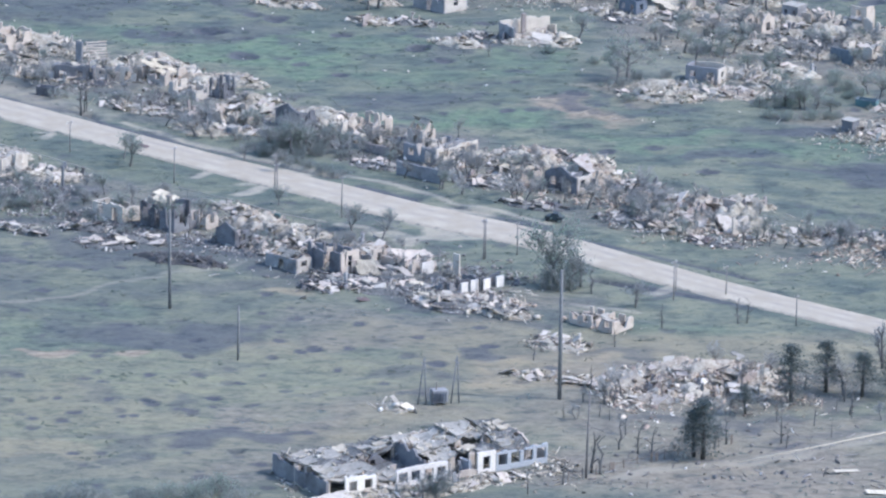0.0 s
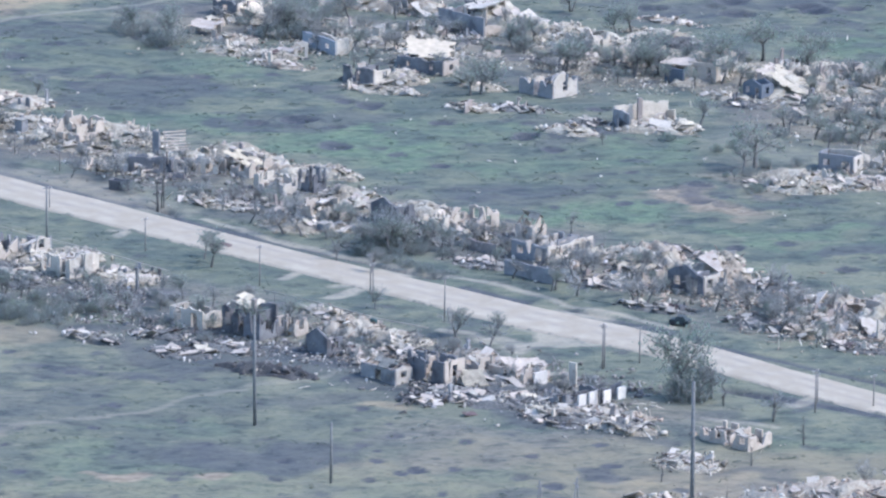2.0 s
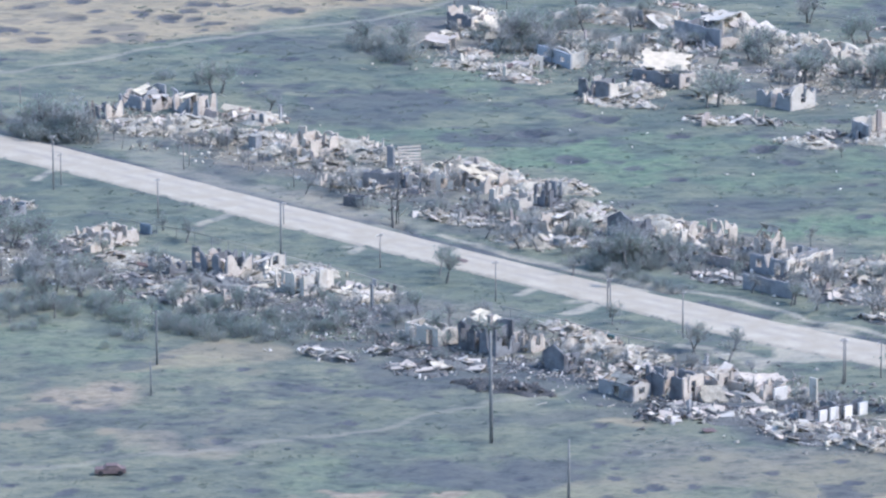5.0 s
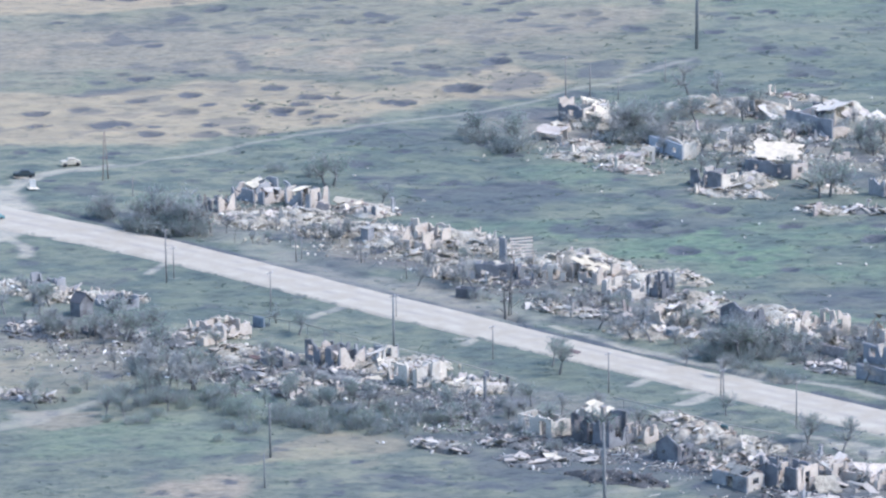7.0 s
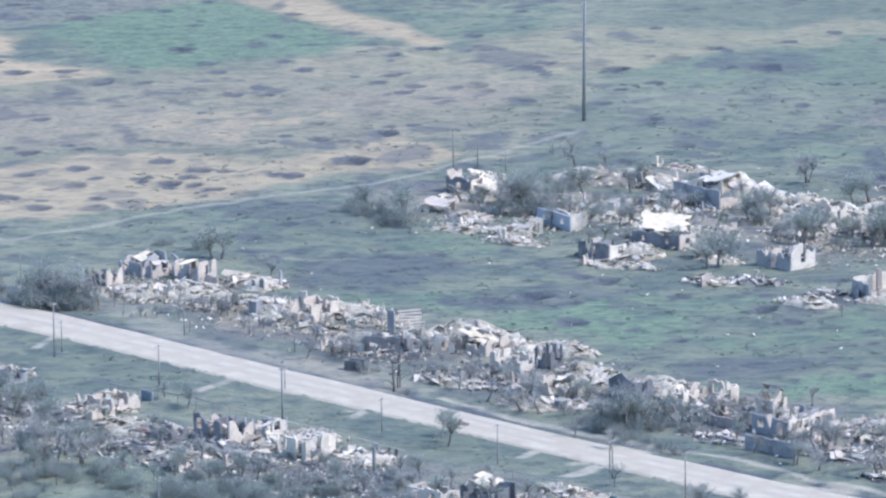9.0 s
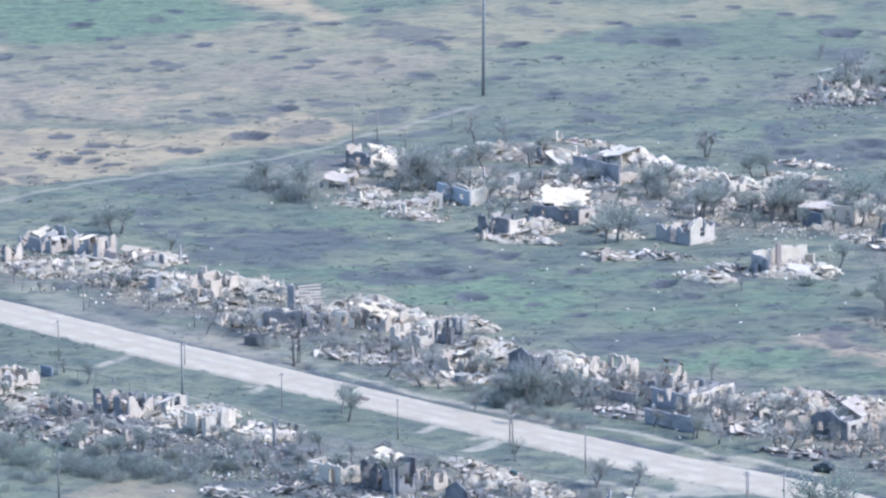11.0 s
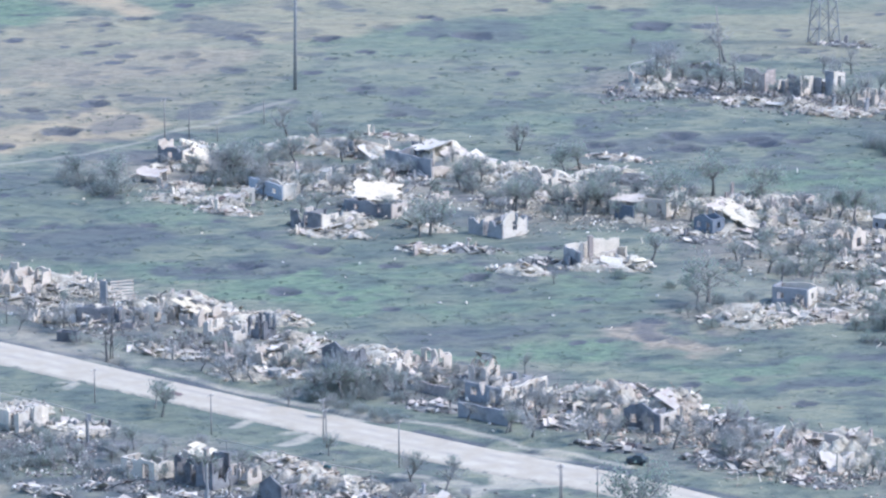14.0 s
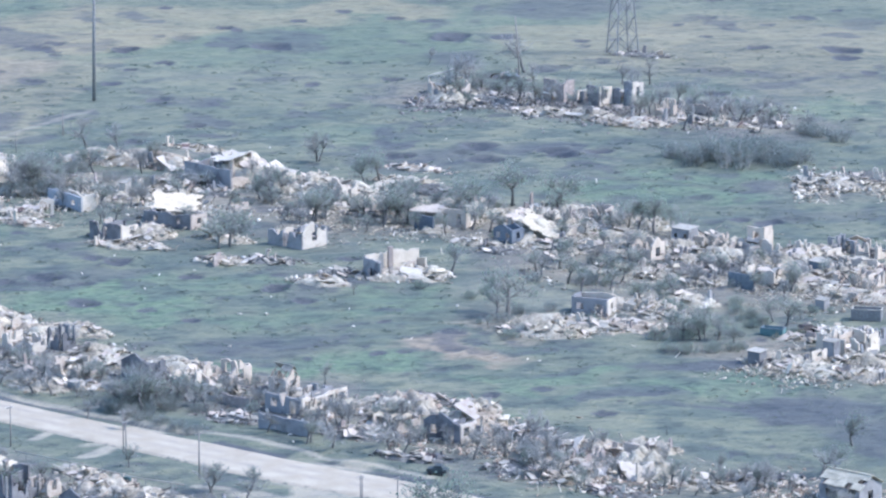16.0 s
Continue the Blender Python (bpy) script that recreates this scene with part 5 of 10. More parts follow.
def container(x, y, rot, mat, label, L=5.0, W=2.3, h=1.9, lid=None):
    top = thing("steel_container", x, y, ground_at(x, y), rot, label, "container")
    part("floor_plate", mesh_of("floor_plate", *bevelled_box(L, W, 0.12, 0.03), mat), top, pose(0, 0, 0.1))
    for s in (-1, 1):
        part("side", mesh_of("side", *bevelled_box(L, 0.1, h, 0.03), mat), top, pose(0, s * (W / 2 - 0.05), h / 2))
        part("end", mesh_of("end", *bevelled_box(0.1, W - 0.2, h, 0.03), mat), top, pose(s * (L / 2 - 0.05), 0, h / 2))
        part("rim", mesh_of("rim", *bevelled_box(L + 0.1, 0.22, 0.14, 0.03), lid or mat), top, pose(0, s * (W / 2 - 0.05), h + 0.05))
        part("rim", mesh_of("rim", *bevelled_box(0.22, W - 0.3, 0.14, 0.03), lid or mat), top, pose(s * (L / 2 - 0.05), 0, h + 0.05))
    for k in range(int(L / 0.6)):
        part("rib", mesh_of("rib", *bevelled_box(0.12, 0.08, h * 0.92, 0.02), mat), top, pose(-L / 2 + 0.35 + 0.6 * k, -W / 2 - 0.03, h / 2))
    return top


def scrap(x, y, L, W, kind, rot, label, z=0.25):
    """A loose sheet of roofing on the ground."""
    ob = thing("loose_sheet", x, y, ground_at(x, y) + z, rot, label, "sheet", "loose sheets", data=SHEETS[kind])
    ob.matrix_basis = ob.matrix_basis @ pose(0, 0, 0, 9, 6) @ Matrix.Diagonal((L / 1.3, W / 2.2, 1, 1))
    return ob


# ---- loose cover ----
def litter(x0, y0, x1, y1, half, count, tone, seed, label, low=0.10, high=0.55):
    """Small debris strewn along a row of plots."""
    rng = np.random.default_rng(seed)
    t = rng.uniform(0, 1, count)
    L = math.hypot(x1 - x0, y1 - y0)
    off = rng.normal(0, half * 0.55, count)
    px = x0 + t * (x1 - x0) - off * (y1 - y0) / L
    py = y0 + t * (y1 - y0) + off * (x1 - x0) / L
    keep = value_noise(px, py, 5.0, seed + 1) > 0.38
    px, py = px[keep], py[keep]
    c = np.stack([px, py, height(px, py) + 0.05], 1)
    ob = new("debris_litter", big_mesh("debris_litter", *chunks(rng, c, low, high), RUBBLE[tone]))
    return tagged(ob, label, "debris", kind="stuff")


def tufts(x0, x1, y0, y1, count, seed, size, mat, label, avoid=("path", "soil", "bare"), want=None, tall=0.5):
    """Clumps of grass and weeds."""
    rng = np.random.default_rng(seed)
    px, py = rng.uniform(x0, x1, count), rng.uniform(y0, y1, count)
    dens = value_noise(px, py, 9, seed) * 0.6 + value_noise(px, py, 2.6, seed + 1) * 0.6
    for k in avoid:
        dens = dens - 0.8 * cover_at(k, px, py)
    if want:
        dens = dens * cover_at(want, px, py) + 0.08
    keep = dens > rng.uniform(0.25, 0.85, count)
    px, py = px[keep], py[keep]
    n, per = len(px), 7
    c = np.stack([px, py, height(px, py) - 0.05], 1)
    cc = np.repeat(c, per, 0) + np.concatenate([rng.normal(0, size * 0.65, (n * per, 2)), np.zeros((n * per, 1))], 1)
    a = rng.uniform(0, 2 * np.pi, n * per)
    hgt = size * rng.uniform(0.3, 1.0, n * per) * tall
    wid = size * rng.uniform(0.3, 0.9, n * per)
    lean = rng.normal(0, 0.45, (n * per, 2)) * hgt[:, None]
    v = np.zeros((n * per, 3, 3))
    v[:, 0] = cc + np.stack([np.cos(a) * wid, np.sin(a) * wid, 0 * a], 1)
    v[:, 1] = cc - np.stack([np.cos(a) * wid, np.sin(a) * wid, 0 * a], 1)
    v[:, 2] = cc + np.stack([lean[:, 0], lean[:, 1], hgt], 1)
    ob = new("grass", big_mesh("grass", v.reshape(-1, 3), np.arange(3 * n * per).reshape(-1, 3), mat))
    return tagged(ob, label, "grass", kind="stuff")


# ---- ground cover ----
field("dry", [(-181.8, 424.2), (-81.1, 356.5), (-92.4, 342.7), (-167.4, 327.3)], 0.85, 0.35)
field("dry", [(-155.4, 246.7), (-70.7, 254.5), (-43.2, 245.2), (-28.1, 265.4), (-19.0, 269.6), (-5.2, 256.3), (-11.9, 243.8), (-33.8, 228.3), (-60.8, 201.8), (-147.1, 191.0)], 0.72, 0.6)
field("lush", [(-107.7, 419.5), (-71.3, 448.6), (-56.5, 447.1), (-28.5, 388.6), (-38.1, 370.8), (-55.6, 368.7), (-66.1, 355.2), (-78.8, 359.9)], 1.0, 0.35)
field("dry", [(-59.4, 451.6), (-40.5, 449.8), (-8.1, 384.4), (-15.6, 379.1)], 0.8, 0.35)
field("dry", [(-15.4, 359.9), (17.2, 376.0), (50.0, 377.4), (51.3, 365.4), (17.8, 342.6), (-7.9, 349.2)], 0.45, 0.6)
field("crop", [(20.0, 468.0), (212.0, 468.0), (212.0, 330.0), (150.0, 345.0), (84.0, 300.0), (40.0, 262.0), (20.0, 270.0)], 0.5, 0.8)
field("soil", [(-39.0, 320.1), (-12.8, 339.8), (16.4, 330.2), (4.1, 303.1), (-31.2, 297.0)], 0.6, 0.8)
field("soil", [(-167.4, 327.3), (-81.6, 311.8), (-63.3, 303.7), (-71.8, 271.5), (-157.4, 260.4)], 0.6, 0.8)
field("soil", [(-69.0, 281.8), (-49.8, 292.8), (-45.7, 278.0), (-64.7, 267.2)], 0.6, 0.8)
field("bare", [(-193.0, 500.0), (-84.7, 488.9), (-71.3, 448.6), (-107.7, 419.5), (-181.3, 421.0)], 0.95, 0.35)
field("lush", [(-29.4, 432.1), (18.2, 435.6), (17.5, 395.7), (-13.1, 383.4)], 0.35, 0.8)
field("dry", [(-168.2, 332.8), (-33.1, 370.3), (28.8, 343.0), (3.7, 248.4), (-147.5, 193.7)], 0.2, 0.6)
field("soil", [(-167.0, 324.6), (-81.1, 338.9), (-32.9, 364.4), (16.6, 342.7), (-5.3, 273.3), (-41.5, 258.1), (-71.4, 265.4), (-155.8, 249.6)], 0.26, 0.8)
patch("dry", 159.6, 337.1, 49.2, 35.6, 0.25)
patch("lush", 62.7, 363.7, 75.0, 36.7, 0.4)
patch("dry", 38.5, 381.6, 38.0, 18.9, 0.35)
patch("dry", 130.8, 355.2, 24.9, 14.6, 0.3)
patch("dry", 79.8, 391.8, 20.5, 10.8, 0.35)
patch("scorch", 4.8, 362.6, 8.1, 12.4, 0.6)
patch("scorch", 58.3, 351.3, 7.4, 10.0, 0.5)
patch("scorch", -99.1, 317.9, 13.2, 10.9, 0.35)
patch("dry", -73.9, 234.1, 38.8, 21.9, 0.7)
patch("scorch", -17.1, 144.0, 13.1, 11.4, 0.75)
patch("scorch", 41.4, 66.4, 13.9, 9.0, 0.5)
patch("scorch", 10.8, 120.2, 12.8, 6.3, 0.5)
patch("scorch", -32.9, 197.2, 11.7, 11.7, 0.4)
patch("lush", 12.5, 104.6, 11.6, 13.1, 1.0)
patch("lush", 22.8, 93.6, 7.6, 6.4, 0.9)
patch("lush", 54.8, 46.6, 9.9, 6.9, 1.0)
patch("lush", -44.5, 194.9, 19.1, 7.4, 0.3)
patch("scorch", -1.7, -86.8, 15.1, 9.2, 0.72)
patch("scorch", -17.6, -87.9, 6.0, 4.3, 0.5)
patch("soil", -57.9, -44.6, 10.5, 7.3, 0.9)
patch("soil", -43.4, -72.4, 6.2, 4.5, 0.6)
patch("dry", -63.6, -62.2, 7.1, 2.9, 0.5)
patch("dry", -40.3, -29.5, 7.8, 7.6, 0.45)
patch("dry", -49.9, -68.1, 3.1, 2.3, 0.6)
patch("dry", 16.1, -67.8, 3.1, 2.8, 0.5)
patch("lush", -56.9, -3.2, 13.6, 13.6, 0.3)
patch("lush", -5.7, -112.1, 22.2, 18.2, 0.45)
patch("lush", 2.9, -107.5, 32.7, 7.7, 0.7)
patch("dry", -9.8, -123.6, 15.1, 8.5, 0.3)
patch("soil", -20.6, -98.9, 5.2, 2.6, 1.0)
patch("dry", -19.6, -98.6, 3.6, 1.8, 0.9)
patch("soil", -7.1, -99.5, 3.0, 2.2, 1.0)
patch("dry", -7.1, -99.5, 1.8, 1.5, 0.8)
patch("dry", 55.8, -104.9, 13.0, 12.0, 0.5)
patch("bare", 78.9, -157.0, 24.1, 14.3, 0.95)
patch("soil", 66.0, -164.8, 11.9, 6.3, 0.25)
patch("scorch", 8.6, -138.5, 7.0, 4.3, 0.7)
patch("dry", -19.2, -141.7, 7.4, 4.8, 0.4)
patch("bare", 23.7, -128.6, 18.3, 5.0, 0.5)
patch("lush", 74.9, -79.6, 10.8, 5.9, 0.3)
for x, y, r in ((-67.8, 232.4, 2.0), (-62.4, 226.4, 2.6), (-57.7, 225.0, 1.8), (-53.6, 220.2, 2.3), (-58.9, 232.4, 2.0), (-57.4, 239.2, 2.6), (-52.0, 238.9, 1.8), (-86.0, 205.8, 2.3), (-91.6, 238.5, 2.0), (-92.7, 260.4, 2.6), (-81.6, 265.1, 1.8), (-34.7, 271.1, 2.3), (-110.5, 355.5, 2.0), (-102.9, 354.2, 2.6), (-74.1, 340.0, 1.8), (-83.7, 340.0, 2.3), (-47.7, 322.3, 2.0), (-110.2, 226.6, 2.6), (-107.9, 213.7, 1.8)):
    crater(x, y, r)
for x, y, kind, amount in ((-65.2, 292.6, "dry", 0.6), (-55.5, 285.6, "dry", 0.7), (-47.7, 294.6, "dry", 0.6), (-84.6, 316.9, "scorch", 0.55), (-100.0, 314.7, "soil", 0.5), (-114.9, 296.1, "dry", 0.5), (-104.7, 264.2, "lush", 0.5), (-40.2, 313.7, "soil", 0.5)):
    for k in range(5):
        patch(kind, x + 5.5 * (k - 2), y + 6.0 * math.sin(2.1 * k), 3.6, 2.6, amount)
patch("dry", -116.5, 398.2, 12.0, 14.0, 0.9)
for (ax, ay), (bx, by) in zip(((-76.0, 124.0), (-56.0, 101.0), (-36.0, 79.2), (-18.0, 60.4)), ((-56.0, 101.0), (-36.0, 79.2), (-18.0, 60.4), (-10.0, 54.0))):
    band("path", ax, ay, bx, by, 3.2, 0.34, 0.7)
band("path", 4.0, 204.0, 44.0, 190.0, 9.0, 0.22, 1.0)
band("path", 44.0, 190.0, 104.0, 142.0, 11.0, 0.24, 1.0)
band("path", 92.0, 98.0, 140.0, 118.0, 12.0, 0.22, 1.0)
field("soil", [(-110.0, 30.0), (-40.0, -10.0), (20.0, -62.0), (60.0, -90.0), (130.0, -110.0), (130.0, -178.0), (-110.0, -178.0)], 0.13, 0.9)
field("lush", [(-29.5, -84.6), (11.9, -93.1), (41.0, -89.9), (27.3, -124.1), (-0.4, -145.3), (-27.2, -145.4)], 0.5, 0.9)
patch("soil", -24.0, 66.0, 8.0, 4.0, 0.5)
patch("soil", -30.0, 74.0, 8.0, 4.0, 0.45)
patch("bare", 110.0, 90.0, 10.0, 7.0, 0.8)
patch("soil", 112.0, 92.0, 12.0, 8.0, 0.42)
patch("soil", 104.0, 80.0, 8.0, 5.0, 0.4)
patch("soil", 124.0, 84.0, 10.0, 7.0, 0.4)
patch("soil", 73.0, 57.6, 10.5, 5.4, 0.95)
# Dark strip along the soil scar's upper edge paints its shadow.
burnt(75.0, 60.6, 5.0, 1.6, 0.8, 2)
patch("scorch", 72.8, 65.0, 7.4, 1.6, 0.6)
patch("scorch", 67.1, 63.2, 3.7, 1.2, 0.5)
crater(71.5, 60.3, 2.76, 0.12, 0.25)
crater(76.7, 56.9, 2.38, 0.12, 0.2)
patch("lush", 56.7, 47.5, 9.0, 5.4, 0.9)
patch("scorch", 43.4, 68.8, 12.0, 5.0, 0.45)
patch("lush", 100.3, 25.5, 7.1, 3.7, 0.5)
patch("lush", 16.6, 105.5, 12.5, 9.6, 0.9)
patch("scorch", 86.5, 217.8, 16.4, 11.2, 0.6)
patch("scorch", 61.5, 350.7, 7.4, 11.5, 0.6)
patch("scorch", 149.2, 160.6, 11.4, 7.1, 0.45)
patch("scorch", 128.9, 393.4, 16.7, 15.6, 0.6)
patch("soil", 170.1, 287.9, 15.3, 19.6, 0.3)
patch("scorch", 111.4, 41.2, 10.8, 6.1, 0.85)
patch("scorch", 122.5, 13.8, 7.9, 8.7, 0.8)
patch("scorch", 129.9, 0.6, 6.9, 12.6, 0.7)
patch("scorch", 116.1, 23.7, 6.2, 2.9, 0.7)
patch("scorch", 98.1, 29.5, 5.3, 2.2, 0.6)
patch("scorch", 129.8, 25.8, 5.3, 2.6, 0.6)
patch("scorch", 90.1, 45.6, 5.4, 2.3, 0.5)
patch("scorch", 101.5, 14.4, 6.1, 2.5, 0.5)
patch("scorch", 98.1, 220.4, 14.2, 7.9, 0.45)
patch("scorch", 14.8, 123.7, 12.8, 8.2, 0.5)
patch("scorch", -26.0, 141.6, 9.0, 9.5, 0.6)
patch("scorch", 48.4, 31.4, 7.1, 3.7, 0.4)
patch("dry", 100.5, 144.1, 9.1, 4.8, 0.3)
patch("lush", 15.5, 97.0, 19.1, 10.3, 1.0)
patch("lush", 49.5, 48.3, 19.9, 6.1, 0.9)
patch("lush", 84.1, 40.5, 14.4, 5.3, 0.8)
patch("lush", 123.9, 181.8, 24.3, 7.3, 0.75)
patch("lush", 133.8, 199.4, 17.2, 4.9, 0.7)
patch("lush", 39.8, 87.8, 8.5, 4.2, 0.7)
patch("lush", 66.6, 101.9, 8.7, 5.2, 0.6)
patch("lush", 50.7, 195.8, 9.6, 5.3, 0.4)
patch("lush", 35.5, 214.0, 17.3, 7.7, 0.4)
patch("lush", 103.4, 28.9, 17.8, 4.5, 0.7)
patch("lush", 124.5, 26.4, 10.7, 5.2, 0.6)
patch("lush", 66.5, 14.8, 13.0, 5.7, 0.6)
patch("lush", 98.4, 144.3, 6.1, 4.8, 0.4)
patch("lush", 165.0, 256.7, 14.9, 8.6, 0.5)
patch("lush", 69.5, 250.1, 18.0, 8.3, 0.4)
patch("lush", 34.8, 108.3, 13.6, 5.3, 0.5)
patch("lush", 65.6, 92.4, 11.4, 6.0, 0.6)
patch("lush", -15.9, 140.6, 14.0, 6.6, 0.5)
patch("lush", 55.3, 172.8, 8.3, 4.1, 0.5)
patch("lush", -2.9, 116.0, 11.7, 6.3, 0.6)
patch("lush", -22.6, 121.0, 9.8, 5.4, 0.5)
patch("lush", 38.6, 45.1, 8.1, 3.8, 0.6)
patch("lush", -5.1, 163.2, 13.4, 6.0, 0.5)
patch("lush", 32.2, 115.2, 13.7, 6.3, 0.6)
patch("lush", 50.1, 88.8, 11.4, 5.1, 0.5)
patch("lush", -44.0, -35.6, 6.5, 3.7, 0.5)
patch("lush", -13.3, -71.5, 10.1, 5.1, 0.5)
patch("bare", 78.5, -133.7, 28.3, 6.7, 0.8)
patch("soil", 78.4, -134.6, 26.6, 6.1, 0.4)
patch("bare", 62.3, -119.4, 12.7, 5.8, 0.6)
patch("scorch", -1.3, -136.0, 13.2, 2.7, 0.4)
patch("scorch", 33.2, -105.4, 7.8, 2.4, 0.5)
patch("scorch", 68.6, -98.6, 7.0, 2.5, 0.5)
patch("scorch", 89.8, -104.2, 7.8, 2.4, 0.5)
patch("scorch", 77.8, -131.8, 6.7, 2.0, 0.5)
patch("scorch", 91.0, -139.8, 9.1, 2.2, 0.5)
patch("dry", 7.1, -120.5, 47.2, 22.9, 0.22)
patch("dry", 51.4, -92.8, 17.6, 12.5, 0.3)
patch("dry", 81.4, -101.4, 28.0, 18.4, 0.36)
patch("soil", 70.1, -109.1, 19.8, 7.8, 0.4)
patch("soil", 83.3, -121.9, 17.0, 5.8, 0.3)
patch("soil", -1.2, -150.6, 24.2, 7.8, 0.3)
patch("dry", 28.2, -93.9, 26.3, 5.3, 0.15)
patch("scorch", -29.0, -65.6, 23.4, 8.6, 0.35)
patch("scorch", -52.9, -59.5, 15.8, 5.8, 0.3)
patch("scorch", -20.2, -45.2, 12.8, 5.4, 0.45)
patch("scorch", 10.8, -60.5, 10.2, 4.6, 0.5)
band("bare", -96.7, 47.8, -41.0, 17.3, 11, 0.75, 1.0)
band("bare", -41.0, 17.3, 2.4, -17.5, 11, 0.75, 1.0)
band("bare", 2.4, -17.5, 56.5, -67.0, 11, 0.75, 1.0)
band("bare", -73.7, 133.6, -29.7, 99.1, 11, 0.85, 1.0)
band("bare", -29.7, 99.1, 11.7, 53.3, 11, 0.85, 1.0)
band("bare", 11.7, 53.3, 60.4, 15.3, 11, 0.85, 1.0)
band("bare", 44.5, 27.1, 89.1, -18.4, 11, 0.85, 1.0)
band("bare", 74.4, -10.3, 124.5, -45.0, 11, 0.7, 1.0)
band("bare", -11.5, 211.3, 22.7, 197.0, 16, 0.85, 1.0)
band("bare", 22.7, 197.0, 53.2, 173.0, 16, 0.85, 1.0)
band("bare", 53.2, 173.0, 109.4, 147.5, 16, 0.85, 1.0)
band("bare", 98.8, 129.9, 149.5, 92.2, 17, 0.85, 1.0)
band("bare", 83.5, 78.5, 112.1, 79.4, 9, 0.7, 1.0)
band("bare", 122.4, 53.6, 139.5, 36.1, 12, 0.8, 1.0)
band("bare", 88.7, 288.2, 115.4, 275.3, 13, 0.85, 1.0)
band("bare", 115.4, 275.3, 154.7, 242.8, 13, 0.85, 1.0)
band("bare", 147.7, 184.2, 168.8, 181.7, 10, 0.8, 1.0)
band("bare", 62.3, -119.4, 93.0, -113.0, 12, 0.7, 1.0)
band("bare", 12.3, -158.1, 55.4, -149.7, 9, 0.8, 1.0)
patch("bare", 27.9, 226.7, 14.3, 7.9, 0.9)
patch("bare", 32.5, -81.9, 19.8, 7.7, 0.7)
patch("dry", 36.1, -86.0, 15.2, 5.4, 0.3)
patch("dry", 17.0, -93.7, 9.0, 5.3, 0.3)
patch("scorch", 0.7, -36.4, 14.6, 8.7, 0.7)
patch("scorch", -14.2, -20.4, 9.9, 6.4, 0.7)
patch("scorch", -25.7, -23.4, 8.3, 4.5, 0.7)
patch("scorch", 10.4, -36.6, 9.7, 6.2, 0.7)
patch("scorch", 29.7, -57.9, 11.8, 5.3, 0.7)
patch("scorch", -19.5, -7.2, 10.1, 6.0, 0.7)
patch("scorch", 44.1, -66.8, 9.4, 4.6, 0.7)
patch("scorch", 22.1, -50.4, 11.9, 4.8, 0.7)
patch("scorch", -7.5, -30.1, 12.3, 5.7, 0.7)
patch("scorch", -21.5, 77.9, 7.5, 5.7, 0.45)
patch("scorch", -14.0, 73.6, 6.5, 5.7, 0.45)
patch("scorch", -42.9, 95.1, 13.4, 6.0, 0.45)
patch("scorch", 2.7, 55.4, 8.2, 4.7, 0.45)
patch("scorch", 22.1, 34.1, 9.8, 5.9, 0.45)
patch("scorch", 33.2, 23.0, 7.9, 3.6, 0.45)
patch("scorch", 49.7, 8.5, 10.3, 4.2, 0.45)
patch("scorch", 36.6, 149.8, 12.2, 7.7, 0.28)
patch("scorch", 49.1, 173.4, 10.4, 6.1, 0.28)
patch("scorch", 61.8, 147.3, 12.2, 5.8, 0.28)
patch("scorch", 22.0, 171.1, 10.4, 5.0, 0.28)
patch("scorch", 7.9, 203.8, 9.6, 6.5, 0.28)
patch("scorch", 76.9, 145.8, 10.1, 5.8, 0.28)
patch("scorch", 85.1, 126.1, 6.0, 4.6, 0.28)
patch("scorch", 74.8, 181.1, 8.4, 5.2, 0.28)
patch("scorch", 94.5, 274.7, 6.9, 5.0, 0.28)
patch("scorch", 114.0, 263.0, 13.7, 5.5, 0.28)
patch("scorch", 142.3, 235.4, 16.8, 8.2, 0.28)
patch("scorch", 114.4, 96.3, 15.4, 6.1, 0.28)
patch("scorch", 125.2, 77.9, 11.3, 4.2, 0.28)
patch("scorch", 89.4, 135.8, 9.0, 4.7, 0.28)
smudges(-100, 150, 45, 330, 210, 9, 0.9, 3.0)
smudges(-140, 210, 190, 460, 170, 10, 1.2, 3.6)
smudges(-80, 110, -165, -20, 70, 11, 0.8, 2.4)
patch("dry", -22.0, 358.0, 22.0, 20.0, 0.34)
patch("dry", 14.0, 372.0, 22.0, 16.0, 0.38)
patch("lush", -10.0, 345.0, 30.0, 22.0, 0.35)
patch("dry", -62.0, 300.0, 12.0, 5.0, 0.55)
patch("dry", -48.0, 293.0, 8.0, 4.0, 0.5)
patch("lush", -71.0, -15.0, 16.0, 9.0, 0.6)
patch("lush", -60.0, -20.0, 12.0, 8.0, 0.55)
band("path", -92.0, -12.0, -77.0, 1.0, 1.2, 0.5, 0.6)
patch("soil", 80.0, -150.0, 30.0, 16.0, 0.5)
patch("soil", 62.0, -132.0, 26.0, 9.0, 0.4)
patch("dry", 18.0, -108.0, 38.0, 14.0, 0.22)
patch("soil", 20.0, -136.0, 26.0, 8.0, 0.35)
patch("soil", 4.0, -150.0, 18.0, 8.0, 0.35)
patch("bare", 12.0, -132.0, 10.0, 4.0, 0.8)
burnt(8.0, -137.0, 7.0, 3.0)
burnt(40.0, -117.0, 5.0, 2.5)
# Fainter dark streaks on the ground round the firs.
burnt(80.0, -128.0, 12.0, 3.0, 0.6)
burnt(92.0, -120.0, 8.0, 3.0, 0.6)
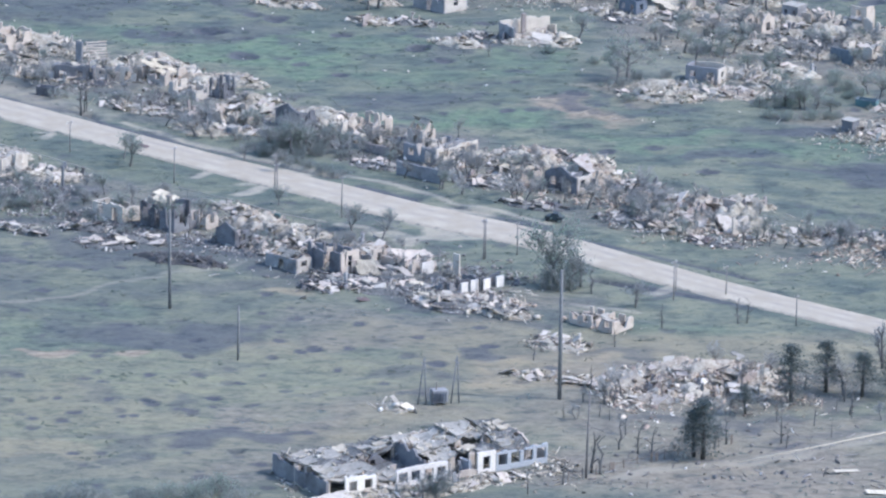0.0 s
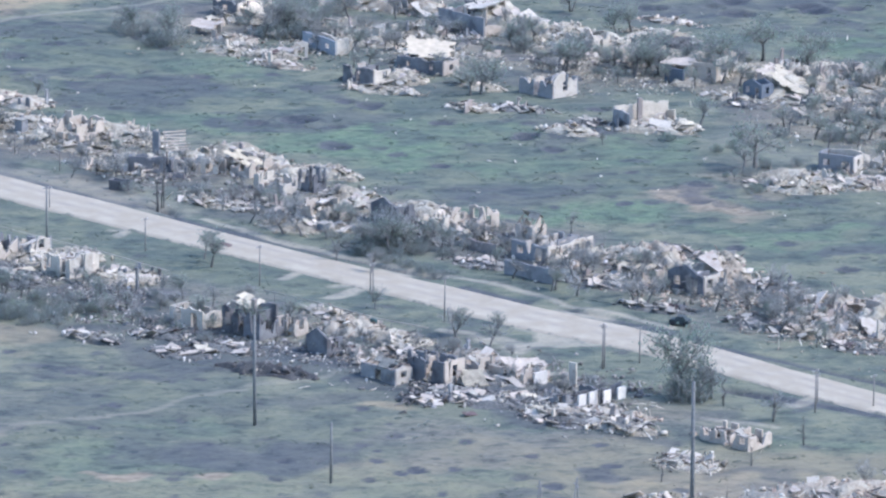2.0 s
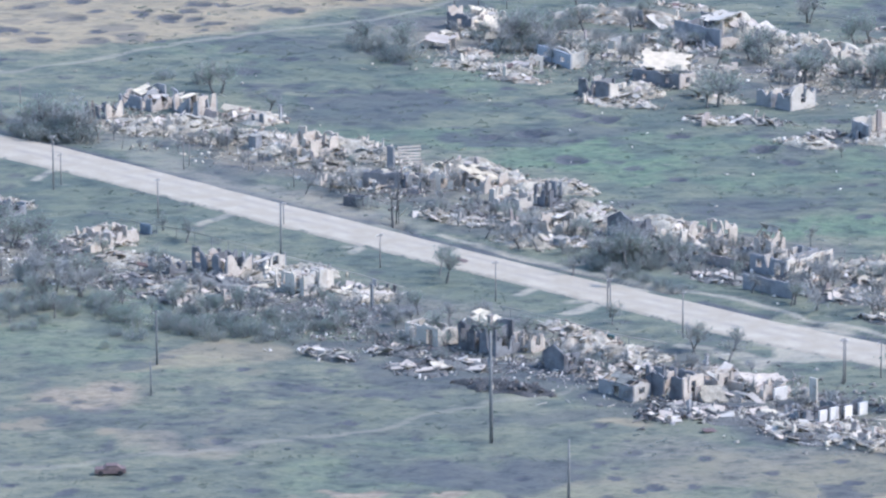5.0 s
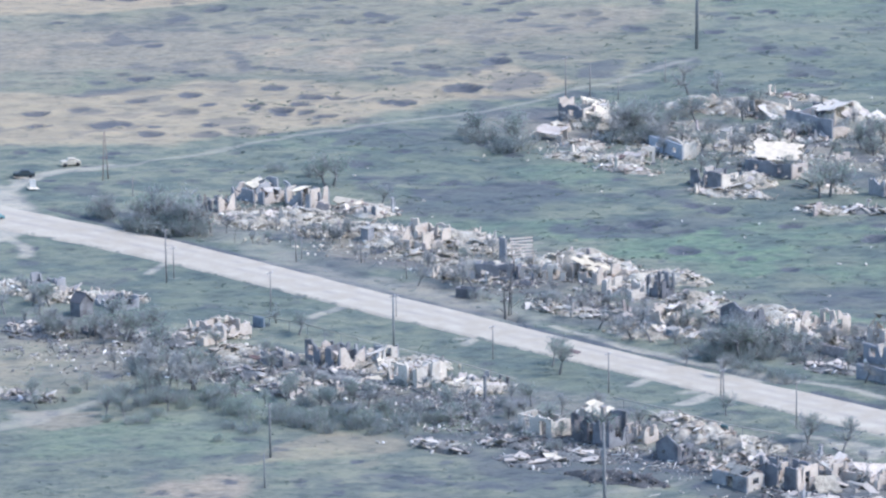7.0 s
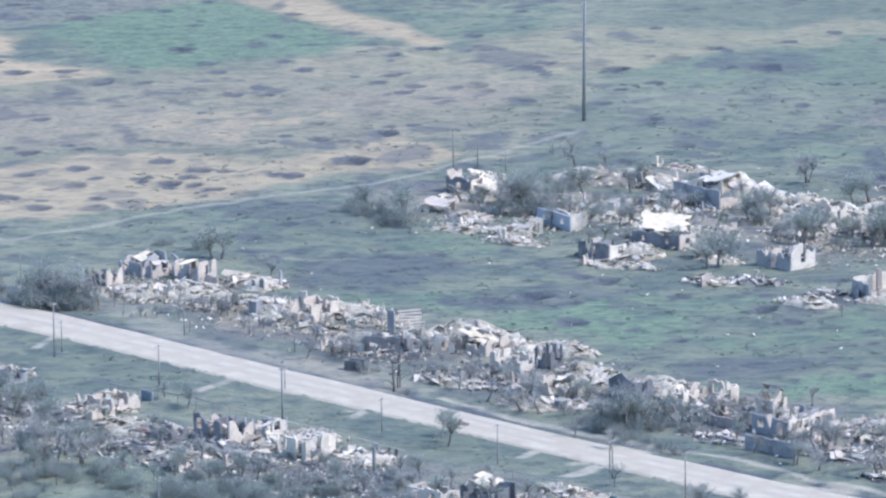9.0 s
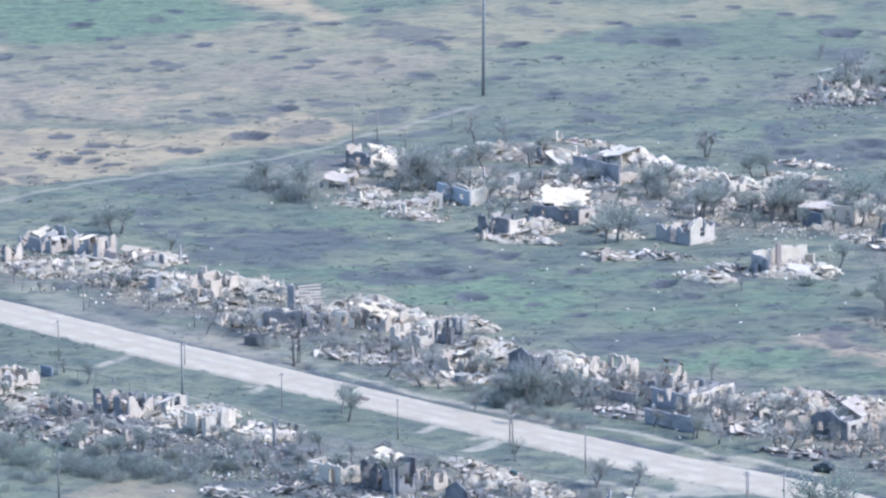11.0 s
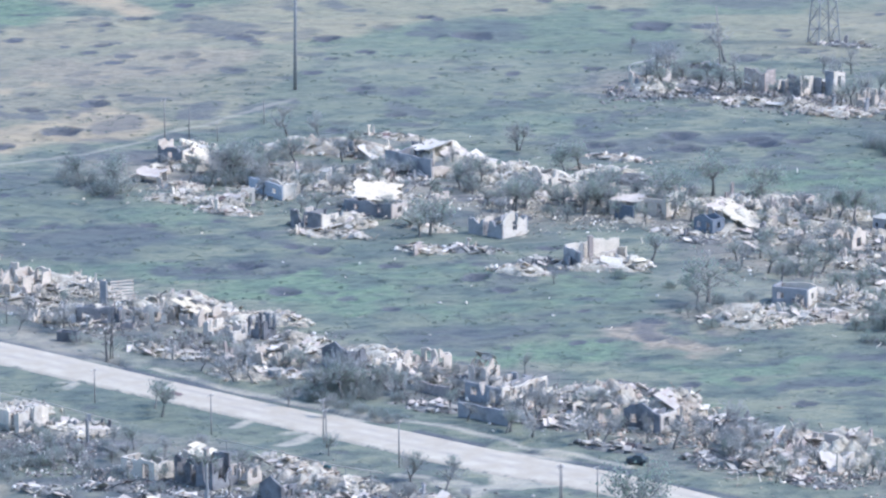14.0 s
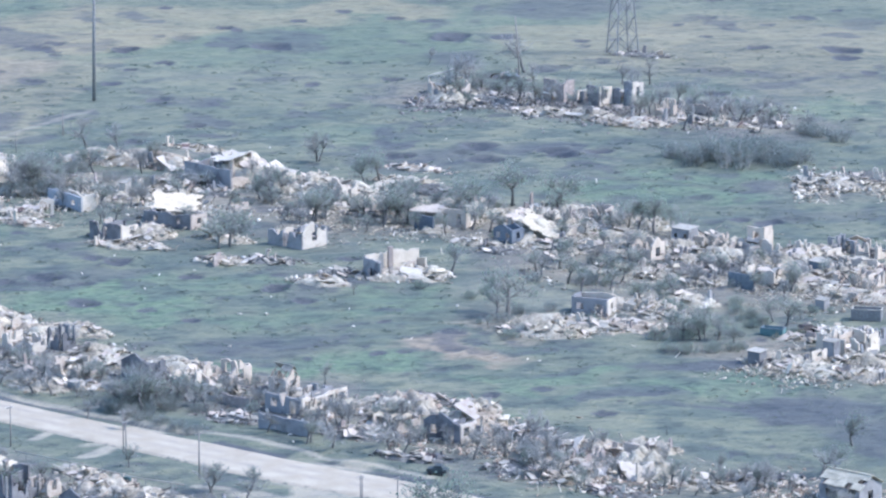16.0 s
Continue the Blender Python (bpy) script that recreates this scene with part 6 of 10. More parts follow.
for bx, by, brx, bry in ((-18.7, 145.4, 13, 7), (44.7, 68.3, 13, 7), (51.8, 110.4, 5, 4), (94.7, 217, 14, 8), (-36, 157, 9, 6), (4.2, 118.1, 9, 5), (105.5, 45.2, 8, 6), (97.8, 27, 8, 5), (57, 350, 7, 8), (3, 361, 8, 8), (-39, 201, 12, 7), (13, 147, 9, 5), (81, 252, 9, 7), (40, 288, 8, 7), (54.5, 108.4, 6, 4), (108, 220, 9, 7), (-2, -87, 14, 8), (-22, -43, 8, 5), (120, 15, 10, 8), (75, 235, 10, 8)):
    burnt(bx, by, brx, bry)
band("path", -100.5, 124.0, -108.0, 111.0, 2.6, 1.0, 0.3)
band("path", -104.0, 132.0, -112.0, 158.0, 4.5, 1.0, 0.3)
band("path", -110.0, 152.0, -104.0, 167.5, 1.6, 0.9, 0.3)
band("path", -104.0, 167.5, -92.0, 177.0, 1.4, 0.8, 0.3)
patch("path", -107.0, 128.0, 6.0, 12.0, 1.0)
patch("dry", -85.5, 26.8, 15.0, 18.4, 0.3)
patch("soil", -82.8, -8.0, 10.2, 3.4, 0.7)
patch("soil", -90.4, 23.3, 6.2, 3.6, 0.3)
band("bare", -54.7, 100.5, -32.7, 76.9, 2.2, 0.9, 0.3)
band("bare", -32.7, 76.9, -15.5, 56.6, 2.2, 0.9, 0.3)
patch("dry", -40.1, -32.0, 9.0, 4.4, 0.35)
band("path", -111.0, 137.0, -104.6, 125.1, 1.1, 0.8, 0.3)
band("path", -104.6, 125.1, -100.1, 111.5, 1.1, 0.8, 0.3)
band("path", -100.1, 111.5, -98.2, 102.6, 1.1, 0.8, 0.3)
patch("path", -109.0, 136.9, 8.1, 5.7, 0.9)
band("path", -73.1, -92.3, -44.0, -76.6, 1.0, 0.32, 0.5)
band("path", -44.0, -76.6, -24.2, -68.5, 1.0, 0.32, 0.5)
band("path", -24.2, -68.5, -3.3, -55.0, 1.0, 0.32, 0.5)
band("path", -3.3, -55.0, 11.0, -45.8, 1.0, 0.32, 0.5)
band("path", -76.7, 88.2, -73.5, 95.8, 0.9, 0.9, 0.2)
band("path", -73.5, 95.8, -71.1, 101.7, 0.9, 0.9, 0.2)
band("path", -46.9, 55.3, -42.3, 63.0, 0.9, 0.8, 0.2)
band("path", -42.3, 63.0, -39.3, 67.7, 0.9, 0.8, 0.2)
band("path", -21.9, 35.8, -17.1, 43.2, 0.9, 0.9, 0.2)
band("path", -17.1, 43.2, -14.0, 47.6, 0.9, 0.9, 0.2)
band("path", 4.2, 8.7, 6.4, 12.8, 1.0, 0.9, 0.1)
band("path", 6.4, 12.8, 11.2, 14.5, 1.0, 0.9, 0.1)
band("path", 11.3, -2.7, 20.5, 8.4, 1.3, 0.95, 0.2)
band("path", 20.5, 8.4, 24.1, 12.5, 1.3, 0.95, 0.2)
band("path", 37.3, -32.4, 47.7, -23.1, 1.8, 0.9, 0.3)
band("path", 47.7, -23.1, 51.3, -18.3, 1.8, 0.9, 0.3)
patch("path", 46.4, -20.6, 5.6, 4.6, 0.9)
patch("path", 47.3, -15.7, 5.0, 4.6, 1.0)
band("path", 27.2, -21.4, 33.5, -28.6, 0.9, 0.75, 0.4)
band("path", 33.5, -28.6, 44.0, -28.2, 1.0, 0.75, 0.4)
band("path", 46.8, -25.6, 58.5, -32.5, 1.7, 0.8, 0.5)
patch("path", 18.9, 8.0, 5.2, 3.5, 0.9)
patch("path", 46.6, -25.6, 5.0, 2.8, 0.8)
burnt(33.4, -19.5, 4.0, 4.0, 0.5, 9)
# Dark streaked ground round the near plots.
burnt(-4.0, -31.0, 9.0, 5.0, 0.7, 3)
burnt(8.0, -40.0, 8.0, 5.0, 0.75, 4)
burnt(18.0, -44.0, 7.0, 5.0, 0.7, 5)
burnt(28.0, -57.0, 9.0, 4.0, 0.75, 6)
burnt(-30.0, -2.0, 10.0, 7.0, 0.6, 7)
burnt(40.0, -58.0, 7.0, 4.0, 0.7, 8)
patch("path", 17.8, 3.9, 2.6, 2.1, 1.0)
patch("path", -20.6, 38.7, 2.2, 1.9, 0.9)
for run in (((-8.4, 48.2), (2.3, 34.1), (16.2, 21.9), (27.2, 12.0), (36.4, 5.9), (45.2, -4.1), (46.7, -7.0), (53.9, -12.6), (61.6, -20.5)),):
    for (ax, ay), (bx, by) in zip(run, run[1:]):
        band("path", ax, ay, bx, by, 0.72, 0.9, 0.05)
band("path", 75.5, -62.8, 81.0, -55.5, 1.3, 0.8, 0.1)
band("path", -107.4, 165.6, -89.7, 176.1, 1.0, 0.45, 0.2)
band("path", -89.7, 176.1, -51.5, 206.4, 1.0, 0.45, 0.2)
band("path", -51.5, 206.4, -19.6, 226.5, 1.0, 0.45, 0.2)
band("path", -19.6, 226.5, 18.7, 277.3, 1.0, 0.45, 0.2)
band("path", 62.8, -157.3, 88.4, -146.5, 1.6, 0.6, 0.3)
band("path", 88.4, -146.5, 103.7, -136.8, 1.6, 0.6, 0.3)
band("path", 62.3, -68.5, 71.9, -73.2, 0.7, 0.7, 0.2)
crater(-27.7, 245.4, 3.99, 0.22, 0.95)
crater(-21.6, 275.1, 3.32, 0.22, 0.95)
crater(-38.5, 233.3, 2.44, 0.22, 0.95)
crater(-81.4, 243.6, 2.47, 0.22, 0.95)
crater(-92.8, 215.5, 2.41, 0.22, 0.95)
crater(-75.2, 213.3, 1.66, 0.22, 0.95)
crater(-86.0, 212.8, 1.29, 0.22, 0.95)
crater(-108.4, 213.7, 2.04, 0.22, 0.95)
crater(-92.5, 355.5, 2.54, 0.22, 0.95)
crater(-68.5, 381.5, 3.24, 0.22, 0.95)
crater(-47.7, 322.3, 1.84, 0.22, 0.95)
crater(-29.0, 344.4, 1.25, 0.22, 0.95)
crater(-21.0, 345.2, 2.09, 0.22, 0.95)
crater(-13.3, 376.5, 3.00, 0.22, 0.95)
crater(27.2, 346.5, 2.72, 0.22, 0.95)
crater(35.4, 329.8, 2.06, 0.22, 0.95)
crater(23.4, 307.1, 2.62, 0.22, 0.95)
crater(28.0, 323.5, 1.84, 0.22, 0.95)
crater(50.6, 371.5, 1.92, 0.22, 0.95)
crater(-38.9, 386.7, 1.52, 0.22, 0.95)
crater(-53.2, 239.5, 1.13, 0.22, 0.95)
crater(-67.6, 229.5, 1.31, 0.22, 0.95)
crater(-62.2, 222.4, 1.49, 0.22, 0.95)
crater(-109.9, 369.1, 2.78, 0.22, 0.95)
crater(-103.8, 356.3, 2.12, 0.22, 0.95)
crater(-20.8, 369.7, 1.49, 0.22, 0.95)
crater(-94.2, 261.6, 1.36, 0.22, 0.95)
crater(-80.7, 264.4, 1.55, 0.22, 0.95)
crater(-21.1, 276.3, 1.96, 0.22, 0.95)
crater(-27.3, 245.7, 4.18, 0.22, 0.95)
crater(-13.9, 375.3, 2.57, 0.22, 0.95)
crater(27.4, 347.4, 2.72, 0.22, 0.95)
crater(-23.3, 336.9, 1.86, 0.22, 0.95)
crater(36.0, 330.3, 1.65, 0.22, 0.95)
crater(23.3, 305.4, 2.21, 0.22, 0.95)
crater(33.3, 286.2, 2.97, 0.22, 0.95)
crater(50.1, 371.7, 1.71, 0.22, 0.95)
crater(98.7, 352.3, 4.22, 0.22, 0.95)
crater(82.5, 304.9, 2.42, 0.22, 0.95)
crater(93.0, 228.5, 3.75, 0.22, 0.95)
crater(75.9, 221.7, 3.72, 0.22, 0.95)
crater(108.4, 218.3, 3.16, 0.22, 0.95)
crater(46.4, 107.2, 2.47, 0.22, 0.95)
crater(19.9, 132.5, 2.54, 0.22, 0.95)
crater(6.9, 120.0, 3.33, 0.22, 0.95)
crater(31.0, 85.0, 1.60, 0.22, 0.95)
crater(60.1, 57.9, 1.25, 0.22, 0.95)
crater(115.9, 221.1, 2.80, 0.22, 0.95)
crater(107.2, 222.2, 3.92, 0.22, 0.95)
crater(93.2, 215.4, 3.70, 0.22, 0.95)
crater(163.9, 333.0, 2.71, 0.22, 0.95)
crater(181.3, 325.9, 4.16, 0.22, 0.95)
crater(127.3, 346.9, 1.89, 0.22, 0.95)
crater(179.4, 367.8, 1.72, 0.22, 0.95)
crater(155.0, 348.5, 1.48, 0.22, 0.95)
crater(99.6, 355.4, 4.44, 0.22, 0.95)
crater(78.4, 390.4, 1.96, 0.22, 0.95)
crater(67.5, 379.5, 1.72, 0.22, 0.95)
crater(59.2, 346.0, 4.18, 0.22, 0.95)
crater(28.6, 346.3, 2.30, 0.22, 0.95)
crater(53.0, 368.6, 1.71, 0.22, 0.95)
crater(36.5, 327.9, 1.23, 0.22, 0.95)
crater(58.3, 328.6, 1.23, 0.22, 0.95)
crater(150.8, 363.8, 1.28, 0.22, 0.95)
crater(158.6, 306.0, 1.42, 0.22, 0.95)
crater(188.8, 378.1, 1.52, 0.22, 0.95)
crater(132.6, 319.4, 1.44, 0.22, 0.95)
crater(75.7, 28.3, 1.50, 0.22, 0.95)
crater(91.7, 13.8, 1.78, 0.22, 0.95)
crater(63.0, 80.9, 1.12, 0.22, 0.95)
crater(60.8, 129.7, 2.03, 0.22, 0.95)
crater(32.6, 119.2, 2.00, 0.22, 0.95)
crater(13.6, 99.4, 2.77, 0.22, 0.95)
crater(73.4, 71.4, 1.90, 0.22, 0.95)
crater(133.7, 154.9, 1.93, 0.22, 0.95)
crater(50.8, 97.2, 2.12, 0.22, 0.95)
crater(46.7, 108.6, 2.14, 0.22, 0.95)
crater(-13.9, -127.9, 0.92, 0.22, 0.95)
crater(-3.5, -121.5, 0.79, 0.22, 0.95)
crater(-9.0, -120.8, 0.65, 0.22, 0.95)
crater(9.7, -112.6, 0.73, 0.22, 0.95)
crater(-19.6, -130.8, 0.64, 0.22, 0.95)
crater(1.2, -125.7, 0.71, 0.22, 0.95)
crater(-9.9, -112.1, 0.65, 0.22, 0.95)
crater(-16.5, -120.9, 0.65, 0.22, 0.95)
crater(6.2, -124.2, 0.57, 0.22, 0.95)
crater(0.3, -111.9, 0.58, 0.22, 0.95)
crater(-5.5, -129.2, 0.64, 0.22, 0.95)
crater(21.3, -95.0, 1.19, 0.22, 0.95)
crater(26.6, -94.6, 0.89, 0.22, 0.95)
crater(47.9, -92.9, 1.05, 0.22, 0.95)
crater(16.2, -90.4, 0.90, 0.22, 0.95)
crater(39.4, -102.8, 1.33, 0.22, 0.95)
crater(31.1, -112.8, 0.65, 0.22, 0.95)
crater(24.5, -105.5, 0.73, 0.22, 0.95)
crater(12.1, -123.2, 0.57, 0.22, 0.95)
crater(3.8, -90.7, 1.05, 0.22, 0.95)
crater(16.5, -85.7, 0.64, 0.22, 0.95)
crater(19.2, -96.4, 0.76, 0.22, 0.95)
crater(28.7, -81.8, 0.91, 0.22, 0.95)
crater(37.5, -88.7, 0.77, 0.22, 0.95)
crater(46.9, -83.5, 1.04, 0.22, 0.95)
crater(-56.3, -95.2, 1.02, 0.22, 0.95)
crater(-31.6, -95.6, 0.89, 0.22, 0.95)
crater(-46.6, -94.1, 0.64, 0.22, 0.95)
crater(-35.9, -34.2, 0.97, 0.22, 0.95)
crater(-10.1, 155.9, 1.91, 0.22, 0.95)
crater(3.1, 158.0, 1.39, 0.22, 0.95)
crater(-27.6, 158.8, 1.39, 0.22, 0.95)
crater(16.0, 136.2, 2.04, 0.22, 0.95)
crater(0.0, 118.2, 2.16, 0.22, 0.95)
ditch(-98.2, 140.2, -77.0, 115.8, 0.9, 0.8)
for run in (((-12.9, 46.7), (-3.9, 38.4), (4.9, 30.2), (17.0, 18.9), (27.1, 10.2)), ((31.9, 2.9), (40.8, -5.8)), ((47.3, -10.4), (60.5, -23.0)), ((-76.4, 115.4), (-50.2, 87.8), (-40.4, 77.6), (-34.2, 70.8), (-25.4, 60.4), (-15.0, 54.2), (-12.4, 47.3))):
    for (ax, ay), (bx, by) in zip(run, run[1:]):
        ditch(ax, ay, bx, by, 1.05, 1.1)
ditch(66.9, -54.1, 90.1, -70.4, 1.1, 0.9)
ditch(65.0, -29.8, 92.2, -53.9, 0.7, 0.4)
band("soil", -7.1, 205.4, 22.6, 191.7, 13, 0.42, 1.0)
band("soil", 22.6, 191.7, 52.9, 168.0, 13, 0.42, 1.0)
band("soil", 52.9, 168.0, 109.1, 145.1, 13, 0.42, 1.0)
band("soil", 98.8, 129.9, 149.9, 94.4, 16, 0.42, 1.0)
band("soil", 83.3, 76.5, 111.8, 77.3, 8, 0.35, 1.0)
band("soil", 123.9, 51.5, 139.9, 37.9, 10, 0.4, 1.0)
band("soil", 90.6, 283.4, 153.9, 244.7, 9, 0.35, 1.0)
patch("soil", 23.4, 223.2, 12.0, 5.6, 0.6)
band("soil", -67.7, 133.5, -16.1, 86.1, 8, 0.5, 1.0)
band("soil", -16.1, 86.1, 60.2, 13.6, 8, 0.28, 1.0)
band("soil", -91.7, 43.9, -23.1, -0.4, 8, 0.22, 1.0)
band("soil", -23.1, -0.4, 54.3, -64.1, 8, 0.22, 1.0)
band("soil", 64.8, -119.4, 88.6, -113.1, 10, 0.4, 1.0)
patch("soil", 82.6, -159.5, 20.9, 12.9, 0.62)
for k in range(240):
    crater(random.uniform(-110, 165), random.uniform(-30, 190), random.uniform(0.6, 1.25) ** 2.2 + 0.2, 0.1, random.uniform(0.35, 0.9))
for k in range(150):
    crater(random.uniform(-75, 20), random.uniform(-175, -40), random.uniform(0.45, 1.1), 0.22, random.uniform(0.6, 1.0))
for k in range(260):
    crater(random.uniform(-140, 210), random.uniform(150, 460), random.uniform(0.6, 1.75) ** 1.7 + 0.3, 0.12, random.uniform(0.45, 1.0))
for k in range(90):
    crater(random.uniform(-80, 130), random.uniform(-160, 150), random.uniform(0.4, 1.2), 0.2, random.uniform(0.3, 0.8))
level(-133.6, 159.7, -103.4, 129.5, 8.7)
level(-103.4, 129.5, -84.9, 114.8, 8.1)
level(-84.9, 114.8, -63.8, 93.4, 7.9)
level(-63.8, 93.4, -43.7, 71.4, 7.2)
level(-43.7, 71.4, -24.5, 51.3, 6.8)
level(-24.5, 51.3, -6.3, 32.1, 6.8)
level(-6.3, 32.1, 11.2, 14.5, 6.3)
level(11.2, 14.5, 27.9, -2.0, 6.0)
level(27.9, -2.0, 43.9, -18.2, 6.8)
level(43.9, -18.2, 57.0, -28.0, 7.2)
level(57.0, -28.0, 82.0, -56.9, 6.6)
level(82.0, -56.9, 98.5, -72.6, 5.8)
level(98.5, -72.6, 111.8, -85.2, 5.4)
level(111.8, -85.2, 137.2, -107.7, 5.1)
lay_ground()
lay_road([(-133.6, 159.7), (-103.4, 129.5), (-84.9, 114.8), (-63.8, 93.4), (-43.7, 71.4), (-24.5, 51.3), (-6.3, 32.1), (11.2, 14.5), (27.9, -2.0), (43.9, -18.2), (57.0, -28.0), (82.0, -56.9), (98.5, -72.6), (111.8, -85.2), (137.2, -107.7)], [16.2, 15.1, 14.5, 13.2, 12.5, 12.4, 11.3, 10.9, 12.3, 13.2, 12.0, 10.4, 9.6, 8.9, 8.5], "wide pale gravel road with wheel ruts and ragged verges")
# ---- near row of plots ----
ruin(-61.3, 45.2, 8.6, 6.0, 2.60, rot=-45, mat=CREAM, keep=(0.9, 0.8, 0.8, 0.7), tone="pale")
ruin(-41.8, 24.4, 8.0, 5.6, 3.80, rot=-45, mat=SOOT_SHADE, keep=(1, 0.9, 0.7, 1), wins=(3, 1, 3, 1), jag=0.7, tone="pale", end_mat=CREAM, label="dark-fronted house shell with tall window piers and scattered plaster")
ruin(-29.0, 11.8, 6.4, 5.2, 3.74, rot=-45, mat=WHITE, keep=(0.9, 1, 0.8, 0.7), wins=(2, 1, 2, 1), jag=0.7, tone="pale", label="white plastered house shell broken open at the corner")
heap(-19.9, 8.1, 5.9, 4.7, 0.69, "pale", -30)
heap(-46.7, 12.1, 7.0, 4.7, 0.86, "pale", -30)
heap(-37.0, 6.7, 5.9, 3.6, 0.69, "dark", -30)
heap(-54.9, 17.5, 6.0, 3.7, 0.61, "dark", -30)
slab_roof(-20.7, 7.8, 0.52, 5.3, 3.2, "white", -45, (5, 3))
ruin(-8.9, -18.2, 7.0, 4.2, 3.08, rot=-45, mat=WHITE, keep=(1, 0.9, 0.8, 0.9), wins=(2, 1, 2, 1), jag=0.3, tone="dark", low=0.0, spill=0.5, label="white plastered wall frames of a roofless house")
ruin(-0.1, -23.2, 7.8, 6.2, 4.25, rot=-45, mat=SOOT_SHADE, keep=(1, 0.8, 1, 0.8), wins=(3, 2, 2, 1), jag=0.75, tone="dark", chimney=True, end_mat=SOOT_SHADE, label="blackened house shell with a chimney")
slab_roof(-1.3, -18.0, 3.66, 4.4, 2.6, "white", -45, (14, 9), label="white roof sheet still hanging over broken walls")
ruin(5.2, -23.3, 4.1, 2.9, 2.89, rot=-45, mat=CREAM, keep=(0.8, 1, 0.8, 0.9), wins=(2, 1, 2, 1), tone="pale")
ruin(10.0, -33.5, 4.4, 3.6, 2.52, rot=-45, mat=SOOT_SHADE, keep=(1, 1, 0.6, 0.9), wins=(0, 1, 1, 1), gable="front", pitch=1.4, jag=0.1, tone="red", label="dark gabled outhouse with its roof gone")
heap(13.9, -20.9, 4.8, 3.9, 1.32, "red", -30)
heap(20.4, -27.4, 5.7, 3.3, 0.82, "pale", -30)
heap(10.7, -12.7, 4.8, 2.5, 0.67, "pale", -30)
ruin(18.6, -48.9, 6.7, 3.7, 2.14, rot=-45, mat=GREY, keep=(1, 1, 0.9, 1), wins=(1, 1, 2, 1), jag=0.15, low=0, roof="slate", gone=0.35, gable="end", pitch=0.6, end_mat=WHITE, tone="pale", label="low white walls of a wrecked house")
ruin(26.1, -49.6, 6.0, 4.8, 3.78, rot=-45, mat=SOOT_SHADE, keep=(1, 1, 0.9, 0.9), wins=(1, 1, 1, 1), tone="pale", end_mat=CREAM, jag=0.25, low=0.05, label="house shell with front darkened for shade and cream end walls")
ruin(37.3, -48.6, 6.6, 4.7, 2.47, rot=-45, mat=CREAM, keep=(0.9, 1, 0.9, 0.8), wins=(1, 1, 1, 1), jag=0.3, low=0.1, tone="pale")
lone_wall(44.9, -53.8, 1.3, 3.77, WHITE, -45, 0, jag=0.1, label="tall pale chimney stack standing alone")
for k in range(4):
    lone_wall((45.6, 47.2, 49.2, 51.4)[k], (-63.5, -62.6, -61.4, -59.5)[k], (1.5, 1.7, 1.5, 1.6)[k], (1.8, 2.0, 1.9, 1.8)[k], WHITE_PAINT, 42, 0, jag=0.12, label="white plastered pier between empty window gaps")
# Dark wall closes the gaps between the piers.
lone_wall(48.0, -59.6, 8.6, 1.9, SOOT_SHADE, 36, 0, jag=0.3, label="dark inner wall behind white piers")
ruin(47.6, -59.7, 3.9, 2.3, 2.11, rot=-45, mat=SOOT_SHADE, keep=(1, 0.8, 0.7, 0.9), wins=(1, 0, 1, 0), jag=0.3, tone="dark", low=0)
ruin(42.9, -61.0, 3.9, 2.7, 2.11, rot=-45, mat=GREY, keep=(0.8, 0.7, 0.6, 0.8), tone="dark")
heap(43.9, -71.0, 7.6, 4.2, 0.78, "dark", -30)
fallen_roof(30.6, -52.4, 3.6, 2.8, (0.4, 0.3, 1.9, 2.2), MOUND["pale"], 20, "cream wall slab leaning on rubble", 0.2, 0.05)
fallen_roof(38.6, -48.6, 6.4, 4.6, (1.0, 0.5, 2.4, 3.0), CREAM, 12, "broad cream roof slab lying over a wrecked house", 0.25, 0.06)
lone_wall(40.4, -51.6, 2.3, 1.9, WHITE_PAINT, 35, 0, jag=0.1, label="white plastered wall panel standing in rubble")
heap(46.4, -69.4, 8.6, 3.6, 0.9, "red", -10, 2.4, 14, "broad brownish mound of a flattened house")
heap(30.4, -60.8, 8.1, 3.5, 0.63, "dark", -30)
heap(50.5, -75.3, 6.2, 2.9, 0.46, "pale", -30)
heap(23.3, -60.7, 4.5, 2.6, 0.55, "dark", -30)
heap(25.6, -40.5, 5.6, 2.8, 0.81, "pale", -30)
heap(34.0, -50.6, 5.5, 2.7, 0.72, "dark", -30)
heap(40.9, -47.8, 4.6, 2.7, 0.72, "pale", -30)
heap(27.0, -56.4, 6.4, 2.2, 0.55, "dark", -30)
heap(36.7, -59.5, 5.4, 2.2, 0.55, "dark", -30)
heap(16.8, -39.8, 4.6, 2.8, 0.73, "pale", -30)
heap(31.4, -38.5, 4.7, 2.8, 0.97, "red", -30)
heap(22.5, -36.8, 3.7, 2.3, 0.73, "dark", -30)
ruin(31.4, -46.1, 4.4, 3.5, 3.14, rot=-45, mat=CREAM, keep=(0.8, 1, 0.8, 0.6), wins=(0, 1, 1, 0), jag=0.3, low=0.05, tone="pale")
ruin(24.0, -42.3, 3.5, 2.8, 2.82, rot=-45, mat=SOOT_SHADE, keep=(1, 0.8, 0.8, 0.6), wins=(1, 1, 1, 0), jag=0.4, tone="dark")
heap(1.4, -45.0, 7.8, 2.7, 1.12, "char", -30, big=12, label="long low heap of charred timber beside a path")
heap(-10.7, -34.7, 5.6, 3.3, 0.65, "dark", -30)
heap(-24.0, -26.6, 4.7, 2.4, 0.74, "dark", -30)
heap(-14.1, -25.2, 4.7, 2.4, 0.66, "dark", -30)
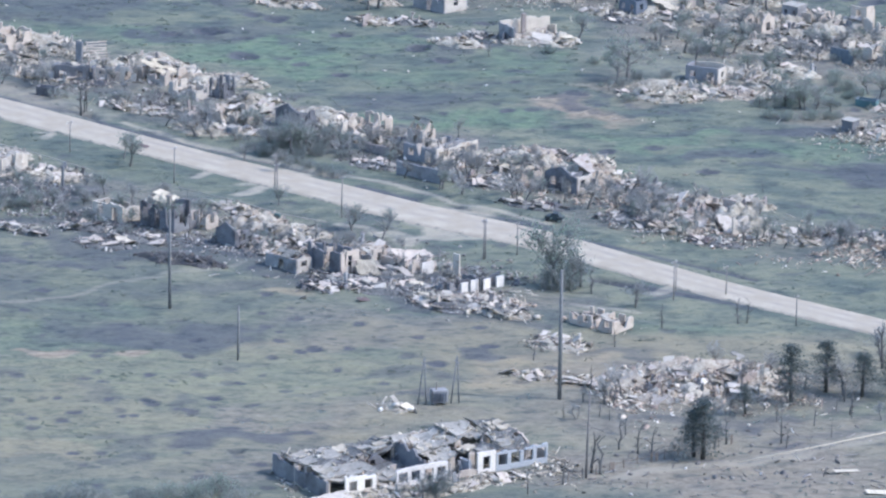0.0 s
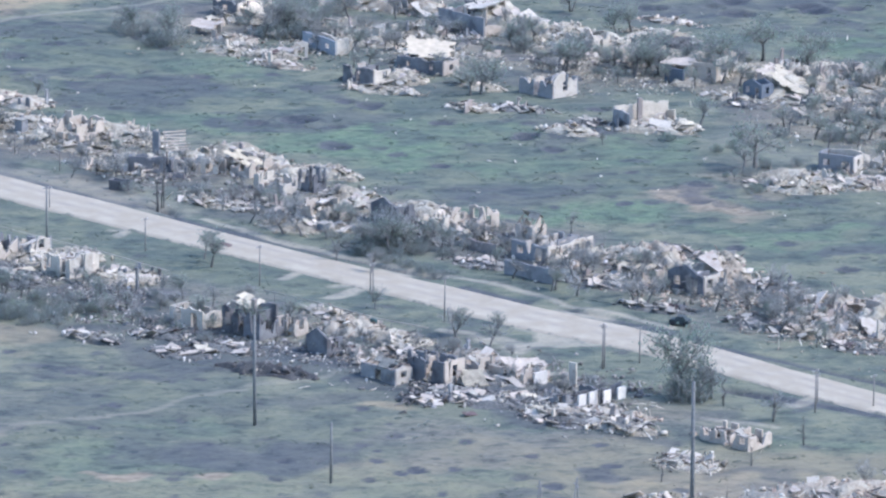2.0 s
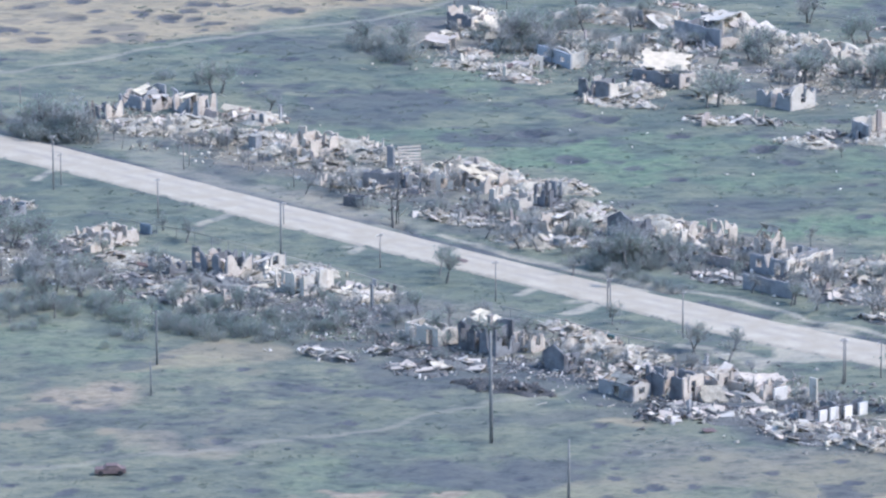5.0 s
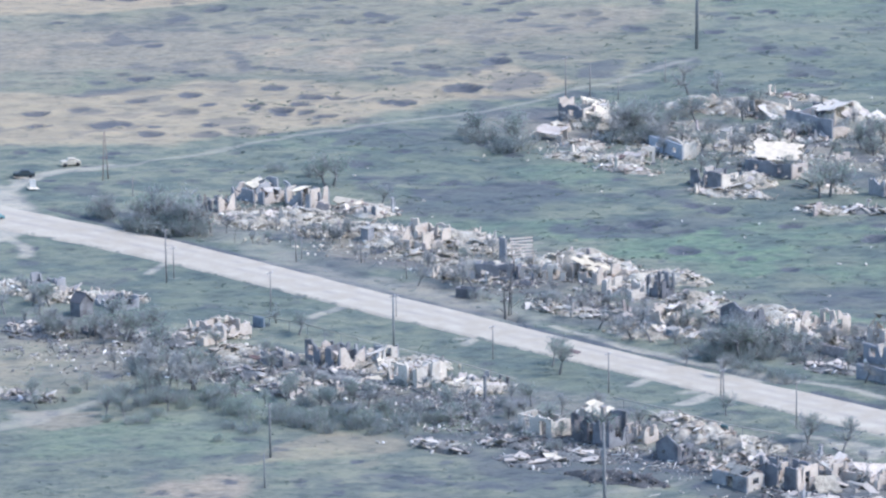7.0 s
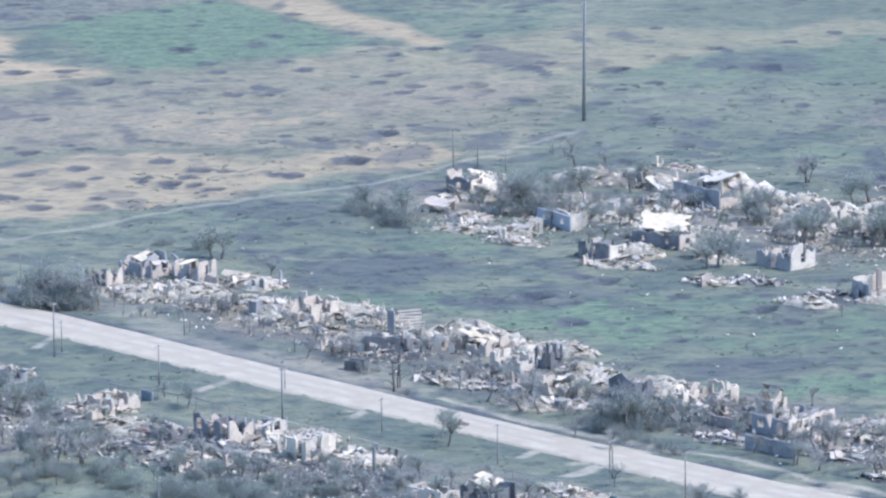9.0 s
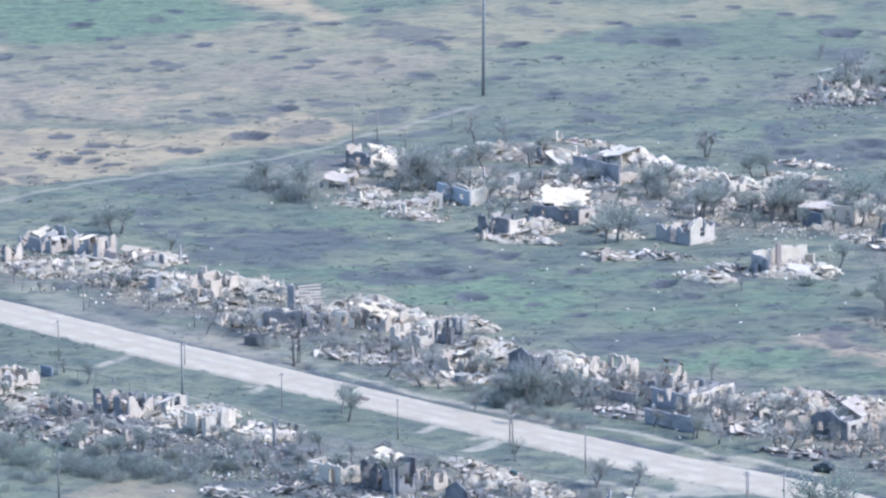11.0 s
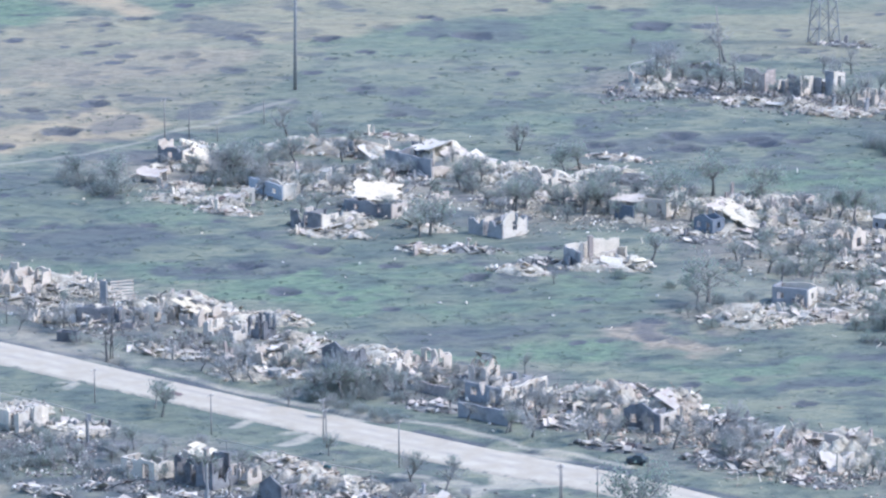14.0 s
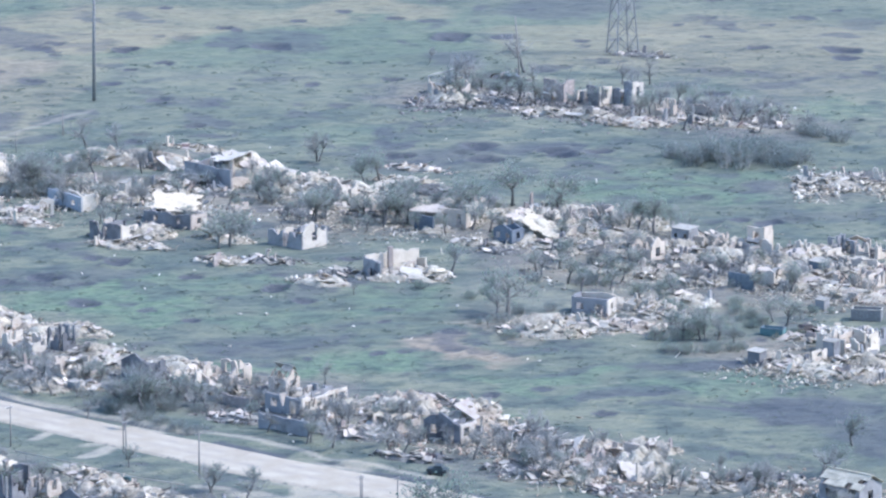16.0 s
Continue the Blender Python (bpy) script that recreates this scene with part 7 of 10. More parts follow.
heap(-4.2, -33.2, 5.6, 2.3, 0.65, "dark", -30)
heap(15.3, -35.1, 4.7, 2.8, 0.81, "dark", -30)
scrap(-7.3, -33.8, 3.2, 2.4, "white", 20, "bright white roofing sheet lying on debris", z=0.5)
scrap(-25.6, -26.6, 2.2, 1.5, "white", 60, "bent white metal sheet in the grass")
scrap(-55.2, 28.3, 2.5, 1.5, "white", 0, "white sheet lying on trampled ground")
ruin(65.6, -81.1, 8.5, 5.1, 2.21, rot=-45, mat=CREAM, keep=(0.9, 0.8, 0.8, 0.7), wins=(4, 1, 4, 1), jag=0.4, low=0.2, tone="red", label="low cream wall stumps of a wrecked house")
heap(58.3, -90.5, 4.8, 2.8, 0.60, "pale", -30)
heap(43.0, -68.7, 6.3, 3.4, 0.70, "pale", -30)
heap(49.7, -72.9, 5.3, 3.4, 0.77, "dark", -30)
ruin(-28.3, 14.4, 6.4, 5.1, 3.55, rot=-45, mat=WHITE, keep=(0.8, 0.9, 0.8, 0.7), tone="pale")
shed(-84.7, 58.6, 2.5, 2.7, 2.27, SOOT_SHADE, rot=-45, roof=CHARRED, gable=1.4, label="small dark blue shed with a burnt gable roof")
ruin(-93.3, 77.0, 7.0, 4.9, 2.91, rot=-45, mat=GREY, keep=(0.8, 0.8, 0.8, 0.8), tone="dark")
heap(-80.1, 70.3, 6.4, 3.1, 0.65, "pale", -30)
heap(-89.9, 49.2, 6.3, 3.5, 0.55, "dark", -30)
ruin(-80.4, 44.9, 5.3, 3.7, 2.05, rot=-45, mat=SOOT_SHADE, keep=(0.7, 0.7, 0.6, 0.7), tone="dark")
gas_pipe([(-61.9, 54.0), (-48.6, 44.6), (-34.5, 29.4), (-23.6, 18.4), (-13.4, 6.6)], 1.6, "pale gas pipe on posts beside the plots")
gas_pipe([(1.1, -5.6), (10.7, -13.7), (18.1, -21.3), (25.3, -26.9)], 1.7, "pale gas pipe on posts along the plots")
lone_wall(-55.3, 48.5, 2.6, 1.68, BLUE_METAL, -45, 0, jag=0, label="blue painted metal gate leaf")
lone_wall(-18.1, 1.2, 0.42, 3.8, STEEL, -45, 0, jag=0.1, label="tall narrow grey gate post")
lone_wall(16.9, -19.7, 2.6, 1.37, TEAL, -45, 0, jag=0, label="teal painted metal gate")
heap(-91.3, 70.8, 7.5, 3.7, 0.84, "pale", -30)
heap(-81.0, 70.3, 5.4, 2.7, 0.65, "dark", -30)
heap(-70.2, 40.7, 7.2, 4.0, 0.81, "dark", -30)
heap(-55.2, 30.8, 8.1, 4.4, 0.89, "pale", -30)
heap(-62.3, 44.1, 6.2, 2.9, 0.81, "pale", -30)
heap(-42.0, 15.8, 9.0, 4.3, 0.96, "dark", -30)
heap(-35.3, 22.6, 6.0, 3.8, 0.88, "pale", -30)
heap(-48.5, 7.4, 5.9, 3.1, 0.69, "dark", -30)
heap(-28.3, 22.3, 6.0, 3.2, 0.88, "pale", -30)
heap(-91.3, 45.5, 6.2, 3.5, 0.63, "dark", -30)
heap(-19.3, 9.6, 5.0, 2.6, 0.69, "dark", -30)
heap(-87.9, 5.6, 5.9, 2.6, 0.43, "dark", -30)
ruin(-35.5, 26.2, 5.5, 4.4, 3.26, rot=-45, mat=GREY, keep=(0.8, 1, 0.8, 0.7), wins=(1, 1, 1, 1), jag=0.7, tone="pale", end_mat=WHITE)
ruin(-50.4, 25.1, 5.1, 3.6, 2.72, rot=-45, mat=SOOT_SHADE, keep=(0.8, 0.9, 0.7, 0.7), wins=(1, 1, 1, 0), tone="pale")
ruin(-63.9, 40.4, 6.7, 4.7, 2.22, rot=-45, mat=CREAM, keep=(0.7, 0.9, 0.7, 0.6), wins=(1, 1, 1, 0), jag=0.7, tone="pale")
ruin(-79.5, 64.3, 6.2, 4.3, 2.48, rot=-45, mat=GREY, keep=(0.8, 0.9, 0.8, 0.7), wins=(1, 1, 1, 0), jag=0.6, tone="dark")
shell(-103.6, 78.6, -40.0, [(0, -1.8, 0, 4.6, 3.0, WHITE, 1, 0.8, 2.0, 0.3), (2.2, 0, 90, 3.6, 3.2, WHITE, 1, 0.8, 2.0, 0.3), (0, 1.8, 0, 4.6, 2.6, CREAM, 0, 0, 0, 0.5)], "white house shell standing in dense debris", ("pale", 2.4, 1.8, 0.9))
heap(-98.0, 76.0, 5.4, 3.4, 1.2, "white", -30, 1.3, 5)
heap(-91.0, 73.4, 6.0, 3.4, 1.0, "pale", -30)
heap(-84.0, 69.0, 5.4, 3.0, 1.0, "pale", -30)
# ---- far row of plots beyond the road ----
ruin(-68.5, 138.2, 5.5, 4.4, 3.31, rot=-45, mat=SOOT_SHADE, keep=(0.8, 0.9, 0.9, 0.7), tone="pale", end_mat=CREAM, jag=0.8)
ruin(-61.0, 146.0, 8.7, 7.0, 3.44, rot=-45, mat=GREY, end_mat=CREAM, keep=(0.7, 0.8, 1, 0.8), tone="red", jag=0.8, label="grey and cream house blown open with white sheets on its walls")
ruin(-52.6, 140.2, 6.7, 4.7, 3.73, rot=-45, mat=GREY, keep=(0.9, 1, 0.9, 0.8), tone="pale", jag=0.6, end_mat=CREAM)
slab_roof(-61.8, 148.0, 2.43, 3.5, 2.8, "white", -45, (14, 10), gone=0.25)
slab_roof(-54.8, 144.0, 2.22, 4.8, 2.4, "white", -45, (9, -9), gone=0.25, label="pale sheet roof left on a wall")
heap(-61.3, 127.3, 8.0, 4.8, 1.19, "pale", -30)
heap(-53.5, 129.9, 8.0, 5.6, 1.39, "pale", -30)
heap(-42.8, 135.2, 6.9, 4.9, 1.20, "red", -30)
heap(-38.1, 116.8, 10.1, 6.1, 0.98, "pale", -30)
shed(-40.6, 111.6, 1.8, 1.5, 2.41, GREY, rot=-45)
ruin(-32.0, 108.7, 9.7, 6.8, 4.00, rot=-45, mat=CREAM, keep=(0.5, 0.8, 0.9, 0.7), jag=0.9, tone="pale", label="heap of pale masonry with a few wall stumps")
heap(-26.2, 111.2, 8.9, 6.6, 1.36, "pale", -30)
heap(-29.7, 98.2, 6.6, 3.2, 0.77, "pale", -30)
heap(-46.0, 117.9, 5.6, 4.1, 0.88, "pale", -30)
heap(-20.3, 105.4, 5.5, 4.6, 0.96, "pale", -30)
lone_wall(-17.0, 94.5, 1.6, 4.13, GREY, -45, 0, jag=0.05, label="free-standing chimney stack of grey masonry")
shell(-14.6, 81.2, -8.0, [(-3.4, -1.9, 0, 6.2, 3.2, SOOT_SHADE, 2, 0.9, 2.2, 0.6), (3.2, -1.7, 0, 4.4, 3.0, CREAM, 2, 0.9, 2.2, 0.7), (7.0, -1.4, 0, 3.0, 3.2, WHITE, 1, 0.5, 2.3, 0.6), (-6.4, 0.4, 90, 4.6, 3.2, SOOT_SHADE, 0, 0, 0, 0.3), (0.4, 0.5, 90, 4.0, 2.8, SOOT_SHADE, 0, 0, 0, 0.4), (0, 2.6, 0, 12.0, 2.6, SOOT_SHADE, 3, 0.9, 2.0, 0.5)], "burnt house shell with blackened front and empty windows", ("dark", 6.0, 2.2, 0.9))
container(-22.3, 67.6, -25, SOOT_SHADE, "dark grey wrecked trailer body beside the road", L=3.6, W=1.8, h=1.5)
batten_roof(-13.5, 85.2, 2.6, 3.9, 3.6, 12.0, -22.0, "stripped roof slope with pale horizontal battens")
lone_wall(-19.4, 78.3, 0.5, 2.0, WHITE_PAINT, -45, 0, jag=0, label="white door leaf standing against rubble")
ruin(-2.8, 81.6, 10.3, 5.7, 3.29, rot=-45, mat=CREAM, keep=(0.8, 0.9, 0.9, 0.6), wins=(3, 1, 3, 1), tone="pale", roof="tan", gone=0.35, jag=0.5, label="long cream house with its roof fallen in")
ruin(-9.9, 81.8, 4.4, 3.5, 3.10, rot=-45, mat=CREAM, keep=(0.9, 0.8, 0.8, 0.8), tone="pale", jag=0.8)
heap(-3.8, 94.2, 6.6, 3.8, 1.33, "pale", -30)
heap(0.9, 87.8, 5.4, 3.8, 1.13, "pale", -30)
heap(3.7, 79.4, 6.5, 3.7, 1.31, "red", -30)
heap(11.2, 79.2, 6.5, 3.7, 1.31, "pale", -30)
heap(-8.3, 59.5, 6.3, 2.7, 0.64, "pale", -30)
heap(-3.7, 55.5, 6.3, 2.2, 0.55, "pale", -30)
ruin(3.7, 69.2, 6.9, 4.8, 3.24, rot=-45, mat=WHITE, keep=(0.8, 0.8, 0.8, 0.8), jag=0.8, tone="red")
ruin(9.2, 68.3, 3.6, 2.9, 4.38, rot=-45, mat=SOOT_SHADE, keep=(0.9, 0.9, 0.9, 0.9), tone="dark")
ruin(10.4, 51.4, 8.3, 5.8, 3.18, rot=-45, mat=CREAM, keep=(0.6, 0.8, 0.8, 0.6), jag=0.9, tone="pale")
heap(6.2, 41.9, 6.2, 4.0, 0.90, "pale", -30)
heap(14.6, 63.0, 5.3, 4.8, 1.29, "pale", -30)
heap(12.5, 41.0, 3.1, 2.3, 0.72, "pale", -30)
heap(0.9, 55.4, 5.2, 2.9, 0.82, "dark", -30)
heap(17.2, 55.1, 5.2, 4.1, 0.91, "pale", -30)
shed(10.7, 40.0, 1.5, 1.3, 1.29, BLUE_METAL, rot=-45, label="small blue metal shed among rubble")
ruin(22.0, 47.3, 5.7, 4.5, 2.79, rot=-45, mat=SOOT_SHADE, keep=(1, 1, 0.6, 0.8), gable="front", pitch=1.5, jag=0.2, tone="dark", wins=(0, 1, 1, 2), end_mat=SOOT_SHADE, label="small dark roofless gabled house behind trees")
ruin(29.5, 43.3, 4.9, 4.0, 2.41, rot=-45, mat=WHITE, keep=(0.7, 0.9, 0.8, 0.7), tone="pale")
heap(27.2, 53.0, 6.3, 3.5, 1.09, "pale", -30)
ruin(34.8, 41.3, 6.3, 5.1, 3.69, rot=-45, mat=CREAM, keep=(0.7, 1, 0.9, 0.8), gable="end", pitch=1.2, jag=0.7, tone="pale", label="cream house with a broken gable end")
lone_wall(35.5, 26.5, 6.2, 1.81, BRICK, -45, 0, jag=0.2, label="low brick garden wall with a pale coping")
heap(35.1, 17.6, 4.5, 3.2, 0.44, "dark", -30)
heap(35.0, 34.6, 4.1, 2.2, 0.89, "pale", -30)
ruin(43.6, 35.2, 3.7, 3.3, 2.75, rot=-45, mat=CREAM, keep=(0.9, 1, 1, 0.8), gable="end", pitch=1.4, jag=0.4, wins=(1, 1, 1, 1), tone="pale", roof="slate", gone=0.5, label="narrow house with a rounded gable stump")
ruin(46.5, 24.5, 7.5, 11.2, 2.90, rot=-45, mat=GREY, keep=(1, 1, 0.8, 0.7), wins=(2, 4, 2, 3), jag=0.2, tone="pale", low=0.08, end_mat=WHITE, label="house with front greyed for shade and long white plastered side wall")
lone_wall(42.0, 8.7, 10.3, 2.31, GREY, -45, 0, jag=0.1, label="long grey-blue concrete fence wall")
heap(53.2, 22.6, 6.0, 3.8, 0.88, "pale", -30)
heap(53.8, 5.0, 6.9, 3.1, 0.60, "dark", -30)
heap(59.1, 18.9, 5.0, 4.3, 1.22, "pale", -30)
ruin(58.1, 9.7, 7.9, 5.5, 2.67, rot=-45, mat=CREAM, keep=(0.5, 0.7, 0.8, 0.5), jag=0.9, tone="red", roof="tan", gone=0.5)
heap(60.8, 21.9, 7.1, 4.9, 1.93, "red", -30)
heap(65.5, 25.2, 6.1, 2.2, 1.06, "dark", -30)
heap(53.0, 22.7, 4.0, 2.7, 0.70, "pale", -30)
heap(54.4, 6.6, 5.9, 3.1, 0.77, "pale", -30)
ruin(67.3, 2.0, 7.1, 5.6, 3.18, rot=-45, mat=SOOT_SHADE, keep=(1, 1, 0.6, 0.9), wins=(2, 2, 2, 1), gable="front", pitch=1.7, jag=0.2, tone="pale", end_mat=WHITE, label="gabled house shell with front darkened for shade and its roof gone")
heap(72.0, 10.9, 5.5, 4.8, 2.60, "red", -30, label="pale heap of a collapsed upper storey")
ragged_roof(70.8, 8.6, 3.0, 4.5, 3.0, CREAM, -44, (10, 22), "cream roof slope slid off a house")
heap(60.0, -9.3, 5.8, 2.5, 0.59, "dark", -30)
heap(73.0, 20.9, 4.0, 2.2, 1.05, "pale", -30)
heap(79.1, 4.4, 4.9, 3.1, 0.77, "dark", -30)
ruin(83.4, -13.0, 8.9, 5.4, 2.43, rot=-45, mat=BRICK, keep=(0.6, 0.8, 0.8, 0.6), jag=0.9, tone="red")
ruin(90.6, -16.1, 7.7, 5.4, 3.11, rot=-45, mat=CREAM, keep=(0.5, 0.8, 0.9, 0.7), jag=0.9, tone="red", label="pinkish plastered house reduced to wall stumps")
heap(88.2, -8.5, 8.8, 3.5, 1.36, "red", -30)
heap(95.7, -9.3, 4.9, 3.0, 1.36, "pale", -30)
heap(76.2, -17.1, 5.8, 2.5, 0.75, "dark", -30)
lone_wall(92.9, -25.6, 3.7, 3.25, WHITE, 40, 1, jag=0.5, label="white plastered wall fragment")
ruin(120.6, -41.4, 7.1, 5.6, 2.86, rot=-45, mat=GREY, keep=(1, 1, 1, 1), wins=(2, 1, 2, 1), gable="end", pitch=1.4, jag=0.2, roof="white", gone=0.06, tone="pale", label="house with a mostly whole white roof")
heap(110.0, -27.5, 7.6, 3.9, 0.75, "dark", -30)
heap(101.4, -29.7, 6.6, 2.9, 0.66, "pale", -30)
heap(82.6, -18.4, 7.7, 4.9, 1.17, "red", -30)
heap(75.8, -20.1, 5.7, 2.9, 0.75, "dark", -30)
heap(87.7, -32.7, 5.7, 2.4, 0.57, "dark", -30)
heap(93.0, -20.4, 6.0, 3.4, 2.2, "white", -20, 1.5, 5, "bright mound of a collapsed white house")
fallen_roof(91.6, -23.6, 4.0, 3.4, (0.3, 0.3, 2.0, 2.4), WHITE, 25, "white plastered slab leaning on rubble", 0.2, 0.08)
heap(82.0, -24.0, 5.0, 2.6, 0.8, "red", -30)
# ---- middle block ----
ruin(-1.7, 221.3, 7.3, 5.8, 3.15, rot=-45, mat=WHITE, keep=(0.8, 0.9, 0.8, 0.8), tone="pale", roof="white", gone=0.5)
ruin(-8.7, 203.9, 4.2, 3.4, 1.99, rot=-45, mat=CREAM, keep=(0.8, 0.9, 0.8, 0.7), tone="pale", roof="white", gone=0.5)
# White on the end wall is sunlight painted as plaster colour.
shell(12.9, 181.0, -57.0, [(0, -1.4, 0, 11.0, 2.9, PALE_BLUE, 2, 1.0, 1.9, 0.08), (5.3, 0, 90, 2.6, 3.2, WHITE, 0, 0, 0, 0.1), (-5.3, 0, 90, 2.6, 2.9, PALE_BLUE, 0, 0, 0, 0.2), (0, 1.4, 0, 11.0, 2.7, WHITE, 2, 1.0, 1.9, 0.4)], "long low pale blue barrack with its roof gone", ("pale", 4.6, 1.2, 1.4))
heap(-3.9, 178.7, 7.2, 3.8, 0.84, "pale", -30)
heap(4.3, 166.8, 7.1, 3.0, 0.72, "red", -30)
lone_wall(8.3, 174.2, 2.6, 2.9, WHITE, 10, 1, jag=0.05, label="white doorway frame of a flattened house", wide=0.62, sill=0.0)
lone_wall(2.5, 166.8, 0.7, 2.6, WHITE, -45, 0, jag=0.0, label="single white porch post in rubble")
heap(3.2, 174.5, 5.6, 3.0, 1.1, "pale", -30)
fallen_roof(5.6, 178.2, 5.0, 3.0, (0.4, 0.9, 1.4, 0.7), CREAM, -30, "broken cream roof slab over low rubble", 0.2, 0.15)
heap(22.4, 186.4, 4.8, 3.9, 1.05, "pale", -30)
shed(23.0, 189.0, 1.7, 1.6, 2.83, WHITE, rot=-45)
# Long wall's shade is put into its grey; the end stays cream.
shell(39.0, 199.4, -53.0, [(0, 0, 0, 13.6, 3.7, GREY, 0, 0, 0, 0.08), (6.2, 2.4, 90, 4.4, 2.2, CREAM, 0, 0, 0, 0.5), (-6.2, 3.0, 90, 5.6, 3.4, GREY, 0, 0, 0, 0.3)], "wrecked barn with a long windowless wall greyed for shade")
heap(46.6, 205.5, 7.6, 5.6, 3.6, "white", -40, 1.6, 8, "tall pale heap of a collapsed barn roof")
heap(52.6, 201.0, 5.0, 4.0, 2.0, "pale", -40)
fallen_roof(43.6, 205.0, 6.0, 6.5, (3.9, 4.2, 5.2, 4.6), WHITE, -45, "bright torn roof slope heaped over a wrecked barn", 0.5, 0.16)
fallen_roof(49.0, 202.6, 6.0, 5.5, (3.6, 1.1, 2.0, 4.4), CREAM, -42, "cream roof slope sliding off a wrecked barn", 0.3, 0.12)
fallen_roof(52.8, 203.8, 4.5, 4.5, (2.6, 0.7, 1.2, 3.0), WHITE, -30, "pale roof slab lying broken beside a barn", 0.3, 0.12)
# Added dark wall paints the shade of a hole in the barn.
lone_wall(41.2, 207.4, 3.2, 4.6, SOOT_SHADE, -45, 0, jag=0.3, label="dark wall added for the shaded hole in a wrecked barn")
ruin(20.5, 153.8, 7.6, 6.1, 3.15, rot=-45, mat=SOOT_SHADE, keep=(1, 1, 0.9, 0.9), wins=(1, 1, 1, 1), tone="dark", end_mat=WHITE, jag=0.4)
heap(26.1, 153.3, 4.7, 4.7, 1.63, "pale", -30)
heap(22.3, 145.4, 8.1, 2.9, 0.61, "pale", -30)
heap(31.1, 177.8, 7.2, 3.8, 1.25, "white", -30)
# Front and left wall hold their shade as darker plaster.
shell(31.5, 162.6, -38.0, [(0, -2.6, 0, 10.4, 2.9, SOOT_SHADE, 2, 0.9, 2.0, 0.25), (5.0, 0, 90, 5.0, 2.7, CREAM, 1, 0.8, 1.9, 0.3), (-5.0, 0, 90, 5.0, 2.8, SOOT_SHADE, 0, 0, 0, 0.3), (0, 2.6, 0, 10.0, 2.6, CREAM, 2, 0.9, 2.0, 0.4)], "house shell with walls darkened for shade under a fallen cream roof", ("dark", 4.6, 2.4, 1.0))
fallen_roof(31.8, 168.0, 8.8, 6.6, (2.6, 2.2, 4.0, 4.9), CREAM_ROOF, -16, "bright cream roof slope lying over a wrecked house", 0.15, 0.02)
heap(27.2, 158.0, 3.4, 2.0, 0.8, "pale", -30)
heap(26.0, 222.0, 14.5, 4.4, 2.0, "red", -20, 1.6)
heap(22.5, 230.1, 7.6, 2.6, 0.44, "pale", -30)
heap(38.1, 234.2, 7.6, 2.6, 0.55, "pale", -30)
ruin(52.5, 144.4, 8.1, 6.9, 3.74, rot=-45, mat=GREY, keep=(0.85, 1.1, 0.9, 0.7), wins=(1, 1, 1, 1), gable="end", pitch=1.1, jag=0.6, tone="pale", end_mat=WHITE, low=0.08, label="house shell with front greyed for shade and pale sunlit gable end")
heap(69.2, 114.0, 7.9, 3.4, 0.98, "pale", -30)
# Left wall is greyed for shade and rear wall whitened for sun.
shell(68.6, 118.4, 32.0, [(0, 2.2, 0, 11.6, 3.8, WHITE, 0, 0, 0, 0.22), (-5.8, 0, 90, 5.0, 3.3, GREY, 0, 0, 0, 0.25), (-0.4, -1.4, 0, 5.6, 2.3, CREAM, 3, 0.2, 1.7, 0.5), (5.6, 1.0, 90, 2.4, 2.4, WHITE, 0, 0, 0, 0.6)], "cream house torn open with bright inner walls", ("white", 5.4, 2.6, 1.1))
lone_wall(67.0, 118.4, 0.8, 4.7, BRICK, 20, 0, jag=0.0, label="brick stove chimney standing in a torn house", th=0.7)
heap(67.4, 112.6, 6.6, 2.2, 0.8, "pale", -14, 1.6, 6)
heap(74.6, 115.0, 3.2, 2.4, 1.3, "white", -20, 1.4, 4)
heap(54.4, 110.9, 5.6, 2.7, 0.88, "pale", -30)
heap(38.8, 131.6, 5.1, 2.8, 0.70, "pale", -30)
heap(46.7, 129.9, 6.8, 2.8, 0.50, "dark", -30)
heap(58.8, 118.6, 4.5, 2.7, 0.59, "dark", -30)
heap(59.1, 198.6, 4.9, 4.8, 1.28, "pale", -30)
shell(62.0, 182.6, -45.0, [(0, -2.4, 0, 6.4, 3.3, CREAM, 1, 0.0, 2.2, 0.35), (3.2, 0, 90, 4.6, 3.6, WHITE, 1, 0.4, 2.3, 0.45), (-3.2, 0, 90, 4.6, 2.2, WHITE, 0, 0, 0, 0.5), (0, 2.4, 0, 6.0, 3.4, CREAM, 0, 0, 0, 0.5)], "pale plastered house shell with an arched gap in its wall", ("white", 3.4, 2.6, 1.5))
heap(58.0, 183.6, 3.8, 2.6, 1.5, "white", -30, 1.4, 5)
lone_wall(75.9, 153.0, 4.4, 2.7, BLUE, -45, 0, jag=0.1, label="blue painted plank door")
heap(81.5, 185.7, 7.3, 3.9, 1.27, "dark", -30)
shell(80.2, 158.4, -30.0, [(2.6, -2.6, 0, 5.6, 3.3, CREAM, 2, 0.7, 2.5, 0.1), (5.2, 0, 90, 5.0, 4.0, WHITE, 1, 0.8, 2.6, 0.15), (-2.6, -2.2, 0, 5.0, 2.3, GREY, 1, 0.8, 1.9, 0.2), (0, 2.6, 0, 10.4, 3.0, CREAM, 2, 0.9, 2.1, 0.3)], "cream house with square empty windows and a tall pier", ("dark", 4.4, 2.2, 1.1))
fallen_roof(77.4, 158.2, 6.4, 5.0, (2.7, 2.9, 3.4, 3.0), CREAM, -30, "flat cream roof slab jutting over broken walls", 0.15, 0.06)
heap(76.0, 196.9, 7.4, 3.2, 0.85, "pale", -30)
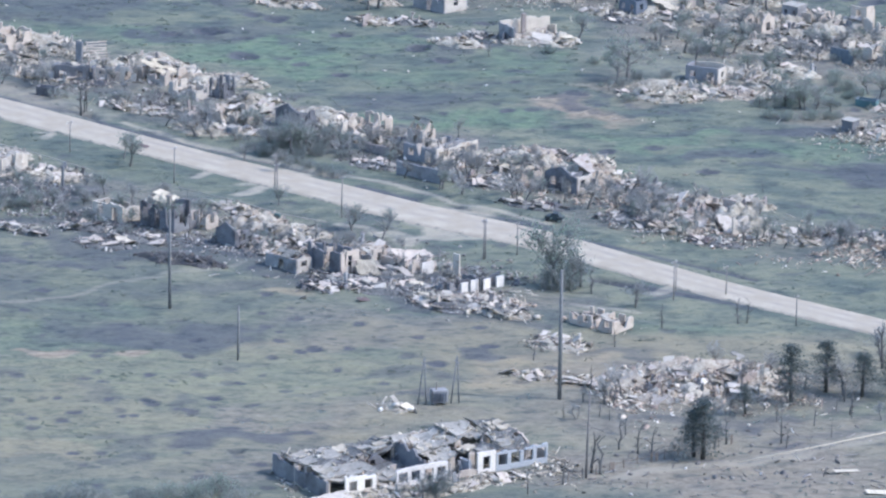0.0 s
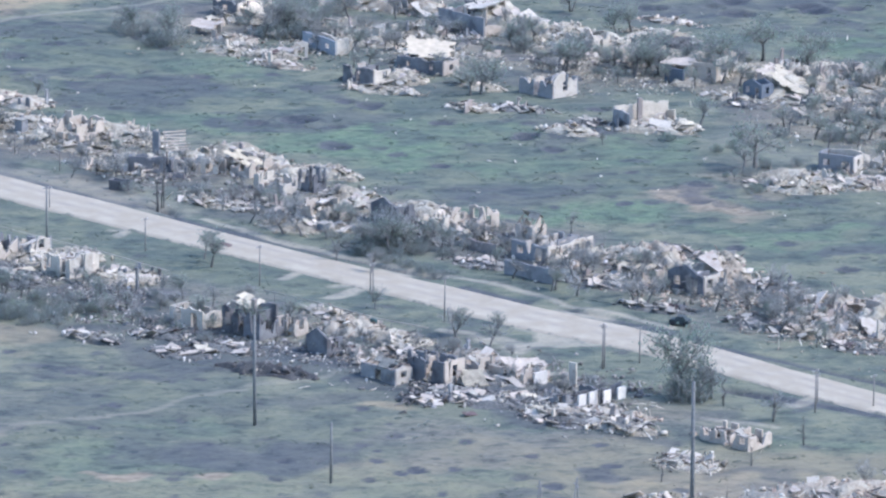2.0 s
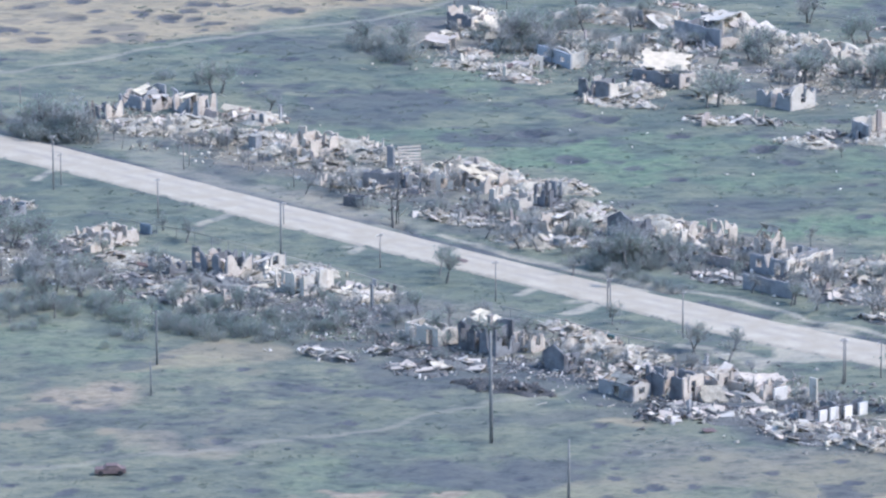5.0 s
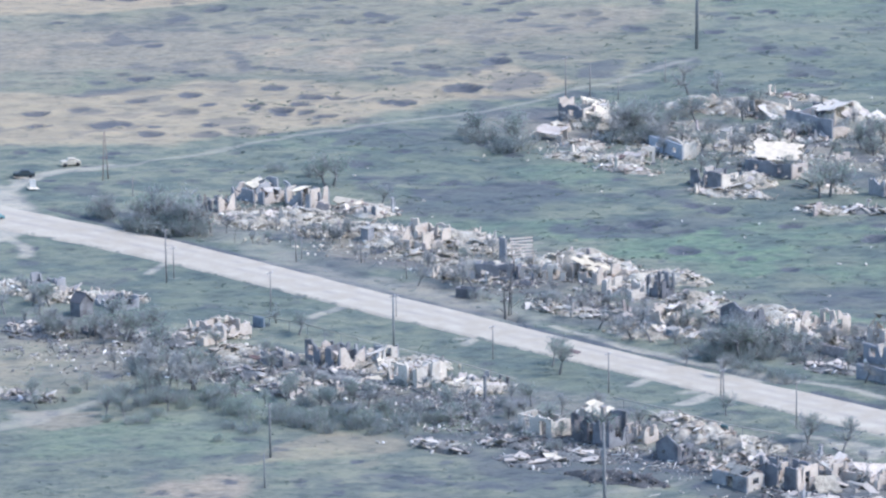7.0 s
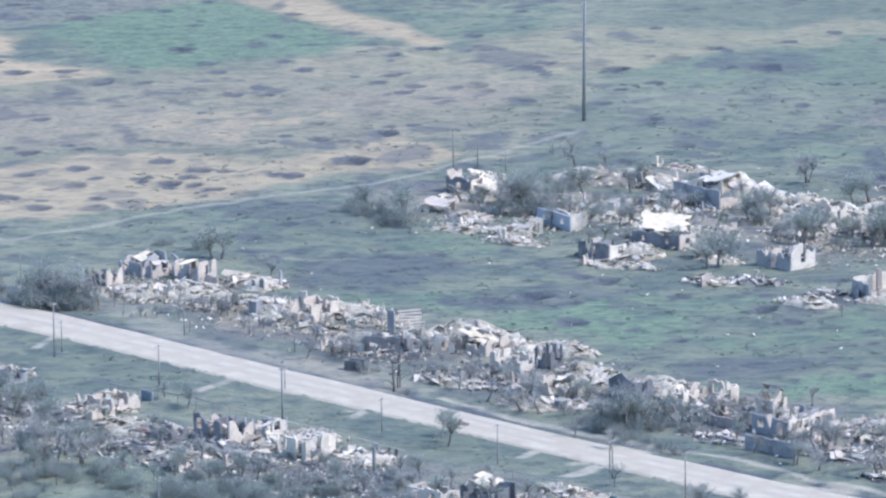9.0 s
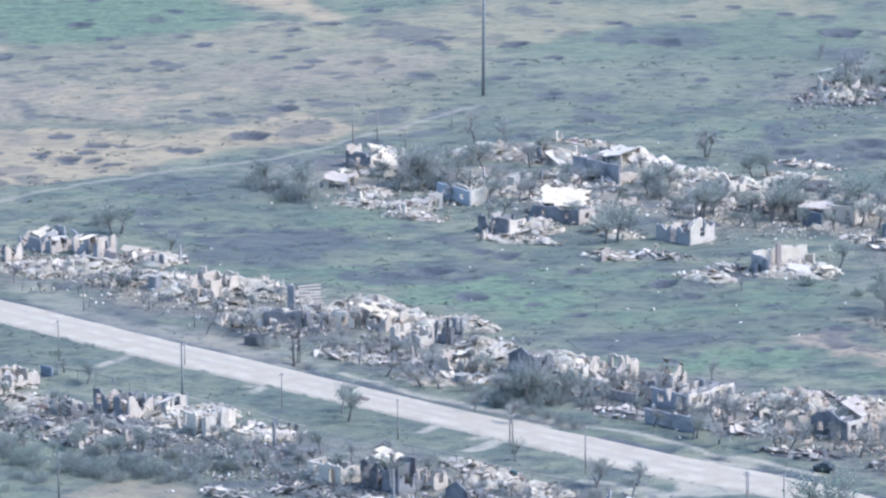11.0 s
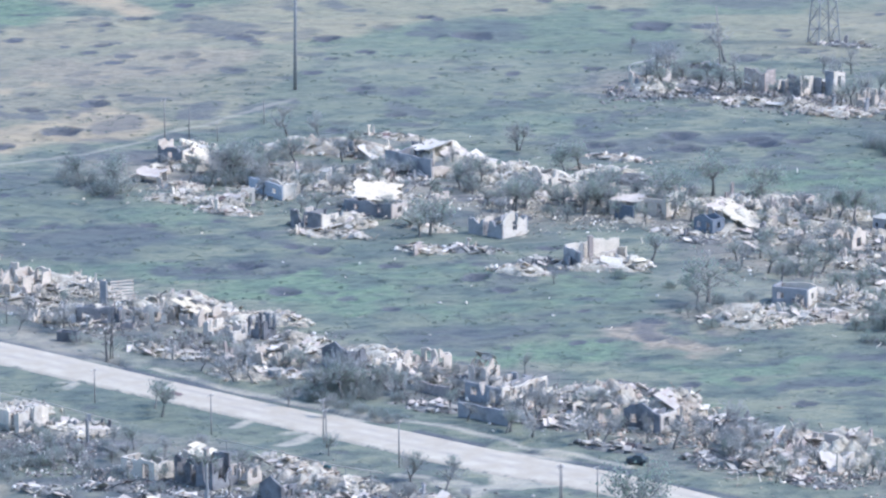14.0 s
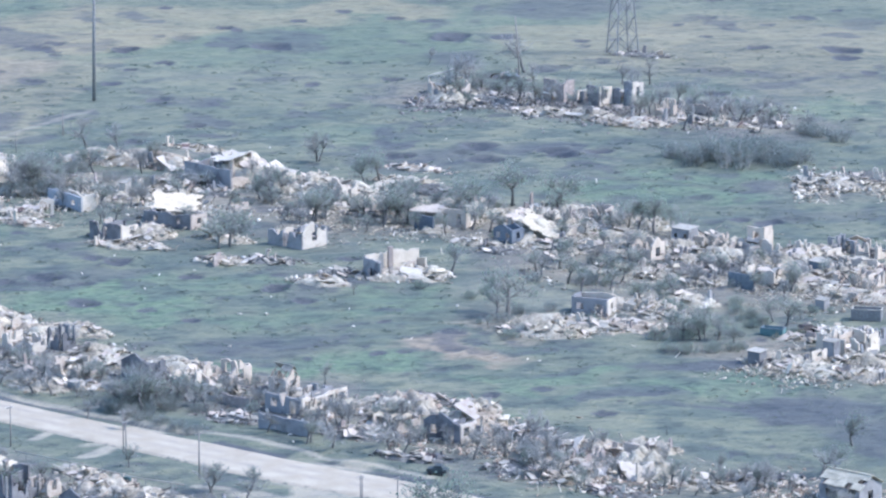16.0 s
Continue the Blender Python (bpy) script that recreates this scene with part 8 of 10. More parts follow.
ruin(90.0, 140.7, 4.3, 3.4, 2.60, rot=-45, mat=BLUE, keep=(1, 1, 0.9, 0.8), wins=(2, 1, 1, 1), gable="front", pitch=1.0, jag=0.1, low=0, tone="dark", label="small roofless house with a blue painted gable front")
heap(95.5, 145.0, 6.1, 6.1, 2.03, "pale", -30, label="pale heap of a collapsed roof and gable")
pole(107.3, 165.1, 2.4, "wood", -42, arms=0, label="pale roof beam sticking up out of rubble")
heap(97.3, 156.0, 5.9, 5.9, 1.85, "red", -30)
fallen_roof(96.6, 143.0, 8.6, 6.4, (4.0, 0.5, 1.4, 4.6), TAN_ROOF, -28, "bright tan roof slope slid down beside a blue house", 0.3, 0.08)
fallen_roof(93.6, 146.0, 5.0, 5.0, (3.6, 2.6, 3.4, 4.4), CREAM, -40, "cream roof slope fallen against a blue house", 0.3, 0.1)
heap(98.9, 134.1, 6.9, 5.0, 1.00, "pale", -30)
ruin(107.3, 153.6, 6.4, 5.1, 3.17, rot=-45, mat=WHITE, keep=(0.8, 1, 0.8, 0.8), jag=0.6, tone="pale")
ruin(97.5, 154.2, 4.8, 3.9, 3.59, rot=-45, mat=WHITE, keep=(0.8, 0.9, 0.8, 0.8), jag=0.7, tone="pale", gable="end", pitch=1.0)
ruin(108.0, 155.5, 6.0, 4.8, 3.60, rot=-45, mat=CREAM, keep=(0.9, 1, 0.9, 0.8), wins=(1, 2, 2, 2), jag=0.4, tone="dark", label="cream house with round shell holes in its wall")
# Grey on the front and left wall is shade painted as plaster colour.
shell(98.4, 83.4, -30.0, [(0, -1.9, 0, 6.4, 2.9, GREY, 2, 0.9, 2.0, 0.0), (3.1, 0, 90, 3.4, 2.8, WHITE, 1, 0.9, 2.0, 0.3), (-3.1, 0, 90, 3.4, 3.0, GREY, 0, 0, 0, 0.0), (0, 1.9, 0, 6.4, 3.2, CREAM, 0, 0, 0, 0.15)], "small roofless house with front greyed for shade and pale inner wall")
heap(89.4, 69.0, 6.4, 4.0, 1.9, "pale", -20, 1.5, 6, "large pale mound of a flattened house")
ruin(106.2, 85.2, 4.1, 3.3, 3.33, rot=-45, mat=WHITE, keep=(0.6, 0.9, 0.8, 0.7), jag=0.9, tone="pale")
heap(90.3, 75.7, 7.0, 5.0, 1.13, "pale", -30)
heap(102.6, 72.2, 6.5, 3.7, 0.84, "red", -30)
heap(110.2, 79.6, 5.4, 3.1, 0.66, "pale", -30)
heap(84.5, 70.1, 4.3, 2.4, 0.56, "dark", -30)
ruin(112.5, 122.7, 4.8, 3.9, 3.68, rot=-45, mat=CREAM, keep=(0.9, 1, 1, 0.9), wins=(1, 1, 1, 1), gable="end", pitch=1.2, jag=0.3, tone="pale")
shed(121.1, 136.8, 3.9, 2.7, 2.70, GREY, rot=-45, label="dark grey outbuilding with a pale flat roof")
ruin(124.9, 136.4, 6.7, 4.7, 2.49, rot=-45, mat=CREAM, keep=(0.7, 0.9, 0.8, 0.7), jag=0.8, tone="pale")
heap(121.6, 120.2, 9.1, 4.1, 0.89, "pale", -30)
heap(116.1, 116.3, 6.8, 3.4, 0.79, "dark", -30)
heap(107.0, 115.1, 6.8, 4.1, 0.88, "pale", -30)
heap(101.4, 134.4, 6.9, 3.5, 0.90, "dark", -30)
ruin(133.7, 130.6, 3.8, 2.7, 4.20, rot=-45, mat=CREAM, keep=(1, 1, 0.8, 0.9), wins=(1, 0, 1, 0), jag=0.12, low=0, tone="pale", label="tall cream wall fragment with holes")
ruin(138.5, 122.9, 5.0, 3.5, 3.08, rot=-45, mat=WHITE, keep=(0.8, 0.9, 0.9, 0.7), jag=0.8, tone="pale")
ruin(132.4, 103.1, 8.9, 6.2, 3.41, rot=-45, mat=WHITE, keep=(0.8, 0.9, 0.9, 0.8), jag=0.6, tone="pale")
lone_wall(125.6, 98.5, 5.5, 2.59, BLUE_METAL, -45, 0, jag=0.1, label="blue metal fence panels")
heap(125.5, 112.9, 6.8, 4.1, 0.98, "dark", -30)
heap(138.0, 98.0, 8.9, 4.6, 0.97, "pale", -30)
heap(146.7, 115.0, 6.8, 4.8, 1.19, "pale", -30)
ruin(148.7, 126.4, 5.8, 4.1, 3.10, rot=-45, mat=GREY, keep=(0.9, 0.9, 0.9, 0.8), tone="pale")
ruin(152.3, 121.3, 4.7, 3.8, 3.49, rot=-45, mat=CREAM, keep=(0.8, 0.9, 0.9, 0.8), tone="dark")
ruin(146.0, 99.3, 7.3, 5.1, 3.01, rot=-45, mat=CREAM, keep=(0.7, 0.9, 0.8, 0.8), jag=0.7, tone="red")
heap(146.1, 88.3, 6.6, 4.5, 0.86, "red", -30)
shed(140.7, 108.8, 2.8, 2.2, 2.23, BLUE, rot=-45)
shed(137.0, 82.9, 1.9, 1.6, 1.57, GREY, rot=-45)
container(125.7, 63.7, -28, TEAL, "teal painted open steel container with a pale rim", L=3.9, W=1.9, h=1.5, lid=BLUE_METAL)
car_wreck(131.2, 65.6, 30, BURNT, "burnt-out car body standing on bare ground")
container(143.0, 73.7, -20, STEEL, "grey open-topped steel container", lid=SLATE)
ruin(136.1, 52.1, 8.4, 5.9, 3.60, rot=-45, mat=WHITE, keep=(0.9, 1, 0.9, 0.8), wins=(2, 1, 2, 1), jag=0.6, tone="pale", label="white house shell with round-headed empty windows")
ruin(140.8, 55.5, 3.6, 2.9, 3.43, rot=-45, mat=GREY, keep=(0.9, 0.9, 0.9, 0.9), tone="pale")
heap(123.9, 45.6, 6.3, 4.1, 0.91, "pale", -30)
heap(129.0, 37.3, 8.3, 3.4, 0.81, "pale", -30)
heap(136.4, 32.6, 6.2, 4.0, 0.90, "pale", -30)
shed(120.2, 45.2, 2.4, 1.9, 2.06, SOOT_SHADE, rot=-45)
shed(132.7, 47.7, 2.2, 1.7, 2.83, GREY, rot=-45)
heap(130.1, 60.8, 5.3, 2.4, 0.56, "pale", -30)
heap(118.9, 129.9, 5.8, 4.2, 1.60, "pale", -30)
heap(125.2, 124.5, 6.9, 4.2, 1.39, "pale", -30)
heap(130.2, 131.0, 4.6, 3.5, 1.40, "pale", -30)
heap(136.0, 116.3, 6.8, 4.1, 1.58, "pale", -30)
heap(142.3, 124.8, 5.7, 4.2, 1.40, "pale", -30)
heap(129.8, 114.7, 5.7, 3.4, 1.18, "pale", -30)
heap(143.3, 106.3, 5.6, 4.0, 1.37, "pale", -30)
heap(149.6, 105.6, 5.6, 4.1, 1.37, "red", -30)
heap(136.8, 102.6, 5.6, 3.3, 1.17, "pale", -30)
heap(112.3, 133.1, 4.2, 4.2, 1.80, "pale", -30)
heap(112.6, 112.1, 5.6, 3.4, 0.98, "pale", -30)
heap(119.4, 104.6, 6.7, 2.7, 0.78, "pale", -30)
heap(102.0, 148.8, 5.9, 3.7, 1.43, "pale", -30)
heap(109.8, 145.4, 5.8, 3.6, 1.22, "pale", -30)
heap(100.3, 156.4, 4.7, 3.7, 1.23, "pale", -30)
heap(138.1, 63.9, 6.4, 3.1, 0.93, "white", -30)
heap(137.4, 44.0, 5.2, 3.5, 1.09, "pale", -30)
heap(126.0, 41.5, 5.2, 2.9, 0.82, "pale", -30)
heap(90.5, 69.4, 6.4, 3.7, 1.12, "pale", -30)
heap(97.7, 70.7, 5.4, 3.1, 0.84, "pale", -30)
heap(64.7, 183.6, 4.8, 3.1, 0.84, "pale", -30)
heap(79.6, 208.7, 7.5, 2.5, 0.65, "red", -30)
lone_wall(120.0, 126.5, 5.6, 1.85, WHITE, -45, 1, jag=0.6, label="pale plastered wall fragment standing in rubble")
lone_wall(127.2, 127.5, 4.4, 2.27, CREAM, 40, 1, jag=0.6, label="pale plastered wall fragment standing in rubble")
lone_wall(135.3, 124.7, 5.1, 2.67, WHITE, -45, 1, jag=0.6, label="pale plastered wall fragment standing in rubble")
lone_wall(139.0, 113.6, 5.6, 2.24, CREAM, -45, 1, jag=0.6, label="pale plastered wall fragment standing in rubble")
lone_wall(144.9, 118.9, 3.9, 2.25, WHITE, 40, 1, jag=0.6, label="pale plastered wall fragment standing in rubble")
lone_wall(115.5, 130.3, 5.1, 2.68, CREAM, -45, 1, jag=0.6, label="pale plastered wall fragment standing in rubble")
lone_wall(148.9, 110.2, 5.6, 2.23, CREAM, -45, 1, jag=0.6, label="pale plastered wall fragment standing in rubble")
lone_wall(111.9, 150.0, 4.0, 2.74, WHITE, 40, 1, jag=0.6, label="pale plastered wall fragment standing in rubble")
lone_wall(103.5, 152.5, 3.5, 2.53, CREAM, 40, 1, jag=0.6, label="pale plastered wall fragment standing in rubble")
lone_wall(130.2, 44.9, 3.6, 2.07, WHITE, 40, 1, jag=0.6, label="pale plastered wall fragment standing in rubble")
heap(-1.7, 210.3, 6.2, 4.1, 0.86, "pale", -30, big=5)
heap(16.3, 197.6, 6.1, 3.2, 0.85, "pale", -30, big=5)
heap(29.2, 201.7, 6.2, 3.2, 0.75, "pale", -30, big=5)
heap(37.7, 174.6, 7.2, 3.1, 0.73, "pale", -30, big=5)
heap(50.3, 194.2, 6.1, 3.6, 0.96, "pale", -30, big=5)
heap(59.5, 172.4, 6.0, 3.4, 0.83, "pale", -30, big=5)
heap(69.5, 181.7, 6.0, 3.1, 0.95, "red", -30, big=5)
heap(84.7, 175.0, 7.2, 3.5, 0.94, "pale", -30, big=5)
heap(84.5, 140.3, 5.8, 2.9, 0.70, "pale", -30, big=5)
heap(104.2, 162.8, 5.9, 3.8, 1.24, "pale", -30, big=5)
heap(69.1, 116.6, 6.0, 2.4, 0.7, "pale", -30, big=5)
heap(39.7, 149.5, 5.8, 2.5, 0.61, "pale", -30, big=5)
lone_wall(52.2, 199.3, 5.4, 2.42, CREAM, -45, 1, jag=0.5, label="pale plastered wall fragment standing in rubble")
lone_wall(58.6, 182.8, 4.1, 2.60, WHITE, 40, 1, jag=0.5, label="pale plastered wall fragment standing in rubble")
lone_wall(62.6, 179.8, 4.2, 2.16, CREAM, -45, 1, jag=0.5, label="pale plastered wall fragment standing in rubble")
lone_wall(66.9, 174.2, 4.1, 2.36, CREAM, 40, 1, jag=0.5, label="pale plastered wall fragment standing in rubble")
lone_wall(85.3, 169.8, 4.1, 2.57, CREAM, 40, 1, jag=0.5, label="pale plastered wall fragment standing in rubble")
lone_wall(89.1, 172.0, 3.5, 2.15, WHITE, 40, 1, jag=0.5, label="pale plastered wall fragment standing in rubble")
lone_wall(101.0, 143.5, 4.0, 2.30, CREAM, 40, 1, jag=0.5, label="pale plastered wall fragment standing in rubble")
lone_wall(100.3, 155.7, 3.5, 2.75, WHITE, 40, 1, jag=0.5, label="pale plastered wall fragment standing in rubble")
lone_wall(14.3, 203.2, 3.6, 1.77, CREAM, -45, 1, jag=0.5, label="pale plastered wall fragment standing in rubble")
lone_wall(7.6, 180.2, 3.0, 1.73, WHITE, 40, 1, jag=0.5, label="pale plastered wall fragment standing in rubble")
lone_wall(43.9, 173.9, 3.5, 1.72, CREAM, 40, 1, jag=0.5, label="pale plastered wall fragment standing in rubble")
for hx, hy, hr, hh, tone in ((58, 192, 5.0, 0.9, "pale"), (66, 186, 4.6, 0.9, "white"), (72, 178, 5.0, 0.8, "pale"), (66, 168, 4.2, 0.7, "dark"), (86, 172, 5.0, 0.9, "pale"), (92, 162, 5.0, 1.0, "white"), (100, 168, 4.6, 0.9, "pale"), (78, 152, 4.2, 0.7, "pale"), (54, 170, 4.4, 0.7, "dark"), (20, 190, 4.6, 0.8, "pale"), (32, 192, 4.6, 0.7, "pale"), (40, 190, 4.0, 0.6, "dark"), (12, 205, 4.6, 0.8, "pale"), (112, 158, 4.6, 1.1, "pale"), (118, 152, 4.6, 1.0, "white"), (96, 128, 4.6, 0.8, "pale"), (88, 132, 4.0, 0.7, "dark"), (110, 128, 4.6, 0.9, "pale")):
    heap(hx, hy, hr, hr * 0.6, hh, tone, -30, big=4)
shell(-4.6, 214.6, -40.0, [(0, -2.2, 0, 6.0, 3.4, SOOT_SHADE, 1, 0.0, 2.3, 0.5), (3.0, 0, 90, 4.4, 3.0, WHITE, 1, 0.8, 2.2, 0.5), (-3.0, 0, 90, 4.4, 4.4, CREAM, 0, 0, 0, 0.4)], "dark-fronted house shell with one tall gable stump", ("dark", 3.0, 2.0, 0.9))
fallen_roof(0.6, 212.0, 6.4, 4.4, (2.2, 0.8, 1.8, 3.4), CREAM_ROOF, -25, "cream roof slope lying on a wrecked house", 0.3, 0.08)
fallen_roof(-9.6, 196.6, 5.2, 3.6, (1.8, 1.4, 2.2, 2.6), CREAM, -20, "pale roof slab lying over low walls", 0.25, 0.06)
heap(3.4, 196.4, 5.4, 3.2, 1.2, "pale", -30, 1.4, 6)
heap(-4.0, 189.2, 5.0, 2.8, 1.0, "red", -30, 1.4, 6)
heap(20.0, 222.8, 7.0, 3.0, 2.0, "red", -20, 1.8, 6, "long tan heap of a flattened barn")
heap(32.6, 216.4, 7.0, 3.0, 1.8, "red", -30, 1.8, 6, "long tan heap of a flattened barn")
heap(108.4, 84.4, 5.2, 3.0, 1.2, "pale", -30, 1.4, 6)
heap(66.4, 187.0, 5.4, 3.2, 1.6, "white", -30, 1.4, 6)
heap(74.0, 178.6, 5.4, 3.2, 1.4, "pale", -30, 1.4, 6)
heap(68.0, 171.4, 5.0, 2.8, 1.2, "red", -30, 1.4, 6)
heap(87.4, 163.0, 5.2, 3.2, 1.5, "white", -30, 1.4, 6)
lone_wall(70.6, 184.0, 3.6, 3.0, WHITE, 40, 1, jag=0.4, label="white plastered wall fragment standing in rubble")
lone_wall(74.6, 175.4, 4.0, 2.6, WHITE, 38, 1, jag=0.5, label="white plastered wall fragment standing in rubble")
heap(115.0, 88.4, 5.4, 3.2, 1.3, "white", -30, 1.3, 6)
heap(101.6, 91.0, 4.6, 2.6, 0.9, "red", -30, 1.4, 6)
# ---- far block by the pylon ----
ruin(92.7, 287.7, 6.9, 5.5, 3.61, rot=-45, mat=CREAM, keep=(0.7, 0.9, 0.9, 0.7), jag=0.8, tone="pale", label="pale cottage ruin under a broken tree")
heap(88.7, 275.4, 6.6, 3.8, 0.69, "dark", -30)
heap(99.4, 277.3, 8.0, 3.8, 0.81, "dark", -30)
heap(106.6, 302.3, 5.5, 2.5, 0.59, "dark", -30)
scrap(107.4, 301.0, 2.8, 2.2, "blue", 20, "pale blue sheet lying on debris", z=0.9)
ruin(114.4, 276.7, 5.4, 3.8, 4.78, rot=-45, mat=BRICK, keep=(1, 1, 0.5, 0.6), wins=(1, 0, 1, 0), jag=0.3, tone="red", low=0.0, label="tall reddish brick corner of a ruined house")
ruin(121.0, 273.4, 6.7, 4.7, 4.05, rot=-45, mat=SOOT_SHADE, keep=(0.7, 1, 0.8, 0.6), wins=(1, 1, 1, 0), tone="dark", end_mat=WHITE, jag=0.4)
ruin(128.1, 272.5, 5.1, 4.1, 5.01, rot=-45, mat=GREY, keep=(0.7, 1, 0.9, 0.5), wins=(1, 1, 1, 0), jag=0.15, low=0, tone="pale", end_mat=WHITE, label="square white wall block with one window")
heap(108.3, 263.6, 6.6, 3.7, 0.92, "pale", -30)
heap(118.2, 259.4, 7.9, 4.1, 1.03, "pale", -30)
heap(126.1, 249.3, 7.8, 4.1, 0.90, "red", -30)
heap(140.8, 248.7, 11.7, 4.5, 0.91, "pale", -30)
ruin(134.6, 257.4, 4.9, 3.9, 4.00, rot=-45, mat=CREAM, keep=(0.7, 0.9, 0.8, 0.7), jag=0.9, tone="dark")
lone_wall(137.2, 246.7, 1.4, 5.36, SOOT_SHADE, -45, 0, jag=0.1, label="blackened chimney stack")
lone_wall(142.5, 256.4, 6.5, 3.06, CREAM, -45, 0, jag=0.6, label="broken cream gable fragment")
heap(150.7, 246.3, 7.8, 3.6, 0.57, "dark", -30)
heap(138.3, 325.7, 7.0, 2.6, 0.61, "dark", -30)
heap(157.6, 185.7, 9.8, 4.8, 0.85, "pale", -30)
heap(163.4, 187.7, 7.4, 5.6, 0.96, "dark", -30)
scrap(152.1, 190.1, 3.0, 2.0, "white", 0, "white sheet in front of rubble")
heap(92.2, 277.0, 5.6, 4.4, 1.5, "pale", -20, 1.4, 5, "pale mound of a collapsed farmhouse")
bent = thing("bent_pipe", 92.0, 289.0, ground_at(92.0, 289.0), 0, "white bent pipe frame sticking out of rubble", "pipe")
part("pipe", Soup().add(tube([Vector(q) for q in ((-1.6, 0, -0.2), (-3.2, 0, 1.9), (-3.4, 0, 3.4), (-2.0, 0, 3.9), (0.4, 0, 4.3), (2.6, 0, 5.4))], [0.16] * 6, 6)).mesh("pipe", WHITE_PAINT, True), bent)
part("pipe", Soup().add(tube([Vector(q) for q in ((-3.3, 0.3, 2.2), (-1.2, 0.3, 1.5), (0.8, 0.3, 1.7), (1.6, 0.3, 3.2))], [0.14] * 4, 6)).mesh("pipe", WHITE_PAINT, True), bent)
lattice_tower(134.1, 329.7, 30.0, 5.2, 20.0)
heap(-20.4, 88.0, 6.2, 3.6, 1.3, "pale", -30, 1.4, 8)
heap(-11.0, 88.4, 5.6, 3.4, 1.4, "white", -30, 1.3, 6)
heap(-25.0, 82.6, 5.0, 2.6, 0.9, "pale", -30, 1.4, 6)
heap(6.8, 74.6, 5.2, 3.2, 1.4, "pale", -30, 1.4, 6)
heap(-36.0, 108.2, 5.4, 3.0, 1.2, "white", -30, 1.2, 5)
# ---- the long building and the wrecked yard in front ----
# Left end, inner walls and dark fill have their shade painted in.
shell(33.1, -153.1, 30.3, [
    (-12.7, -7.1, 0, 5.0, 3.1, WHITE_PAINT, 2, 0.9, 2.3, 0.3), (-8.4, -7.0, 0, 3.0, 1.3, WHITE, 0, 0, 0, 0.9), (-2.7, -7.1, 0, 8.4, 2.9, WHITE_PAINT, 4, 0.85, 2.25, 0.12),
    (4.1, -7.0, 0, 4.6, 1.4, CREAM, 0, 0, 0, 0.9), (7.9, -7.1, 0, 3.0, 3.3, WHITE_PAINT, 1, 0.6, 2.5, 0.1), (13.8, -7.1, 0, 8.6, 3.1, PALE_BLUE, 4, 0.8, 2.4, 0.25),
    (-17.9, 0, 90, 14.0, 3.2, SOOT_SHADE, 0, 0, 0, 0.3), (18.0, 0, 90, 13.6, 2.8, CREAM, 2, 0.9, 2.1, 0.6), (0, 7.1, 0, 36.0, 2.7, WHITE, 10, 0.9, 2.1, 0.6),
    (-9.8, -3.4, 90, 6.6, 2.9, CREAM, 0, 0, 0, 0.6), (-1.6, -1.6, 90, 9.0, 4.1, SOOT_SHADE, 0, 0, 0, 0.4), (5.6, -3.4, 90, 6.4, 2.8, PALE_BLUE, 1, 0.0, 2.1, 0.5), (11.6, -3.4, 90, 6.4, 2.8, GREY, 0, 0, 0, 0.5),
    (-4.0, 0.6, 0, 26.0, 2.9, SOOT_SHADE, 6, 0.0, 2.0, 0.6)], "long single-storey building with a row of empty windows and fallen roof", ("dark", 16.5, 5.6, 1.0), 1.5)
heap(27.4, -164.8, 6.0, 1.6, 0.7, "white", 30.3, 1.6, 4, "white plaster debris along a wrecked facade")
heap(38.6, -162.5, 18.1, 2.0, .5, "pale", 30.3, 2.4, 14)
roof_rng = np.random.default_rng(58)
for along, across, w, d, zs, mat in (
        (-15.4, -3.6, 4.6, 6.6, (3.0, 2.3, 3.0, 3.3), SLATE), (-11.6, -3.2, 4.4, 6.0, (2.3, 2.9, 3.2, 2.7), SLATE), (-15.0, 3.4, 5.2, 6.4, (3.2, 2.6, 2.9, 3.1), MOUND["dark"]), (-9.6, 3.8, 5.6, 6.2, (2.5, 3.2, 2.9, 2.6), MOUND["dark"]),
        (-6.6, -4.8, 3.2, 3.2, (1.0, 1.6, 2.6, 1.8), SLATE), (-4.0, 4.0, 5.4, 6.0, (2.6, 3.5, 3.1, 2.8), MOUND["dark"]), (0.8, 3.6, 4.8, 6.6, (3.7, 2.9, 2.8, 3.1), SLATE), (2.0, -2.0, 4.4, 6.2, (2.2, 2.9, 3.6, 3.9), SLATE),
        (5.6, 2.8, 5.0, 7.6, (2.9, 3.6, 3.1, 2.6), SLATE), (8.6, -3.4, 4.8, 5.4, (2.9, 3.2, 2.5, 2.2), MOUND["dark"]), (10.6, 3.4, 5.2, 6.4, (3.4, 2.6, 3.0, 3.3), SLATE), (14.0, -2.8, 5.0, 6.0, (2.6, 2.1, 3.2, 3.3), MOUND["dark"]), (15.6, 3.6, 4.6, 6.2, (3.0, 2.5, 2.7, 3.2), MOUND["dark"])):
    fallen_roof(33.1 + along * 0.863 - across * 0.505, -153.1 + along * 0.505 + across * 0.863, w, d, zs, mat, 30.3 + roof_rng.normal(0, 5), "slab of flat roof sagging into a long building", 0.45, 0.16, loose=0.9)
fallen_roof(21.0, -170.4, 7.0, 3.0, (0.3, 0.5, 1.4, 1.0), WHITE, 30.3, "white facade slab fallen outwards on the ground", 0.1, 0.1)
transformer(38.7, -122.7, 15.0)
heap(32.1, -125.4, 3.2, 2.0, 0.7, "white", -30, 1.6, 2)
heap(77.6, -110.0, 12.6, 8.4, 1.9, "red", 8, density=2.2, big=18, label="large pale heap of a flattened brick house")
